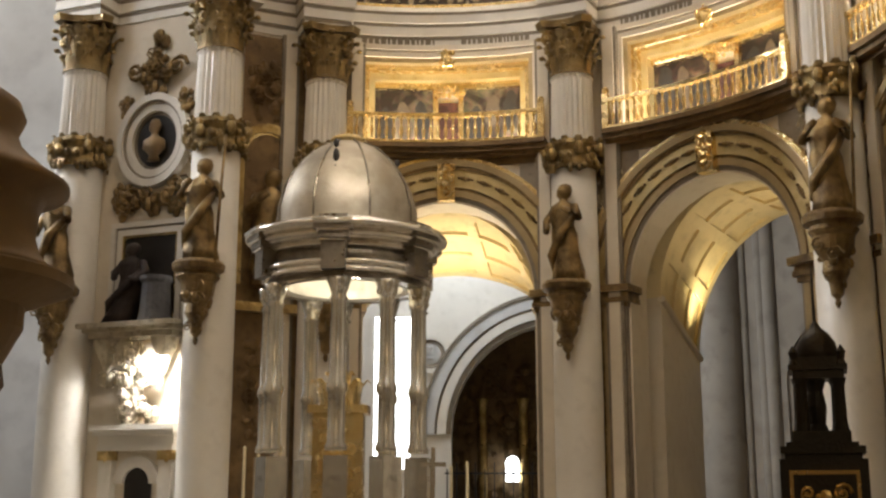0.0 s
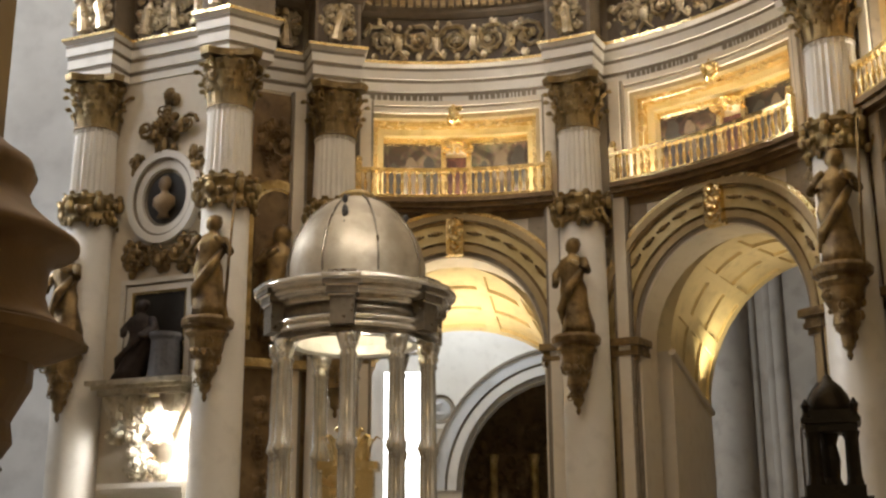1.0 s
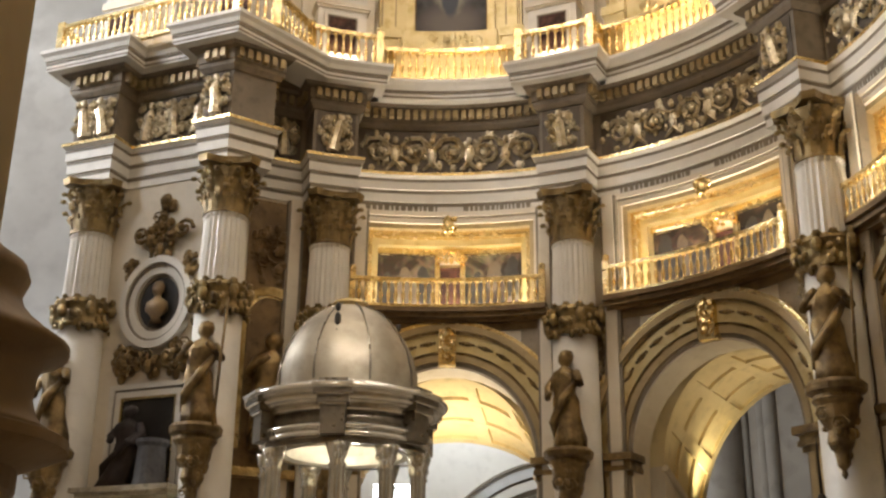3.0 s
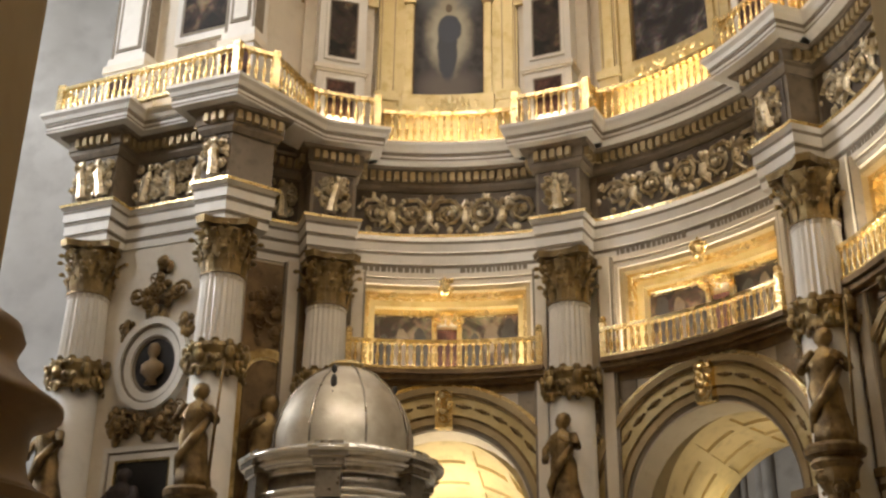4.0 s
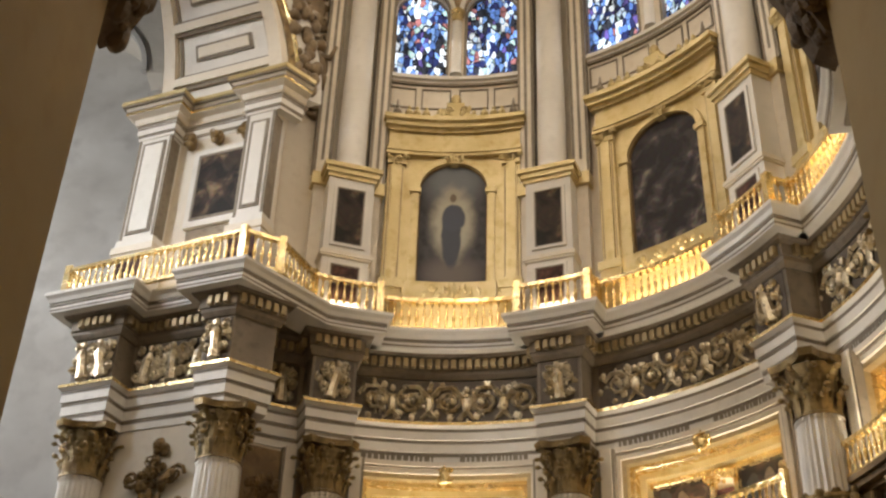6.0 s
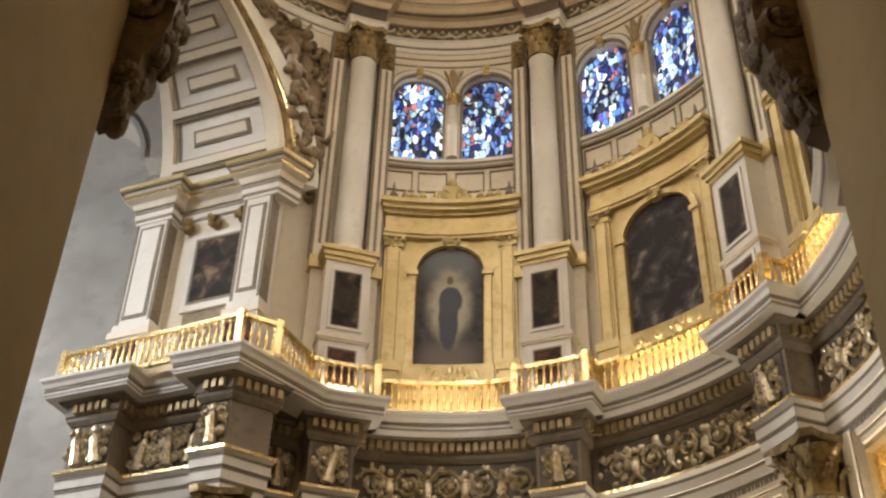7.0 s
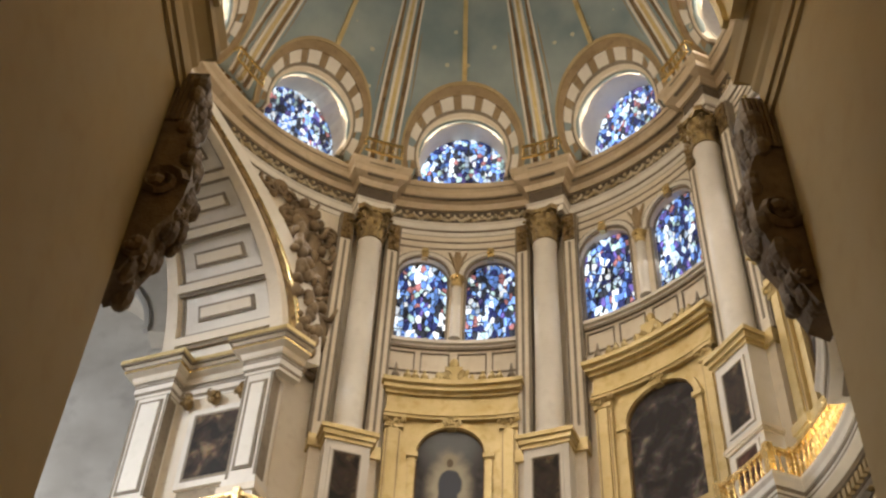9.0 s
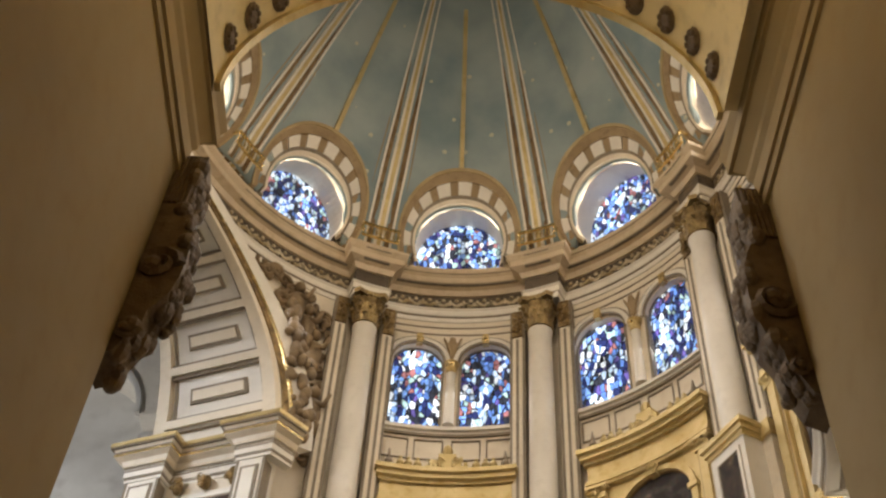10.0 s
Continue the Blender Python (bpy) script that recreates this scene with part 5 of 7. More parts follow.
def altar_frame(m, h):
    """A gold-painted aedicule round an arched opening of half width h."""
    e = h - 1.23
    aed = thing("altarpiece_frame", "gold-painted stone aedicule round an arched painting", "altarpiece", m, "gilt aedicules of the gallery")
    part("back_panel", bend(wall_piece(bmesh.new(), -2.42 - e * 0.4, 2.42 + e * 0.4, 19.3, 26.6, [(0, h, 21.35, 25.05, 1.2)], -0.22, -0.02, 0.5)), OCHRE, aed)
    x0 = 2.1 + e * 0.4
    for s in (-1, 1):
        for w, y in ((0.62, -0.36), (0.34, -0.44)):
            part("pilaster", bend(box(bmesh.new(), s * x0 - w / 2, s * x0 + w / 2, y, -0.02, 21.2, 26.0, 2)), OCHRE, aed)
        for q in (-0.23, 0.23):
            part("groove", bend(box(bmesh.new(), s * x0 + q - 0.02, s * x0 + q + 0.02, -0.375, -0.355, 21.4, 25.9)), WOODEN, aed)
        part("pilaster_base", bend(box(bmesh.new(), s * x0 - 0.36, s * x0 + 0.36, -0.5, -0.02, 19.3, 20.9, 2)), OCHRE, aed)
        part("base_moulding", bend(box(bmesh.new(), s * x0 - 0.42, s * x0 + 0.42, -0.56, -0.02, 20.9, 21.2, 2)), OCHRE, aed)
        cap = box(bmesh.new(), s * x0 - 0.34, s * x0 + 0.34, -0.46, -0.02, 26.0, 26.2, 2)
        box(cap, s * x0 - 0.42, s * x0 + 0.42, -0.54, -0.02, 26.38, 26.5, 2)
        for q in (-0.32, 0.32):
            scroll(cap, s * x0 + q, 26.28, 0.12, 1 if q > 0 else -1, -0.5, 0.035, 9)
        pile(cap, (s * x0, -0.44, 26.2), 0.28, 0.07, 0.16, 12, rng, 0.05, 0.09)
        part("capital", bend(cap), OCHRE, aed)
        part("inner_jamb", bend(box(bmesh.new(), s * (h + 0.13) - 0.13, s * (h + 0.13) + 0.13, -0.32, -0.02, 21.3, 24.9, 1)), OCHRE, aed)
        part("impost", bend(box(bmesh.new(), s * (h + 0.13) - 0.2, s * (h + 0.13) + 0.2, -0.4, -0.02, 24.9, 25.08, 1)), OCHRE, aed)
    arc = arch_band(bmesh.new(), 1.0, 1.0 + 0.24 / h, -0.32, -0.02, 0, 24)
    for v in arc.verts:
        v.co.x, v.co.z = v.co.x * h, 25.05 + v.co.z * 1.2
    part("inner_arch", bend(arc), OCHRE, aed)
    part("keystone", bend(pile(box(bmesh.new(), -0.15, 0.15, -0.42, -0.05, 26.15, 26.55), (0, -0.4, 26.4), 0.34, 0.06, 0.16, 14, rng, 0.05, 0.09)), OCHRE, aed)
    w = 2.44 + e * 0.4
    for z0, z1, y, o in ((26.5, 26.62, -0.4, 0.02), (26.62, 26.78, -0.46, 0.06), (26.78, 27.5, -0.34, 0.0), (27.5, 27.64, -0.46, 0.08), (27.64, 27.84, -0.62, 0.18), (27.84, 28.02, -0.76, 0.26)):
        part("entablature_course", bend(box(bmesh.new(), -w - o, w + o, y, -0.02, z0, z1, 12)), OCHRE, aed)
    bm = bmesh.new()
    for z0, z1, q in ((28.02, 28.3, 0.8), (28.3, 28.55, 0.55), (28.55, 28.85, 0.34)):
        box(bm, -q, q, -0.5, -0.1, z0, z1, 3)
    ball(bm, (0, -0.3, 29.1), 0.2, 0.18, 0.3, 8, 6)
    pile(bm, (0, -0.42, 28.45), 0.75, 0.1, 0.28, 26, rng, 0.06, 0.12)
    part("crest", bend(bm), OCHRE, aed, "gold-painted crest")
    for x in (-2.2, -1.75, -1.45, -1.1, 1.1, 1.45, 1.75, 2.2):
        big = abs(x) > 2
        bm = lathe(bmesh.new(), [(0.14, 28.02), (0.14, 28.12), (0.06, 28.18), (0.16, 28.34), (0.13, 28.46), (0.05, 28.52), (0.08, 28.6), (0.02, 28.7 if not big else 28.95)], 10)
        for v in bm.verts:
            v.co.x += x
            v.co.y -= 0.4
        part("finial", bend(bm), LINE if big else OCHRE, aed)
    part("gilt_apron", bend(pile(box(bmesh.new(), -h - 0.35, h + 0.35, -0.42, -0.1, 20.5, 21.25, 8), (0, -0.42, 20.85), h, 0.08, 0.25, 30, rng, 0.06, 0.12)), OCHRE, aed, "gold-painted carved apron")
    return aed


def devotional_mat():
    """Oil painting: a dark robed shape in a soft pale light, pale haze above, clouds below."""
    m, nt, b = node_mat("painting_of_a_pale_light")
    N_, L_ = nt.nodes.new, nt.links.new
    co, no, sep = N_("ShaderNodeTexCoord"), N_("ShaderNodeTexNoise"), N_("ShaderNodeSeparateXYZ")
    no.inputs["Scale"].default_value, no.inputs["Detail"].default_value = 2.6, 5
    L_(co.outputs["Object"], no.inputs["Vector"])
    L_(co.outputs["Object"], sep.inputs[0])

    def calc(op, a_, c_):
        n = N_("ShaderNodeMath")
        n.operation = op
        for k, v in ((0, a_), (1, c_)):
            if isinstance(v, float):
                n.inputs[k].default_value = v
            else:
                L_(v, n.inputs[k])
        return n.outputs[0]

    wob = calc("MULTIPLY", calc("SUBTRACT", no.outputs["Fac"], 0.5), 0.4)

    def oval(xc, zc, rx, rz, lo, hi):
        u = calc("DIVIDE", calc("SUBTRACT", sep.outputs["X"], xc), rx)
        v = calc("DIVIDE", calc("SUBTRACT", sep.outputs["Z"], zc), rz)
        d = calc("ADD", calc("SQRT", calc("ADD", calc("MULTIPLY", u, u), calc("MULTIPLY", v, v)), 0.0), wob)
        r = N_("ShaderNodeMapRange")
        r.interpolation_type = "SMOOTHSTEP"
        r.inputs["From Min"].default_value, r.inputs["From Max"].default_value = lo, hi
        r.inputs["To Min"].default_value, r.inputs["To Max"].default_value = 1.0, 0.0
        L_(d, r.inputs["Value"])
        return r.outputs[0]

    last = N_("ShaderNodeValToRGB")
    last.color_ramp.elements[0].position, last.color_ramp.elements[1].position = 0.35, 0.7
    last.color_ramp.elements[0].color, last.color_ramp.elements[1].color = (0.035, 0.032, 0.034, 1), (0.085, 0.078, 0.08, 1)
    L_(no.outputs["Fac"], last.inputs["Fac"])
    tone = last.outputs[0]
    for (xc, zc, rx, rz, lo, hi), c in (((0.0, 25.7, 1.3, 1.5, 0.3, 1.2), (0.17, 0.18, 0.19)), ((0.0, 21.7, 1.3, 0.9, 0.3, 1.1), (0.15, 0.125, 0.11)), ((0.0, 23.75, 0.92, 1.75, 0.5, 1.05), (0.42, 0.38, 0.29)),
                                        ((-0.04, 23.2, 0.38, 1.4, 0.75, 1.0), (0.065, 0.07, 0.085)), ((0.02, 23.95, 0.46, 0.6, 0.8, 1.0), (0.07, 0.078, 0.10)), ((0.0, 24.9, 0.34, 0.38, 0.5, 1.1), (0.36, 0.32, 0.24)), ((0.0, 24.8, 0.13, 0.2, 0.75, 1.0), (0.16, 0.12, 0.085))):
        mx = N_("ShaderNodeMix")
        mx.data_type = "RGBA"
        L_(oval(xc, zc, rx, rz, lo, hi), mx.inputs["Factor"])
        L_(tone, mx.inputs["A"])
        mx.inputs["B"].default_value = (*c, 1)
        tone = mx.outputs["Result"]
    L_(tone, b.inputs["Base Color"])
    b.inputs["Roughness"].default_value = 0.55
    b.inputs["Specular IOR Level"].default_value = 0.3
    return m


DEVOTION = devotional_mat()
for i, phi in enumerate(BAYS):
    m = turn_to(3.4 if i == 0 else phi - 0.2)
    ah = (1.23, 1.4, 1.4)[i]
    altar_frame(m, ah)
    pt = thing("arched_painting", "dark arched oil painting in a gilt aedicule" if i else "arched painting of a dark shape in a pale light", "painting", m, "arched paintings of the gallery")
    part("canvas", bend(arched_plate(bmesh.new(), 0, ah + 0.02, 21.33, 25.05, 1.22, -0.12, -0.03)), DEVOTION if i == 0 else SKYOIL, pt)
    arc = arch_band(bmesh.new(), 0.955, 1.0, -0.17, -0.11, 0, 24)
    for v in arc.verts:
        v.co.x, v.co.z = v.co.x * ah, 25.05 + v.co.z * 1.2
    part("frame_head", bend(arc), BROWN, pt, "dark inner frame")
    for q in (-1, 1):
        part("frame_side", bend(box(bmesh.new(), q * (ah - 0.03) - 0.03, q * (ah - 0.03) + 0.03, -0.17, -0.11, 21.35, 25.05)), BROWN, pt, "dark inner frame")
    # paired windows
    wa, wx, wh = WIN[i]
    wi = thing(f"window_{i + 1}", "paired round-headed stained glass windows, blue and white", "window", turn_to(wa), kind="structure")
    for j, x in enumerate((-wx, wx)):
        pane = part("pane", bend(arched_plate(bmesh.new(), x, wh + 0.04, 30.45, 33.83, 1.03, 0.32, 0.36)), GLASS[(i + j) % 2], wi, "backlit stained glass in small leaded panes")
        for r0, r1, y0, y1, mt, nm in ((wh - 0.06, wh + 0.02, 0.2, 0.38, LINE, "window_frame"), (wh, wh + 0.1, -0.06, 0.1, LINE, "arch_moulding"), (wh + 0.1, wh + 0.27, -0.14, 0.05, WHITE, "arch_moulding"), (wh + 0.27, wh + 0.35, -0.1, 0.05, LINE, "arch_moulding")):
            part(nm, bend(arch_band(bmesh.new(), r0, r1, y0, y1, 33.86, 20, xc=x)), mt, wi)
        part("keystone", bend(pile(box(bmesh.new(), x - 0.13, x + 0.13, -0.24, 0.0, 34.75, 35.28), (x, -0.2, 35.0), 0.14, 0.06, 0.2, 8, rng, 0.04, 0.08)), LEAF, wi)
        s = 1 if x > 0 else -1
        part("colonnette", bend(lathe(bmesh.new(), [(0.14, 30.6), (0.12, 30.8), (0.11, 33.3), (0.16, 33.4), (0.2, 33.78)], 12, cx=x + s * (wh + 0.15), cy=-0.06)), CREAM, wi)
        for q in (-wh, wh):
            part("jamb_line", bend(box(bmesh.new(), x + q - 0.05, x + q + 0.05, -0.03, 0.2, 30.5, 33.86)), LINE, wi)
        for z in (31.2, 31.85, 32.5, 33.15, 33.8):
            part("glazing_bar", bend(box(bmesh.new(), x - wh, x + wh, 0.29, 0.33, z - 0.022, z + 0.022, 3)), BLACK, pane)
        for q in (-0.34, 0.34):
            part("glazing_bar", bend(box(bmesh.new(), x + q - 0.018, x + q + 0.018, 0.29, 0.33, 30.5, 34.75)), BLACK, pane)
    part("colonnette", bend(lathe(bmesh.new(), [(0.24, 30.55), (0.2, 30.75), (0.18, 33.1), (0.22, 33.2)], 16, cx=0, cy=-0.05)), WHITE, wi)
    part("colonnette_capital", bend(pile(lathe(bmesh.new(), [(0.2, 33.2), (0.22, 33.4), (0.32, 33.78)], 12, cx=0, cy=-0.05), (0, -0.2, 33.5), 0.22, 0.1, 0.18, 12, rng, 0.05, 0.08)), LEAF, wi)
    bm = bmesh.new()
    leaf(bm, (0, -0.1, 34.1), 1.1, (0, -1, 0), 0.4, 0.15)
    for s in (-1, 1):
        tube(bm, [(0, -0.1, 34.0), (s * 0.16, -0.12, 34.7), (s * 0.36, -0.1, 35.2)], [0.06, 0.07, 0.04], 5)
    part("palmette", bend(bm), WOODEN, wi)
    bm = bmesh.new()
    for z0, z1, y in ((30.12, 30.24, -0.08), (30.24, 30.38, -0.2), (30.38, 30.48, -0.12)):
        box(bm, -2.75, 2.75, y, 0.3, z0, z1, 12)
    part("window_sill", bend(bm), WHITE, wi)
    part("sill_line", bend(box(bmesh.new(), -2.75, 2.75, -0.1, 0.02, 30.0, 30.12, 12)), LINE, wi)
    for x in (-2.0, -0.7, 0.7, 2.0):
        part("panel_line", bend(frame_bars(bmesh.new(), x - 0.55, x + 0.55, 28.9, 29.85, 0.05, -0.05, 0.02, 2)), LINE, wi)
    for z0, z1 in ((35.45, 35.52), (35.85, 35.91)):
        part("wall_line", bend(box(bmesh.new(), -2.75, 2.75, -0.03, 0.02, z0, z1, 12)), LINE, wi)

for k in range(9):
    phi = 3.5 + 40 * k
    lw = thing(f"window_{k + 4}", "half-round stained glass window at the foot of the vault", "window", turn_to(phi), kind="structure")
    pane = part("pane", bend(arched_plate(bmesh.new(), 0, 1.95, 39.3, 41.3, 1.95, 0.42, 0.46)), GLASS[k % 3], lw, "backlit stained glass in leaded panes")
    for x in (-1.0, -0.33, 0.33, 1.0):
        part("glazing_bar", bend(box(bmesh.new(), x - 0.025, x + 0.025, 0.38, 0.43, 39.3, 43.0)), BLACK, pane)
    for z in (40.1, 40.9, 41.7):
        part("glazing_bar", bend(box(bmesh.new(), -1.8, 1.8, 0.38, 0.43, z - 0.025, z + 0.025, 6)), BLACK, pane)

# gilt rails over the drum's breaks
dr = thing("drum_railing", "small gilded railing on the drum's cornice", "railing", group="railings of the drum")
BAL3 = baluster_mesh(0.66, 0.05)
for y in (0.0,):
    part("top_rail", bend(box(bmesh.new(), -0.95, 0.95, -1.32, -1.22, 40.1, 40.2, 4)), GOLD, dr)
    part("bottom_rail", bend(box(bmesh.new(), -0.95, 0.95, -1.32, -1.22, 39.36, 39.44, 4)), GOLD, dr)
    for s in (-1, 1):
        part("side_rail", bend(box(bmesh.new(), s * 0.9 - 0.05, s * 0.9 + 0.05, -1.27, -0.4, 40.1, 40.2)), GOLD, dr)
    for i in range(9):
        a_ = (-0.88 + 1.76 * i / 8) / R
        part("baluster", BAL3, None, dr, m=pose(9.73 * math.sin(a_), 9.73 * math.cos(a_), 39.44))
for i, phi in enumerate((-16.5, 23.5, 64.5, -56.5, 104.5)):
    ob = dr if i == 0 else copy_thing(dr, Matrix())
    ob.matrix_basis = turn_to(phi)

# carved frieze on the drum's entablature
for phi in (-36.5, *BAYS):
    bm = bmesh.new()
    for i in range(11):
        x = -2.9 + 5.8 * i / 10
        arch_band(bm, 0.12, 0.27, -0.1, 0.0, 37.35, 8, 180, 360, xc=x)
        ball(bm, (x, -0.05, 37.5), 0.1, 0.07, 0.1, 6, 4)
        ball(bm, (x + 0.29, -0.05, 37.35), 0.07, 0.07, 0.2, 6, 4)
    fz = thing("frieze_carving", "carved garland frieze under the drum's windows", "frieze", turn_to(phi), "carved friezes")
    part("garland", bend(bm), RELIEF, fz)["kind"] = "stuff"
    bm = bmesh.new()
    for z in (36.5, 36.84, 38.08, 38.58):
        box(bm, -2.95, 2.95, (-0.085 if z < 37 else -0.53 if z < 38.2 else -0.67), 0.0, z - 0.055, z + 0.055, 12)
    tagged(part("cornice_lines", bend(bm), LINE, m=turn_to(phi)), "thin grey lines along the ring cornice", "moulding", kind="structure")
for phi in COLS:
    bm = bmesh.new()
    for z in (36.5, 36.84, 38.08, 38.58):
        box(bm, -0.62, 0.62, (-0.8 if z < 37 else -1.24 if z < 38.2 else -1.38), 0.0, z - 0.055, z + 0.055, 4)
    tagged(part("cornice_lines", bend(bm), LINE, m=turn_to(phi)), "thin grey lines along the ring cornice", "moulding", kind="structure")
bm = lathe(bmesh.new(), [(1.2, 54.6), (1.5, 54.3), (1.6, 54.0), (1.35, 54.1), (0.9, 54.7)], 28, CX, CY)
tagged(part("vault_boss", bm, LEAF), "gilded ring boss at the crown of the vault", "boss", kind="structure")

# carved figures in the great arch's spandrel
CARVED = surface("brown_carved_stone", (0.16, 0.11, 0.06), (0.28, 0.20, 0.11), 0.5, 0.2, 4.0, 0.4, 2.0, (0.09, 0.06, 0.03))
rg = random.Random(9)
sp = thing("spandrel_sculpture", "brown carved figures and foliage above the great arch", "sculpture")
TRAIL = ((-40.0, 36.2), (-36.0, 35.8), (-32.0, 35.2), (-29.0, 34.2), (-26.6, 33.0), (-25.2, 31.6), (-24.6, 30.2), (-24.4, 28.6), (-23.9, 27.5))
HALFW = (0.25, 0.4, 0.8, 1.1, 1.1, 0.85, 0.75, 0.5, 0.25)
bm = bmesh.new()
for (f0, z0), (f1, z1), w0, w1 in zip(TRAIL, TRAIL[1:], HALFW, HALFW[1:]):
    for i in range(16):
        k = rg.random()
        w = w0 + (w1 - w0) * k
        d = rg.uniform(-w, w)
        p = at_phi(f0 + (f1 - f0) * k + math.degrees(d * 0.75 / 10.9), 10.92, z0 + (z1 - z0) * k + d * 0.6)
        q = rg.uniform(0.1, 0.22)
        ball(bm, p, q, q * 0.7, q * rg.uniform(0.9, 1.9), 8, 6)
        if i % 3 == 0:
            a_ = rg.uniform(0, 6.28)
            ax = Vector((math.cos(radians(f0)), -math.sin(radians(f0)), 0))
            pts = [p + ax * (0.34 * math.cos(a_ + t) * (1 - t / 9)) + Vector((0, -0.15, 0.34 * math.sin(a_ + t) * (1 - t / 9))) for t in span(0, 6, 10)]
            tube(bm, pts, [0.1 - 0.005 * n for n in range(11)], 5)
FALL = ((-35.5, 33.6), (-33.0, 32.3), (-30.6, 31.0), (-29.2, 29.6), (-28.3, 28.2), (-28.0, 26.6))
for (f0, z0), (f1, z1), w in zip(FALL, FALL[1:], (0.18, 0.4, 0.5, 0.4, 0.25)):
    for i in range(12):
        k = rg.random()
        p = at_phi(f0 + (f1 - f0) * k + math.degrees(rg.uniform(-w, w) / 9.6), 9.62, z0 + (z1 - z0) * k)
        q = rg.uniform(0.12, 0.24)
        ball(bm, p, q, q * 0.8, q * rg.uniform(0.9, 1.7), 8, 6)
part("foliage", bm, CARVED, sp, smooth=True)["kind"] = "stuff"
for f0, z0 in (TRAIL[2], TRAIL[3], TRAIL[4], TRAIL[6]):
    p = at_phi(f0, 10.75, z0 - 0.5)
    bm = ball(bmesh.new(), p, 0.42, 0.34, 0.8, 9, 7)
    ball(bm, p + Vector((0.05, -0.12, 0.98)), 0.24, 0.24, 0.28, 8, 6)
    for s in (-1, 1):
        tube(bm, [p + Vector((0, -0.1, 0.5)), p + Vector((s * 0.45, -0.2, 0.3)), p + Vector((s * 0.65, -0.25, 0.8))], [0.16, 0.13, 0.08], 6)
        tube(bm, [p + Vector((0, -0.1, -0.4)), p + Vector((s * 0.3, -0.25, -0.7)), p + Vector((s * 0.25, -0.1, -1.1))], [0.2, 0.16, 0.09], 6)
    part("carved_shape", bm, CARVED, sp, smooth=True)

# ---- jamb of the great arch: upper storey ----
jp = thing("jamb_upper_storey", "white panelled pilasters with grey lines and a gilded cornice", "pilaster", kind="structure")


def jamb_box(bm, a0, a1, b0, b1, z0, z1):
    """A box by its reach along the jamb and out of it, from the first jamb column."""
    return prism(bm, [c1_pt(a0, b0), c1_pt(a1, b0), c1_pt(a1, b1), c1_pt(a0, b1)], z0, z1)


LJ = (C2 - C1).length
P1, P2 = 0.36, LJ - 0.1    # the pilasters' middles along the jamb
for a_, hw in ((P1, 0.62), (P2, 0.5)):
    part("pilaster", jamb_box(bmesh.new(), a_ - hw, a_ + hw, -0.5, 0.2, 21.5, 25.6), WHITE, jp)
    for b0, b1, mt in ((0.2, 0.235, LINE), (0.235, 0.26, WHITE)):
        o = hw - (0.16 if mt is LINE else 0.27)
        part("panel", jamb_box(bmesh.new(), a_ - o, a_ + o, b0, b1, 21.75 + (0.44 - o), 25.4 - (0.44 - o)), mt, jp)
    for e in (0.02 - hw, hw - 0.02):
        part("edge_line", jamb_box(bmesh.new(), a_ + e - 0.05, a_ + e + 0.05, 0.1, 0.215, 21.5, 25.6), LINE, jp)
    part("side_line", jamb_box(bmesh.new(), a_ + hw - 0.005, a_ + hw + 0.015, -0.3, 0.08, 21.6, 25.5), LINE, jp)
    part("base", jamb_box(bmesh.new(), a_ - hw - 0.16, a_ + hw + 0.16, -0.5, 0.36, 20.95, 21.2), CREAM, jp)
    part("base", jamb_box(bmesh.new(), a_ - hw - 0.08, a_ + hw + 0.08, -0.5, 0.28, 21.2, 21.5), WHITE, jp)
    part("pedestal", jamb_box(bmesh.new(), a_ - hw - 0.1, a_ + hw + 0.1, -0.5, 0.3, 19.2, 20.95), WHITE, jp)
    part("pedestal_picture", jamb_box(bmesh.new(), a_ - 0.5, a_ + 0.5, 0.3, 0.32, 19.6, 20.7), REDOIL, jp)
CP = [c1_pt(P1 - 0.7, -2.6), c1_pt(P1 - 0.7, 0.24), c1_pt(P1 + 0.7, 0.24), c1_pt(P1 + 0.7, -0.38), c1_pt(P2 - 0.58, -0.38), c1_pt(P2 - 0.58, 0.24), c1_pt(P2 + 0.7, 0.24), c1_pt(P2 + 1.05, -0.6)]
CP = [(q.x, q.y) for q in CP]
part("cornice", sweep(bmesh.new(), CP, [(-0.3, 26.2), (0.12, 26.2), (0.2, 26.4), (0.4, 26.5), (0.4, 26.7), (0.52, 26.85), (0.52, 26.98), (-0.3, 26.98)]), CREAM, jp)
part("cornice_top", sweep(bmesh.new(), CP, [(-0.3, 26.86), (0.56, 26.86), (0.56, 27.02), (-0.3, 27.02)]), OCHRE, jp, "gold-painted top moulding")
for o, z in ((0.14, 26.24), (0.42, 26.52)):
    part("gilt_fillet", sweep(bmesh.new(), CP, [(-0.2, z), (o, z), (o, z + 0.09), (-0.2, z + 0.09)]), GOLD, jp)
part("architrave", sweep(bmesh.new(), CP, [(-0.3, 25.6), (0.0, 25.6), (0.0, 25.78), (0.06, 25.8), (0.06, 26.2), (-0.3, 26.2)]), WHITE, jp)
for o, z in ((0.02, 25.72), (0.075, 26.02), (0.075, 26.12), (0.415, 26.62), (0.535, 26.78)):
    part("grey_line", sweep(bmesh.new(), CP, [(-0.2, z), (o, z), (o, z + 0.06), (-0.2, z + 0.06)]), LINE, jp)
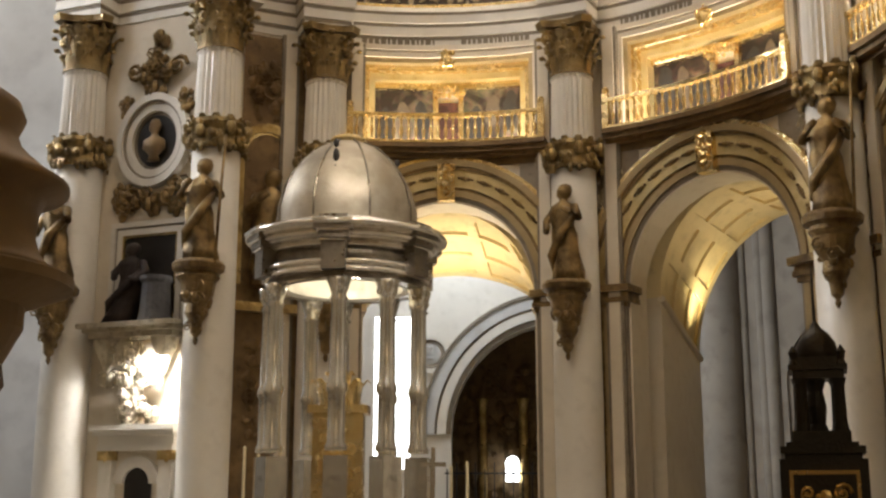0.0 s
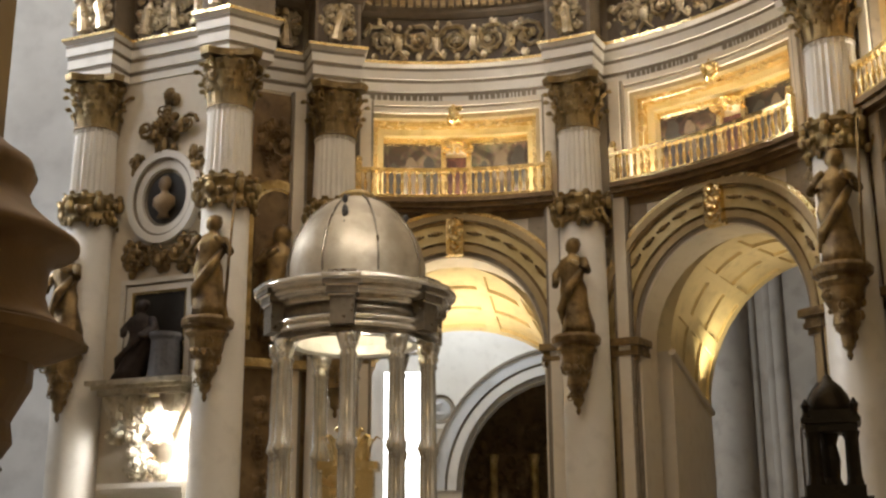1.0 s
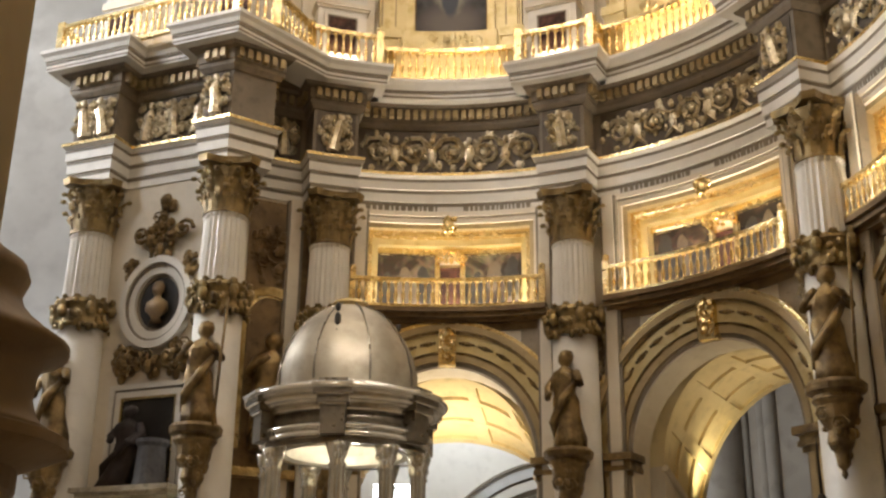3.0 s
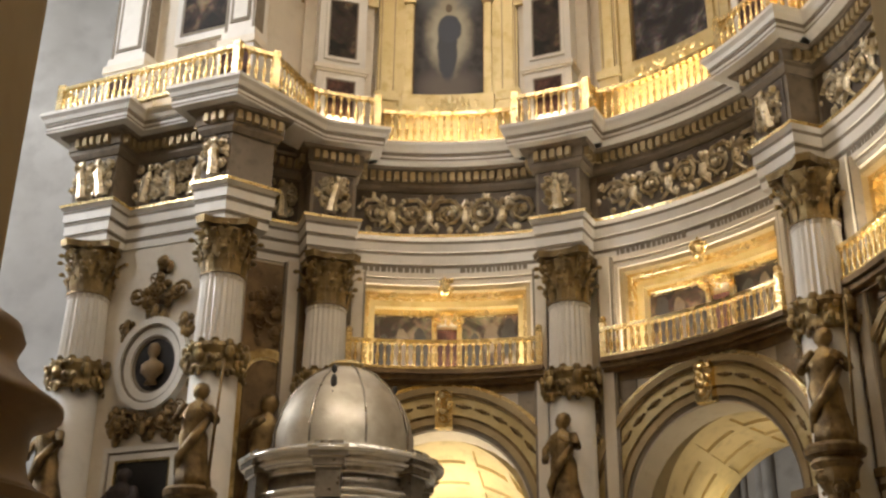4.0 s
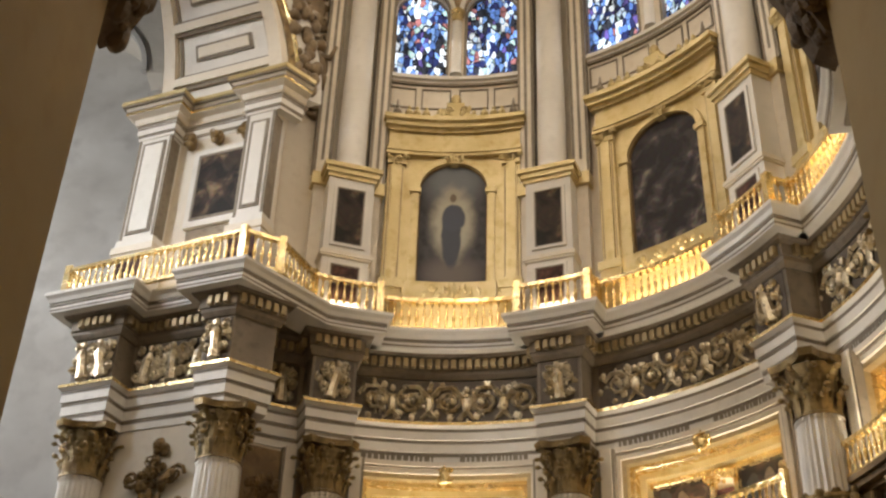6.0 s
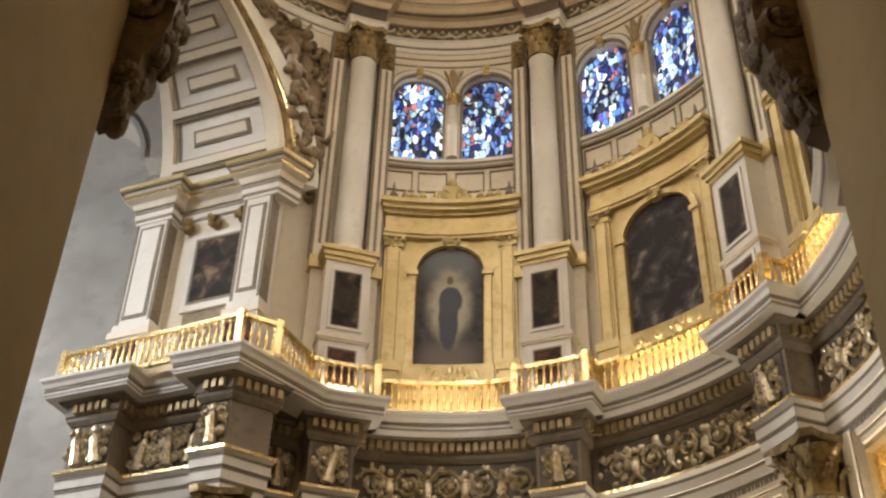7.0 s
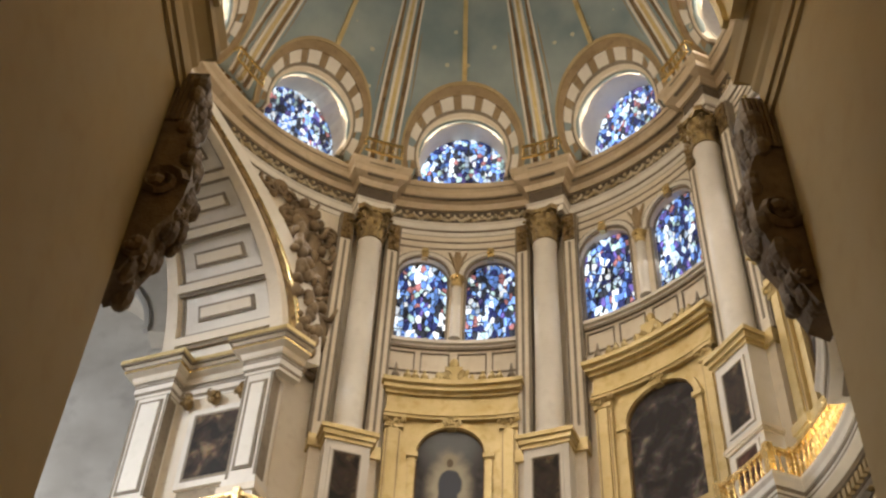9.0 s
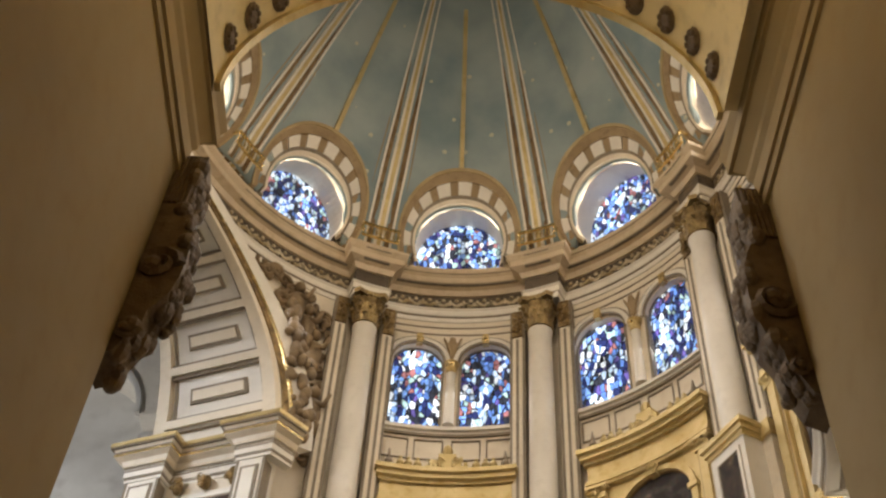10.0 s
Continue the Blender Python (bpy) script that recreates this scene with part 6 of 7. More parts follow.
for k in range(3):
    a_ = 1.55 + k * 1.05
    p = c1_pt(a_, -0.2, 25.35)
    bm = pile(ball(bmesh.new(), (0, 0, 0), 0.2, 0.2, 0.3, 8, 6), (0, -0.08, 0), 0.22, 0.14, 0.3, 12, rg, 0.06, 0.12)
    tagged(part("console", bm, BRONZE, m=pose(p.x, p.y, p.z, 0, 0, -22)), "dull bronze carved console below the jamb cornice", "console", "consoles of the jamb")
jpic = thing("framed_painting", "dark oil painting in a stepped white frame on the jamb", "painting")
A0, A1 = 1.72, LJ - 0.28
part("frame", jamb_box(bmesh.new(), A0, A1, -0.41, -0.26, 21.9, 25.0), WHITE, jpic)
part("frame_line", jamb_box(bmesh.new(), A0 + 0.2, A1 - 0.2, -0.27, -0.245, 22.14, 24.78), LINE, jpic)
part("canvas", jamb_box(bmesh.new(), A0 + 0.3, A1 - 0.3, -0.26, -0.235, 22.24, 24.68), OIL, jpic)
bm = bmesh.new()
carved(bm, 0, A1 - A0 - 0.3, 20.7, 21.7, rg, -0.04, 0.3, False)
carved(bm, 0, A1 - A0 - 0.3, 20.7, 21.7, rg, -0.04, 0.2, False)
rel = thing("relief_panel", "carved grey relief panel under the painting", "relief")
part("carving", on_line(bm, c1_pt(A0 + 0.15, -0.38), c1_pt(A1, -0.38)), RELIEF, rel)["kind"] = "stuff"
part("ground", jamb_box(bmesh.new(), A0 + 0.1, A1 - 0.05, -0.4, -0.37, 20.55, 21.85), GROUND, rel)

# ---- jamb of the great arch: lower storey ----
mid = LJ / 2 + 0.05
yaw = math.degrees(math.atan2(U.y, U.x))


def on_jamb(a_, b_, z):
    p = c1_pt(a_, b_, z)
    return pose(p.x, p.y, p.z, 0, 0, yaw)


med = thing("medallion", "oval white moulded medallion with a flat black plate for the niche's dark depth and bust", "medallion", on_jamb(mid, -0.4, 11.3))
for r0, r1, y, mt in ((0.66, 0.74, -0.06, LINE), (0.74, 0.94, -0.16, WHITE), (0.94, 1.0, -0.22, LINE), (1.0, 1.18, -0.28, WHITE)):
    bm = arch_band(bmesh.new(), r0, r1, y, 0.02, 0, 40, 0, 360, rise=1.15)
    part("ring", bm, mt, med)
bm = bmesh.new()
vs = [bm.verts.new((0.7 * math.cos(6.2832 * k / 32), -0.02, 0.8 * math.sin(6.2832 * k / 32))) for k in range(32)]
bm.faces.new(vs)
# No recess is cut: a black plate paints the oval niche's dark depth.
part("niche_back", bm, BLACK, med, "flat black plate for the niche's dark depth")
bm = lathe(bmesh.new(), [(0.05, -0.62), (0.2, -0.6), (0.14, -0.45), (0.36, -0.25), (0.34, -0.02), (0.12, 0.12), (0.11, 0.2), (0.19, 0.3), (0.2, 0.45), (0.12, 0.6), (0.02, 0.62)], 16)
for v in bm.verts:
    v.co.y = v.co.y * 0.6 - 0.14
tagged(part("bust", bm, BROWN, m=on_jamb(mid, -0.4, 11.3), smooth=True), "small gilded bust set in an oval medallion", "bust")
for nm, c, rz, n, z in (("cartouche", (0, -0.15, 0), 0.95, 60, 13.5), ("lower_ornament", (0, -0.12, 0), 0.5, 46, 9.55)):
    bm = bmesh.new()
    if z > 12:
        pile(bm, (0, -0.15, 0.55), 0.28, 0.15, 0.5, 22, rg, 0.07, 0.16)
        pile(bm, (0, -0.15, -0.15), 0.62, 0.15, 0.3, 30, rg, 0.07, 0.16)
        pile(bm, (0, -0.12, -0.7), 0.4, 0.12, 0.3, 18, rg, 0.07, 0.14)
        for s in (-1, 1):
            pile(bm, (s * 0.95, -0.1, -1.2), 0.28, 0.12, 0.42, 18, rg, 0.07, 0.14)
            scroll(bm, s * 0.72, -0.1, 0.3, s, -0.2, 0.07)
    else:
        pile(bm, (0, -0.12, 0), 0.3, 0.14, 0.35, 18, rg, 0.07, 0.15)
        for s in (-1, 1):
            pile(bm, (s * 0.85, -0.12, 0.1), 0.45, 0.14, 0.5, 34, rg, 0.07, 0.16)
            scroll(bm, s * 0.6, 0.1, 0.32, -s, -0.2, 0.07)
    orn = thing(nm, "gilded carved scrollwork and heads round the medallion", "ornament", on_jamb(mid, -0.4, z))
    part("carving", bm, BRONZE, orn)["kind"] = "stuff"

kn = thing("framed_niche", "white framed flat black plate for the niche's dark depth with a gilt inner edge", "niche", on_jamb(mid, -0.4, 0))
part("outer_frame", frame_bars(bmesh.new(), -1.28, 1.28, 5.9, 9.0, 0.14, -0.14, 0.02, 1), WHITE, kn)
part("line", frame_bars(bmesh.new(), -1.14, 1.14, 5.9, 8.86, 0.07, -0.08, 0.02, 1), LINE, kn)
part("inner_frame", frame_bars(bmesh.new(), -1.07, 1.07, 5.9, 8.79, 0.16, -0.12, 0.02, 1), WHITE, kn)
part("gilt_edge", frame_bars(bmesh.new(), -0.91, 0.91, 5.9, 8.63, 0.07, -0.09, 0.02, 1), GOLD, kn)
# Flat black plate in place of the shade inside the framed niche.
part("niche_back", box(bmesh.new(), -0.86, 0.86, -0.04, 0.0, 6.0, 8.6), BLACK, kn, "flat black plate for the niche's dark depth")
DRAPE = surface("dark_robe", (0.035, 0.025, 0.022), (0.07, 0.05, 0.045), 0.6, 0.1, 5, 0.3)
bm = robe_mesh(7, 2.2)
for v in bm.verts:
    v.co.x *= 1.25
    if v.co.z < 1.0:
        v.co.x -= 0.5 * (1 - v.co.z)
        v.co.y *= 1.3
tagged(part("kneeling_statue", bm, DRAPE, m=on_jamb(mid - 0.2, 0.1, 6.1), smooth=True), "dark kneeling statue in robes on a carved bracket", "statue")
GREYW = surface("grey_draped_cloth", (0.10, 0.10, 0.11), (0.17, 0.17, 0.18), 0.7, 0, 6, 0.3)
bm = lathe(bmesh.new(), [(0.46, 0), (0.42, 0.2), (0.38, 1.0), (0.44, 1.1), (0.44, 1.2), (0.1, 1.25)], 16)
for v in bm.verts:
    a_ = math.atan2(v.co.x, v.co.y)
    v.co.x *= 1 + 0.06 * math.sin(a_ * 8)
tagged(part("prayer_desk", bm, GREYW, m=on_jamb(mid + 0.62, 0.15, 6.1)), "prayer desk draped in grey cloth beside the kneeling statue", "desk")
br = thing("statue_bracket", "ivory and gilt bracket shelf with carved scroll supports", "bracket", on_jamb(mid, -0.4, 0))
bm = bmesh.new()
for z0, z1, y, o in ((5.85, 5.95, -0.9, 0.1), (5.95, 6.08, -1.05, 0.2), (5.7, 5.85, -0.75, 0.0)):
    box(bm, -1.35 - o, 1.35 + o, y, 0.0, z0, z1)
part("shelf", bm, IVORY, br)
for x in (-1.0, 0.85):
    bm = lathe(bmesh.new(), [(0.02, 4.75), (0.1, 4.85), (0.16, 5.1), (0.32, 5.4), (0.4, 5.68), (0.2, 5.7)], 10)
    for v in bm.verts:
        v.co.x += x
        v.co.y -= 0.35
    part("corbel", bm, IVORY, br)
bm = bmesh.new()
pile(bm, (-0.2, -0.5, 5.35), 0.45, 0.25, 0.45, 40, rg, 0.07, 0.17)
pile(bm, (-0.2, -0.35, 4.3), 0.28, 0.2, 0.7, 36, rg, 0.06, 0.15)
for s in (-1, 1):
    pile(bm, (-0.2 + s * 0.7, -0.3, 4.75), 0.35, 0.15, 0.3, 20, rg, 0.06, 0.14)
part("carving", bm, IVORY, br, "ivory and gilt carved scrolls")["kind"] = "stuff"
door = thing("door_surround", "white moulded doorcase with an arched niche and gilt crest", "doorway", on_jamb(mid, -0.4, 0), kind="structure")
bm = bmesh.new()
for z0, z1, y, o in ((2.75, 2.9, -0.3, 0.0), (2.9, 3.15, -0.24, 0.0), (3.15, 3.28, -0.4, 0.08), (3.28, 3.42, -0.5, 0.15)):
    box(bm, -1.2 - o, 1.2 + o, y, 0.0, z0, z1)
part("lintel", bm, WHITE, door)
for s in (-1, 1):
    part("pilaster", box(bmesh.new(), s * 0.95 - 0.2, s * 0.95 + 0.2, -0.24, 0.0, 0, 2.75), WHITE, door)
    part("capital", pile(box(bmesh.new(), s * 0.95 - 0.23, s * 0.95 + 0.23, -0.28, 0, 2.5, 2.75), (s * 0.95, -0.28, 2.6), 0.2, 0.05, 0.1, 8, rg, 0.04, 0.07), LEAF, door)
part("arch", arch_band(bmesh.new(), 0.42, 0.72, -0.16, 0.0, 1.9, 18), WHITE, door)
# The doorway's inner darkness is a black plate on the wall.
part("black_opening_plate", arched_plate(bmesh.new(), 0, 0.42, 0, 1.9, 0.42, -0.05, 0.0), BLACK, door)
bm = pile(bmesh.new(), (0, -0.25, 3.75), 0.7, 0.15, 0.3, 44, rg, 0.06, 0.14)
pile(bm, (0, -0.25, 4.1), 0.25, 0.15, 0.3, 14, rg, 0.06, 0.13)
part("crest", bm, IVORY, door, "ivory and gilt carved crest")

# niche between the second and third columns
ni = thing("shell_niche", "dark gilded niche with a round head in the concave wall", "niche", turn_to(-24.6), kind="structure")
for r0, r1, y, mt in ((0.62, 0.72, -0.1, GOLD), (0.72, 0.98, -0.18, LEAF)):
    part("arch", bend(arch_band(bmesh.new(), r0, r1, y, 0.02, 11.2, 18)), mt, ni)
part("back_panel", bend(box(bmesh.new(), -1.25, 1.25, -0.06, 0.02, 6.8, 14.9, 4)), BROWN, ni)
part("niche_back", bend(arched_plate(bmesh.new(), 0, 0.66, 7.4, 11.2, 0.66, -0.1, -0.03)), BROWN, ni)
for s in (-1, 1):
    part("jamb_strip", bend(box(bmesh.new(), s * 0.85 - 0.13, s * 0.85 + 0.13, -0.18, 0.02, 7.4, 11.2)), LEAF, ni)
part("top_carving", bend(pile(carved(bmesh.new(), -0.95, 0.95, 12.3, 14.2, rg, -0.08, 0.5), (0, -0.06, 13.2), 0.8, 0.12, 0.9, 50, rg, 0.07, 0.16)), BROWN, ni)
part("lower_panel", bend(pile(box(bmesh.new(), -1.0, 1.0, -0.12, 0.02, 0, 6.6, 3), (0, -0.14, 4.6), 0.7, 0.06, 1.6, 60, rg, 0.07, 0.16)), BROWN, ni)
part("ledge", bend(box(bmesh.new(), -1.05, 1.05, -0.5, 0.02, 6.6, 6.85, 3)), LEAF, ni)
st = part("statue", ROBES[1], None, m=turn_to(-24.6) @ pose(0, R - 0.5, 7.3) @ Matrix.Scale(1.25, 4))
tagged(st, "robed figure as a gilded statue in a shell niche", "statue", "statues on the columns")


# ---- the silver tabernacle in the middle of the rotunda ----
TX, TY = -1.7, 19.9
tab = thing("tabernacle", "domed silver tabernacle on ringed columns over the altar", "tabernacle", pose(TX, TY, 0))
bm = lathe(bmesh.new(), [(1.3, 6.0), (1.3, 6.1), (1.22, 6.14), (1.22, 6.2), (1.22, 6.5), (1.13, 6.88), (0.99, 7.16), (0.79, 7.43), (0.56, 7.63), (0.3, 7.77), (0.28, 7.8)], 48)
for v in bm.verts:
    a_ = math.atan2(v.co.x, v.co.y)
    if 6.2 < v.co.z < 7.7:
        k = 1 + 0.012 * math.cos(a_ * 24)
        v.co.x, v.co.y = v.co.x * k, v.co.y * k
part("dome", bm, DULL, tab, "ribbed dull silver dome", smooth=True)
for i in range(8):
    a_ = 6.2832 * (i + 0.5) / 8
    pts = [(r * math.sin(a_), r * math.cos(a_), z) for r, z in ((1.235, 6.2), (1.235, 6.5), (1.14, 6.88), (1.0, 7.16), (0.80, 7.43), (0.57, 7.64), (0.31, 7.78))]
    part("dome_rib", tube(bmesh.new(), pts, 0.02, 6), TARNISH, tab)
bm = lathe(bmesh.new(), [(0.3, 7.76), (0.34, 7.82), (0.3, 7.88), (0.2, 7.92), (0.05, 7.95)], 20)
part("dome_cap", bm, LEAF, tab, "dull silver cap")
for a_ in (8, 128, 248):
    r = radians(180 + a_)
    p = Vector((0.93 * math.sin(r), 0.93 * math.cos(r), 7.3))
    bm = ball(bmesh.new(), p, 0.06, 0.06, 0.13, 8, 6)
    ball(bm, p + Vector((0, 0, -0.26)), 0.1, 0.1, 0.12, 8, 6)
    ball(bm, p + Vector((0, 0, 0.22)), 0.05, 0.05, 0.08, 8, 6)
    part("dome_mount", bm, BLACK, tab, "dark metal mount")
bm = lathe(bmesh.new(), [(1.12, 5.1), (1.38, 5.1), (1.38, 5.18), (1.43, 5.2), (1.43, 5.3), (1.49, 5.33), (1.49, 5.38), (1.38, 5.4), (1.36, 5.62), (1.42, 5.64), (1.44, 5.7), (1.54, 5.73), (1.6, 5.8), (1.6, 5.85), (1.68, 5.87), (1.74, 5.94), (1.74, 6.0), (1.34, 6.05), (1.12, 6.05), (1.12, 5.5), (1.02, 5.46), (1.02, 5.3), (1.12, 5.24), (1.12, 5.1)], 56, caps=False)
part("cornice", bm, SILVER, tab, "moulded silver cornice ring")
for r, z, q in ((1.42, 5.25, 0.055), (1.47, 5.36, 0.04), (1.42, 5.66, 0.035), (1.58, 5.82, 0.06), (1.73, 5.96, 0.05), (1.3, 6.1, 0.045)):
    part("moulding_ring", lathe(bmesh.new(), [(r + q * math.cos(6.2832 * k / 10), z + q * math.sin(6.2832 * k / 10)) for k in range(11)], 56, caps=False), POLISH, tab, "polished silver moulding", smooth=True)
part("frieze_band", lathe(bmesh.new(), [(1.365, 5.405), (1.395, 5.41), (1.385, 5.61), (1.365, 5.615)], 56, caps=False), TARNISH, tab, "dark tarnished frieze band", smooth=True)
part("soffit_band", lathe(bmesh.new(), [(1.37, 5.09), (1.395, 5.1), (1.395, 5.17), (1.37, 5.18)], 56, caps=False), TARNISH, tab)
lamp("tabernacle_lamp", look((TX, TY, 4.95), (TX, TY + 0.01, 6.2)), 36, (1.0, 0.93, 0.78), 0.5, 0.5)
bm = lathe(bmesh.new(), [(1.1, 5.5), (0.98, 5.62), (0.7, 5.95), (0.4, 6.15), (0.05, 6.2)], 40, caps=False)
part("inner_ring", lathe(bmesh.new(), [(1.11, 5.09), (1.0, 5.12), (0.98, 5.28), (1.0, 5.5), (1.1, 5.52)], 48, caps=False), PEARL, tab, "bright inner ring")
part("inner_vault", bm, PEARL, tab, smooth=True)
ANG = (177, 236, 264, 324, 350, 30, 77, 98, 140)
for a_ in ANG:
    r = radians(a_ + 3)
    x, y = 1.3 * math.sin(r), 1.3 * math.cos(r)
    c = part("column", lathe(bmesh.new(), [(0.18, 2.3), (0.18, 2.38), (0.145, 2.44), (0.14, 3.2), (0.175, 3.26), (0.175, 3.36), (0.14, 3.42), (0.125, 4.7), (0.16, 4.74), (0.12, 4.8), (0.19, 5.02), (0.21, 5.1)], 18), MIRRORED, tab, smooth=True, m=pose(x, y, 0))
    part("capital", pile(bmesh.new(), (0, 0, 4.92), 0.15, 0.15, 0.12, 14, rng, 0.035, 0.06), POLISH, c)
    part("pedestal", box(bmesh.new(), -0.19, 0.19, -0.19, 0.19, 1.2, 2.22), MIRRORED, tab, m=pose(x, y, 0, 0, 0, -a_))
for a_ in (183, 243, 303, 3, 63, 123):
    r = radians(a_)
    bm = bmesh.new()
    for z0, z1, o in ((5.2, 5.7, 0.0), (5.7, 5.84, 0.06), (5.84, 6.0, 0.12), (6.0, 6.1, 0.04)):
        box(bm, -0.2 - o, 0.2 + o, -0.14 - o, 0.3, z0, z1)
    part("block_edge", tube(tube(tube(bmesh.new(), [(-0.33, -0.28, 5.99), (0.33, -0.28, 5.99)], 0.035, 6), [(-0.27, -0.22, 5.83), (0.27, -0.22, 5.83)], 0.03, 6), [(-0.22, -0.16, 5.68), (0.22, -0.16, 5.68)], 0.025, 6), POLISH, tab, m=pose(1.46 * math.sin(r), 1.46 * math.cos(r), 0, 0, 0, 180 - a_))
    part("cornice_block", bm, TARNISH, tab, m=pose(1.46 * math.sin(r), 1.46 * math.cos(r), 0, 0, 0, 180 - a_))
part("base", lathe(bmesh.new(), [(1.7, 0), (1.7, 0.2), (1.6, 0.3), (1.55, 1.0), (1.65, 1.1), (1.65, 1.2), (0.1, 1.2)], 40), SILVER, tab)
mo = thing("monstrance", "gilded shrine with a crown of pale leaves on the altar", "shrine", pose(TX - 0.05, TY - 0.2, 0))
part("body", box(bmesh.new(), -0.42, 0.42, -0.3, 0.3, 1.2, 2.95), GOLD, mo)
part("cornice", box(bmesh.new(), -0.5, 0.5, -0.38, 0.38, 2.95, 3.08), GOLD, mo)
bm = bmesh.new()
for i in range(8):
    a_ = 6.2832 * i / 8
    leaf(bm, (0.3 * math.sin(a_), 0.3 * math.cos(a_), 3.05), 0.5, (math.sin(a_), math.cos(a_), 0), 0.26, 0.2)
    leaf(bm, (0.12 * math.sin(a_ + 0.4), 0.12 * math.cos(a_ + 0.4), 3.1), 0.6, (math.sin(a_ + 0.4), math.cos(a_ + 0.4), 0), 0.2, 0.12)
part("crown", bm, GOLD, mo, "crown of gilded leaves")
part("front_relief", pile(bmesh.new(), (0, -0.32, 2.2), 0.34, 0.06, 0.6, 34, rng, 0.05, 0.1), GOLD, mo)
WAX = surface("ivory_wax", (0.72, 0.62, 0.40), (0.80, 0.70, 0.48), 0.5, 0, 8, 0.05)
for x, y, h in ((-3.55, 21.0, 2.45), (-3.35, 21.3, 2.5), (-3.0, 21.6, 2.4), (0.15, 21.0, 2.1), (0.45, 21.4, 2.2)):
    cs = thing("candlestick", "silver candlestick with a tall ivory candle", "candlestick", pose(x, y, 0), "candlesticks by the altar")
    part("stick", lathe(bmesh.new(), [(0.16, 0), (0.16, 0.05), (0.05, 0.2), (0.07, 0.6), (0.03, 0.8), (0.05, 1.2), (0.09, 1.35), (0.04, 1.4)], 14), SILVER, cs, smooth=True)
    part("candle", lathe(bmesh.new(), [(0.03, 1.4), (0.03, h), (0.008, h + 0.02)], 10), WAX, cs)
cr = thing("altar_cross", "small silver cross on a slender stand", "cross", pose(-0.15, 18.6, 0))
part("stem", lathe(bmesh.new(), [(0.14, 0), (0.12, 0.06), (0.035, 0.15), (0.03, 1.75)], 10), SILVER, cr)
part("upright", box(bmesh.new(), -0.035, 0.035, -0.03, 0.03, 1.75, 2.35), SILVER, cr)
part("arm", box(bmesh.new(), -0.2, 0.2, -0.028, 0.028, 2.05, 2.12), SILVER, cr)

# ---- things near the entrance arch ----
le = thing("miniature_temple", "black wooden temple-shaped stand with gilded panels", "stand", pose(2.78, 8.56, 0, 0, 0, -18) @ Matrix.Diagonal((0.88, 0.88, 1, 1)))
part("plinth", box(bmesh.new(), -0.34, 0.34, -0.34, 0.34, 0, 1.86), BLACK, le)
bm = bmesh.new()
for z0, z1, o in ((1.86, 1.9, 0.02), (1.9, 1.95, 0.05), (1.95, 1.98, 0.0)):
    box(bm, -0.28 - o, 0.28 + o, -0.28 - o, 0.28 + o, z0, z1)
part("cornice", bm, BLACK, le)
bm = frame_bars(bmesh.new(), -0.27, 0.27, 1.35, 1.78, 0.03, -0.352, -0.335, 1)
part("gilt_frame", bm, GOLD, le, "thin gilt frame")
bm = bmesh.new()
for s in (-1, 1):
    scroll(bm, s * 0.13, 1.62, 0.07, s, -0.35, 0.016)
    scroll(bm, s * 0.13, 1.48, 0.06, -s, -0.35, 0.014)
ball(bm, (0, -0.35, 1.56), 0.07, 0.03, 0.09, 8, 6)
part("gilt_scrolls", bm, GOLD, le, "gilded scroll relief")
bm = box(bmesh.new(), -0.23, 0.23, -0.23, 0.23, 1.98, 2.06)
part("floor_slab", bm, BLACK, le)
for x in (-0.15, 0.15):
    for y in (-0.15, 0.15):
        part("post", lathe(bmesh.new(), [(0.075, 2.06), (0.06, 2.12), (0.055, 2.4), (0.075, 2.44)], 10), BLACK, le, m=pose(x, y, 0))
bm = bmesh.new()
for z0, z1, o in ((2.44, 2.5, 0.0), (2.5, 2.54, 0.03), (2.54, 2.6, -0.02)):
    box(bm, -0.205 - o, 0.205 + o, -0.205 - o, 0.205 + o, z0, z1)
part("entablature", bm, BLACK, le)
for x in (-0.19, 0.19):
    for y in (-0.19, 0.19):
        part("corner_finial", lathe(bmesh.new(), [(0.04, 2.54), (0.02, 2.58), (0.04, 2.63), (0.005, 2.68)], 8), BLACK, le, m=pose(x, y, 0))
part("dome", lathe(bmesh.new(), [(0.18, 2.58), (0.18, 2.64), (0.155, 2.72), (0.1, 2.79), (0.045, 2.83), (0.03, 2.86), (0.01, 2.88)], 20), BLACK, le, smooth=True)
part("inner_pillar", lathe(bmesh.new(), [(0.1, 2.06), (0.07, 2.12), (0.085, 2.25), (0.06, 2.36), (0.09, 2.44)], 12), BLACK, le, m=pose(-0.03, 0.05, 0))
part("spire", lathe(bmesh.new(), [(0.012, 2.84), (0.008, 3.2), (0.003, 3.3)], 8), BLACK, le)

pu = thing("pulpit_canopy", "brown carved wooden canopy with stepped mouldings on a post", "canopy", pose(-2.96, 6.34, 0))
part("roof", lathe(bmesh.new(), [(0.3, 4.0), (0.38, 3.92), (0.5, 3.84), (0.53, 3.76), (0.49, 3.66), (0.52, 3.58), (0.60, 3.5), (0.7, 3.42), (0.8, 3.36), (0.8, 3.32), (0.68, 3.28), (0.64, 3.2), (0.63, 3.05), (0.66, 2.95), (0.72, 2.88), (0.84, 2.82)], 40), WOOD, pu, smooth=True)
part("rim", lathe(bmesh.new(), [(0.4, 2.62), (0.6, 2.64), (0.74, 2.7), (0.86, 2.75), (0.86, 2.81), (0.8, 2.84), (0.4, 2.84)], 40), WOOD, pu)
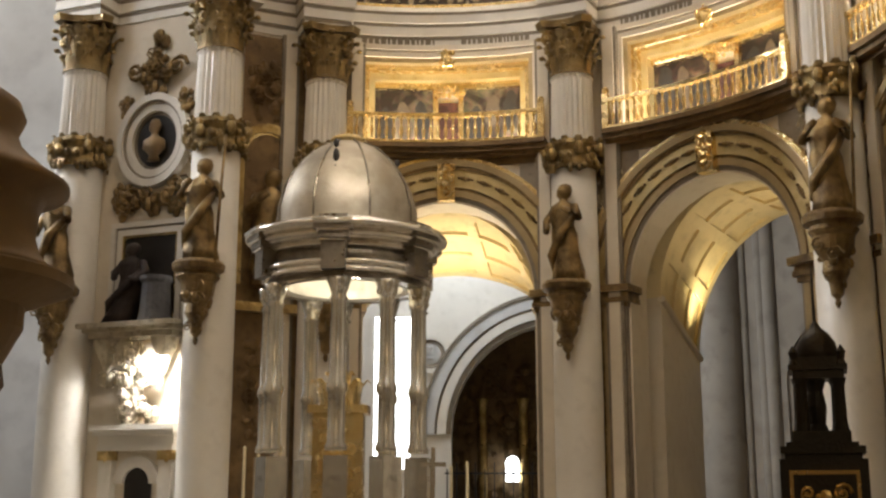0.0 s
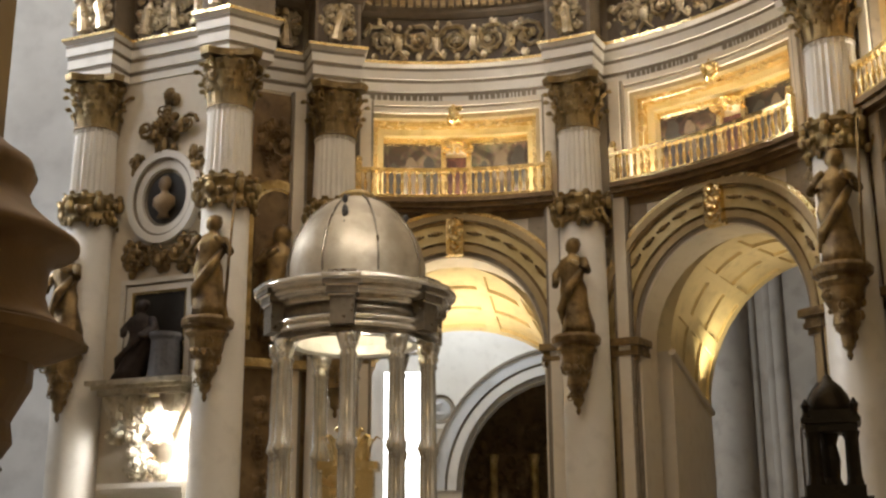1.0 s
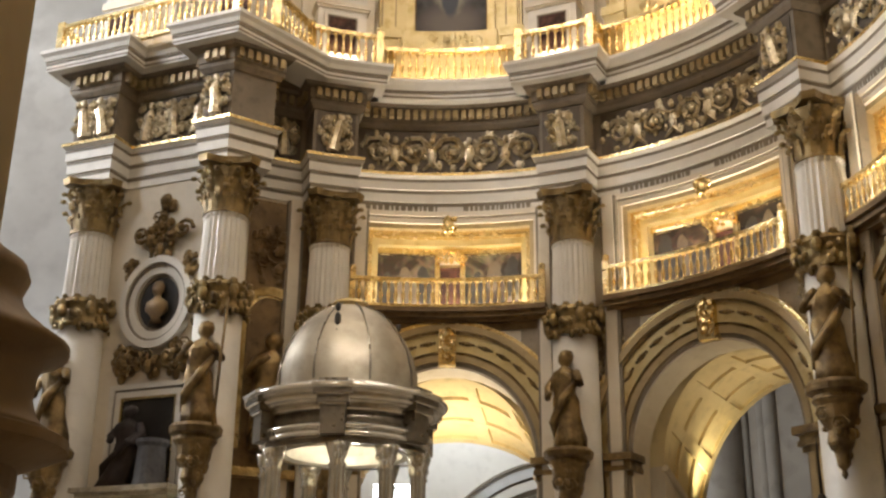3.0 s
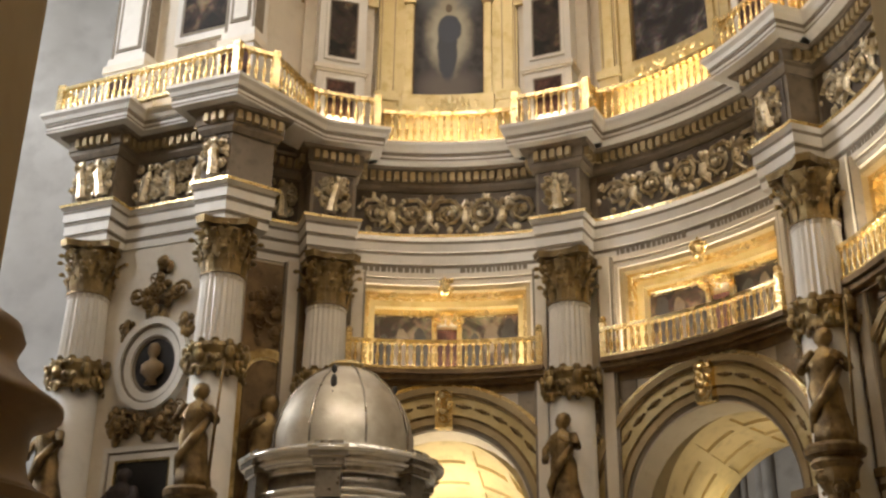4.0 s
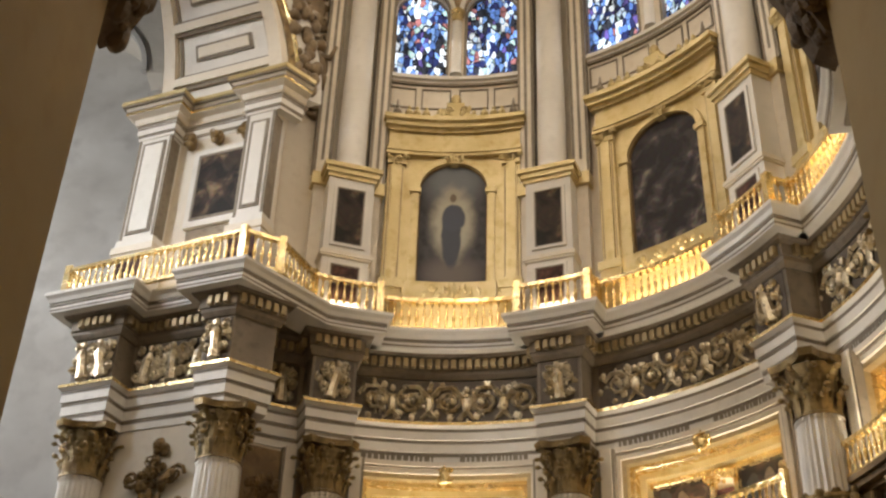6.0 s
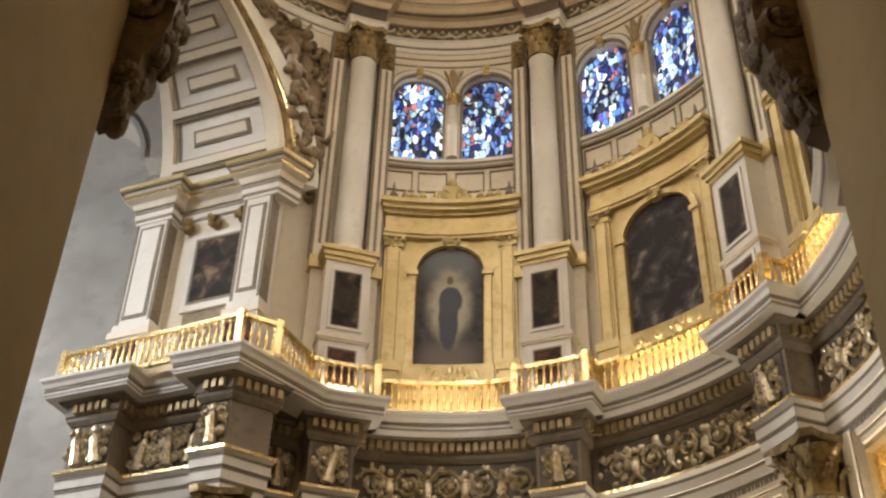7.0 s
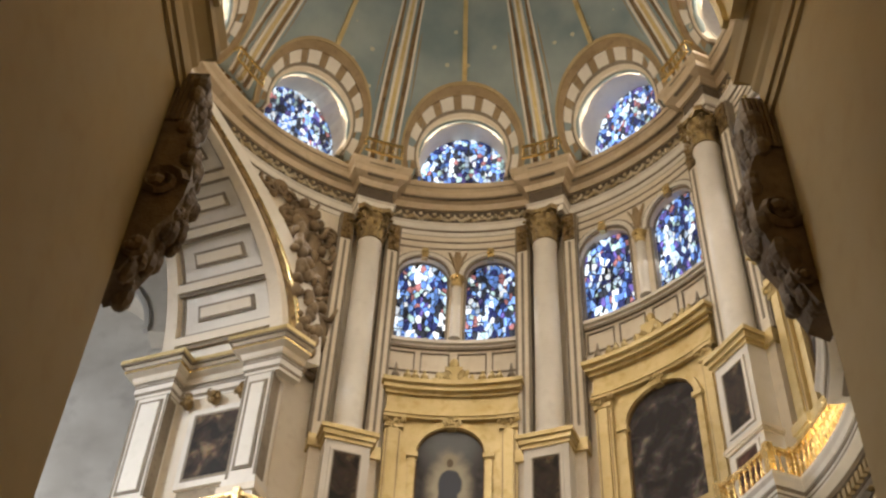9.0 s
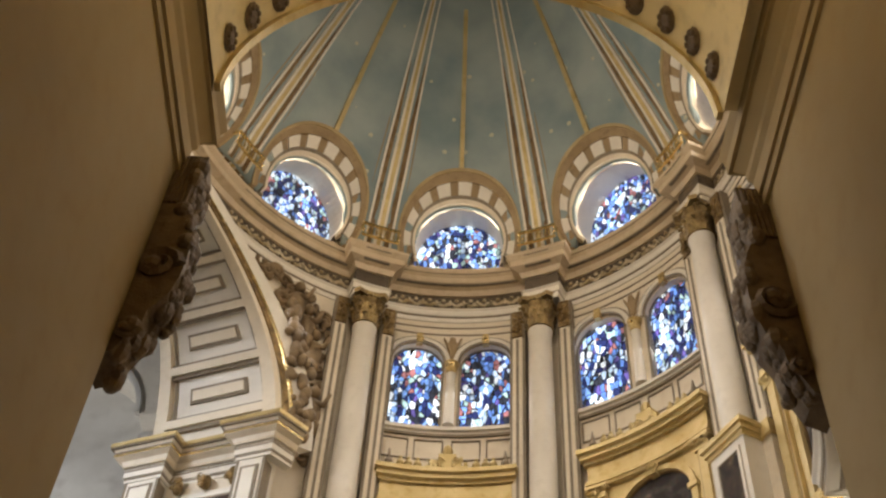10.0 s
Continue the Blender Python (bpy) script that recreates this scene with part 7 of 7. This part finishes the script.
part("under_moulding", lathe(bmesh.new(), [(0.47, 2.12), (0.52, 2.2), (0.5, 2.32), (0.55, 2.42), (0.6, 2.52), (0.6, 2.64), (0.4, 2.64)], 36), WOOD, pu)
part("post", lathe(bmesh.new(), [(0.6, 0), (0.6, 0.2), (0.45, 0.3), (0.43, 2.0), (0.48, 2.06), (0.44, 2.12)], 32), WOOD, pu)

# carved consoles below the imposts, on the rotunda's side of the piers
DUSK = surface("dark_carved_wood", (0.10, 0.065, 0.032), (0.17, 0.11, 0.055), 0.55, 0.15, 5.0, 0.5, 1.5, (0.05, 0.032, 0.016))
for s, x0, seed in ((1, XL, 3), (-1, XR, 8)):
    rg = random.Random(seed)
    cn = thing("pier_console", "dark carved wooden console with scrolls below the impost", "console", pose(x0, YE + 0.45, 0), "consoles of the entrance arch")
    prof = [(-0.3, 13.3), (0.04, 13.45), (0.2, 13.8), (0.34, 14.1), (0.36, 14.35), (0.58, 14.7), (0.68, 15.1), (0.70, 15.6), (0.66, 16.2), (0.56, 16.6), (0.42, 16.9), (0.42, 17.2), (0.46, 17.7), (0.5, 18.2), (0.5, 18.4), (-0.3, 18.4)]
    bm = bmesh.new()
    fr_, bk = [], []
    for o, z in prof:
        fr_.append(bm.verts.new((s * o, -0.36, z)))
        bk.append(bm.verts.new((s * (o * 0.93), 0.36, z)))
    bm.faces.new(fr_)
    bm.faces.new(bk[::-1])
    for i in range(len(prof)):
        j = (i + 1) % len(prof)
        bm.faces.new((fr_[i], fr_[j], bk[j], bk[i]))
    part("body", bm, DUSK, cn)
    bm = bmesh.new()
    for k in range(80):
        t = rg.random()
        z = 13.5 + 4.7 * t
        o = np.interp(z, [q[1] for q in prof[:-1]], [q[0] for q in prof[:-1]])
        r = rg.uniform(0.08, 0.2)
        ball(bm, (s * (o - r * 0.5), rg.uniform(-0.38, 0.38), z), r, r, r * rg.uniform(0.9, 1.7), 8, 6)
    scroll(bm, s * 0.28, 15.4, 0.36, s, -0.4, 0.09, 16, 1.6)
    scroll(bm, s * 0.16, 13.9, 0.2, -s, -0.4, 0.06)
    part("carving", bm, DUSK, cn)["kind"] = "stuff"
    for k in range(5):
        z0 = 17.0
        o = 0.0 + 0.09 * k
        part("flute", tube(bmesh.new(), [(s * o, -0.38, z0), (s * (o + 0.02), -0.38, 17.6), (s * (o + 0.05), -0.38, 18.3)], 0.045, 6), DUSK, cn)

# rosettes along the vault's end
DISC = mesh_of("disc", ball(bmesh.new(), (0, 0, 0), 0.24, 0.3, 0.07, 12, 6), DUSK)
PETAL = mesh_of("petal", ball(bmesh.new(), (0, 0, 0), 0.07, 0.08, 0.06, 6, 4), DUSK)
for k in range(15):
    a_ = radians(12 + 156 * k / 14)
    m = pose(XM + (RA - 0.03) * math.cos(a_), YV - 0.55, ZS + (RA - 0.03) * math.sin(a_)) @ Matrix.Rotation(math.pi / 2 - a_, 4, "Y")
    ro = thing("rosette", "dark carved rosette set in the vault's edge", "rosette", m, "rosettes of the vault")
    part("disc", DISC, None, ro)
    for i in range(8):
        b_ = 6.2832 * i / 8
        part("petal", PETAL, None, ro, m=pose(0.15 * math.cos(b_), 0.19 * math.sin(b_), -0.04))
bm = arch_band(bmesh.new(), RA - 0.1, RA + 0.02, YV - 0.16, YV + 0.02, ZS, 36, xc=XM)
tagged(part("vault_edge_moulding", bm, OCHRE), "thin gilded moulding along the vault's end", "moulding", kind="structure")

# ---- beyond the arches: chapel, oculus, window, nave vault ----
m1 = turn_to(LOW[0])
ca = thing("chapel_arch", "grey and white moulded chapel arch in the ambulatory wall", "arch", m1, kind="structure")
for r0, r1, y, mt in ((4.3, 4.5, 23.42, LINE), (4.5, 4.85, 23.34, WHITE), (4.85, 4.95, 23.4, LINE), (4.95, 5.4, 23.28, NAVE), (5.4, 5.5, 23.2, LINE)):
    part("moulding", arch_band(bmesh.new(), r0, r1, y, 23.52, 3.95, 32, xc=3.8, rise=1.02), mt, ca)
ch = thing("chapel_retable", "dark gilded retable in a dim side chapel", "altarpiece", m1)
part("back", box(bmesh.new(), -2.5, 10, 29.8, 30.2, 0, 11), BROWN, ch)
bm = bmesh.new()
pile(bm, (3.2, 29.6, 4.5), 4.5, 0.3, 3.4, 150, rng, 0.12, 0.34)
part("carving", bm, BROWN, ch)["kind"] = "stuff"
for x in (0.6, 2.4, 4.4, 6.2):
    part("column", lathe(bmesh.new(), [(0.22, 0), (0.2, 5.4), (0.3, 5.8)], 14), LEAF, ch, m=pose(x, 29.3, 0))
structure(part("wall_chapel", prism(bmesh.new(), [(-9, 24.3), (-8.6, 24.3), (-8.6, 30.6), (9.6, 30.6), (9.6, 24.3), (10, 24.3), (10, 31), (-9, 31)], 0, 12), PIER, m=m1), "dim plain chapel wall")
structure(part("ceiling_chapel", box(bmesh.new(), -9, 10, 24.3, 31, 12, 12.3), PIER, m=m1), "dim chapel ceiling", "ceiling")


def glow_mat(name, c, strength):
    m, nt, b = node_mat(name)
    b.inputs["Base Color"].default_value = (0.8, 0.8, 0.8, 1)
    b.inputs["Emission Color"].default_value = (*c, 1)
    b.inputs["Emission Strength"].default_value = strength
    return m


PALE = glow_mat("daylit_frosted_glass", (0.95, 0.97, 1.0), 6.0)
w = thing("window_13", "tall bright frosted window in the ambulatory wall", "window", m1, kind="structure")
part("pane", box(bmesh.new(), -3.55, -2.1, 23.44, 23.48, 2.6, 8.6), PALE, w, "frosted glass, bright with daylight")
part("window_frame", frame_bars(bmesh.new(), -3.7, -1.95, 2.45, 8.75, 0.16, 23.36, 23.5, 1), WHITE, w)
w = thing("window_14", "small bright window at the back of the chapel", "window", m1 @ pose(1.9, 29.0, 0), kind="structure")
part("pane", arched_plate(bmesh.new(), 0, 0.3, 2.2, 3.0, 0.4, 0.0, 0.04), PALE, w, "bright glass")
part("window_frame", arch_band(bmesh.new(), 0.3, 0.4, -0.02, 0.06, 3.0, 14), LINE, w)
oc = thing("roundel", "round carved white roundel on the ambulatory wall", "roundel", m1 @ pose(-1.3, 23.46, 7.1))
for r0, r1, y in ((0.58, 0.78, -0.14), (0.5, 0.58, -0.06)):
    part("ring", arch_band(bmesh.new(), r0, r1, y, 0.04, 0, 28, 0, 360), WHITE if r0 > 0.55 else LINE, oc)
part("relief", pile(ball(bmesh.new(), (0, 0, 0), 0.42, 0.08, 0.42, 14, 8), (0, -0.05, 0), 0.25, 0.05, 0.3, 10, rng, 0.05, 0.1), NAVE, oc)
rl = thing("chapel_grille", "dark iron grille in front of the chapel", "grille", m1 @ pose(0, 22.6, 0))
for i in range(24):
    part("bar", box(bmesh.new(), -0.025, 0.025, -0.025, 0.025, 0, 2.6 + 0.25 * (i % 2)), BLACK, rl, m=pose(-0.6 + 0.36 * i, 0, 0))
for z in (0.3, 1.4, 2.4):
    part("cross_bar", box(bmesh.new(), -0.7, 8.0, -0.035, 0.035, z, z + 0.07), BLACK, rl)

# pilasters on the ambulatory wall seen through the second arch
m2 = turn_to(LOW[1])
for x, shafts in ((-7.5, ((0.0, 0.88), (0.95, 0.16))), (-5.65, ((-0.16, 0.2), (0.2, 0.26)))):
    pl = thing("wall_shaft", "tall stone shaft on the ambulatory wall, dimmed by its colour", "pilaster", m2 @ pose(x, 23.5, 0), kind="structure")
    for dx, r in shafts:
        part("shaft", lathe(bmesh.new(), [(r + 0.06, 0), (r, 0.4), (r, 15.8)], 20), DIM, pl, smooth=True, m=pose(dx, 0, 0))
wa = thing("wall_arch", "moulded blind arch on the ambulatory wall, dimmed by its colour", "arch", m2, kind="structure")
for r0, r1, y in ((2.2, 2.4, 23.38), (2.4, 2.62, 23.3), (2.62, 2.85, 23.22)):
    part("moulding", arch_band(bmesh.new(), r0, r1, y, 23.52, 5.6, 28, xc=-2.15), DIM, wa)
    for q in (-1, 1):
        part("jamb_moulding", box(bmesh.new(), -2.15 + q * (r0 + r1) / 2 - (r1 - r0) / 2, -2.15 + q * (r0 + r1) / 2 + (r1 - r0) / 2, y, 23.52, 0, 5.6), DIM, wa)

nv = thing("nave_vault", "white ribbed nave vault above a grey arched wall", "vault", kind="structure")
part("wall_arch", arch_band(bmesh.new(), 3.9, 8.5, 44.6, 47.0, 40.1, 28, xc=-19.5), WHITE, nv)
part("rib", arch_band(bmesh.new(), 3.7, 3.95, 44.4, 44.8, 40.1, 28, xc=-19.5), NAVE, nv)
for x in (-15.2, -23.8):
    part("shaft", lathe(bmesh.new(), [(0.5, 0), (0.45, 39.6), (0.7, 40.1)], 18), NAVE, nv, smooth=True, m=pose(x, 46.6, 0))

# Fixture and lamp added to make the bright patch low on the jamb.
fl = thing("added_floodlight", "small black floodlight added for the bright jamb patch", "lamp", on_jamb(mid + 0.85, 0.0, 5.35))
part("housing", box(bmesh.new(), -0.14, 0.14, -0.08, 0.1, -0.1, 0.1), BLACK, fl)
part("lens", box(bmesh.new(), -0.11, 0.11, -0.06, 0.06, -0.12, -0.101), glow_mat("lamp_lens", (1.0, 0.95, 0.85), 20.0), fl, "glowing lamp lens")
p = c1_pt(mid + 0.85, 0.25, 5.1)
q = c1_pt(mid + 0.6, -0.4, 4.2)
lamp("jamb_patch_fill", look(p, q), 250, (1.0, 0.97, 0.92), 0.5, 0.4, 165)
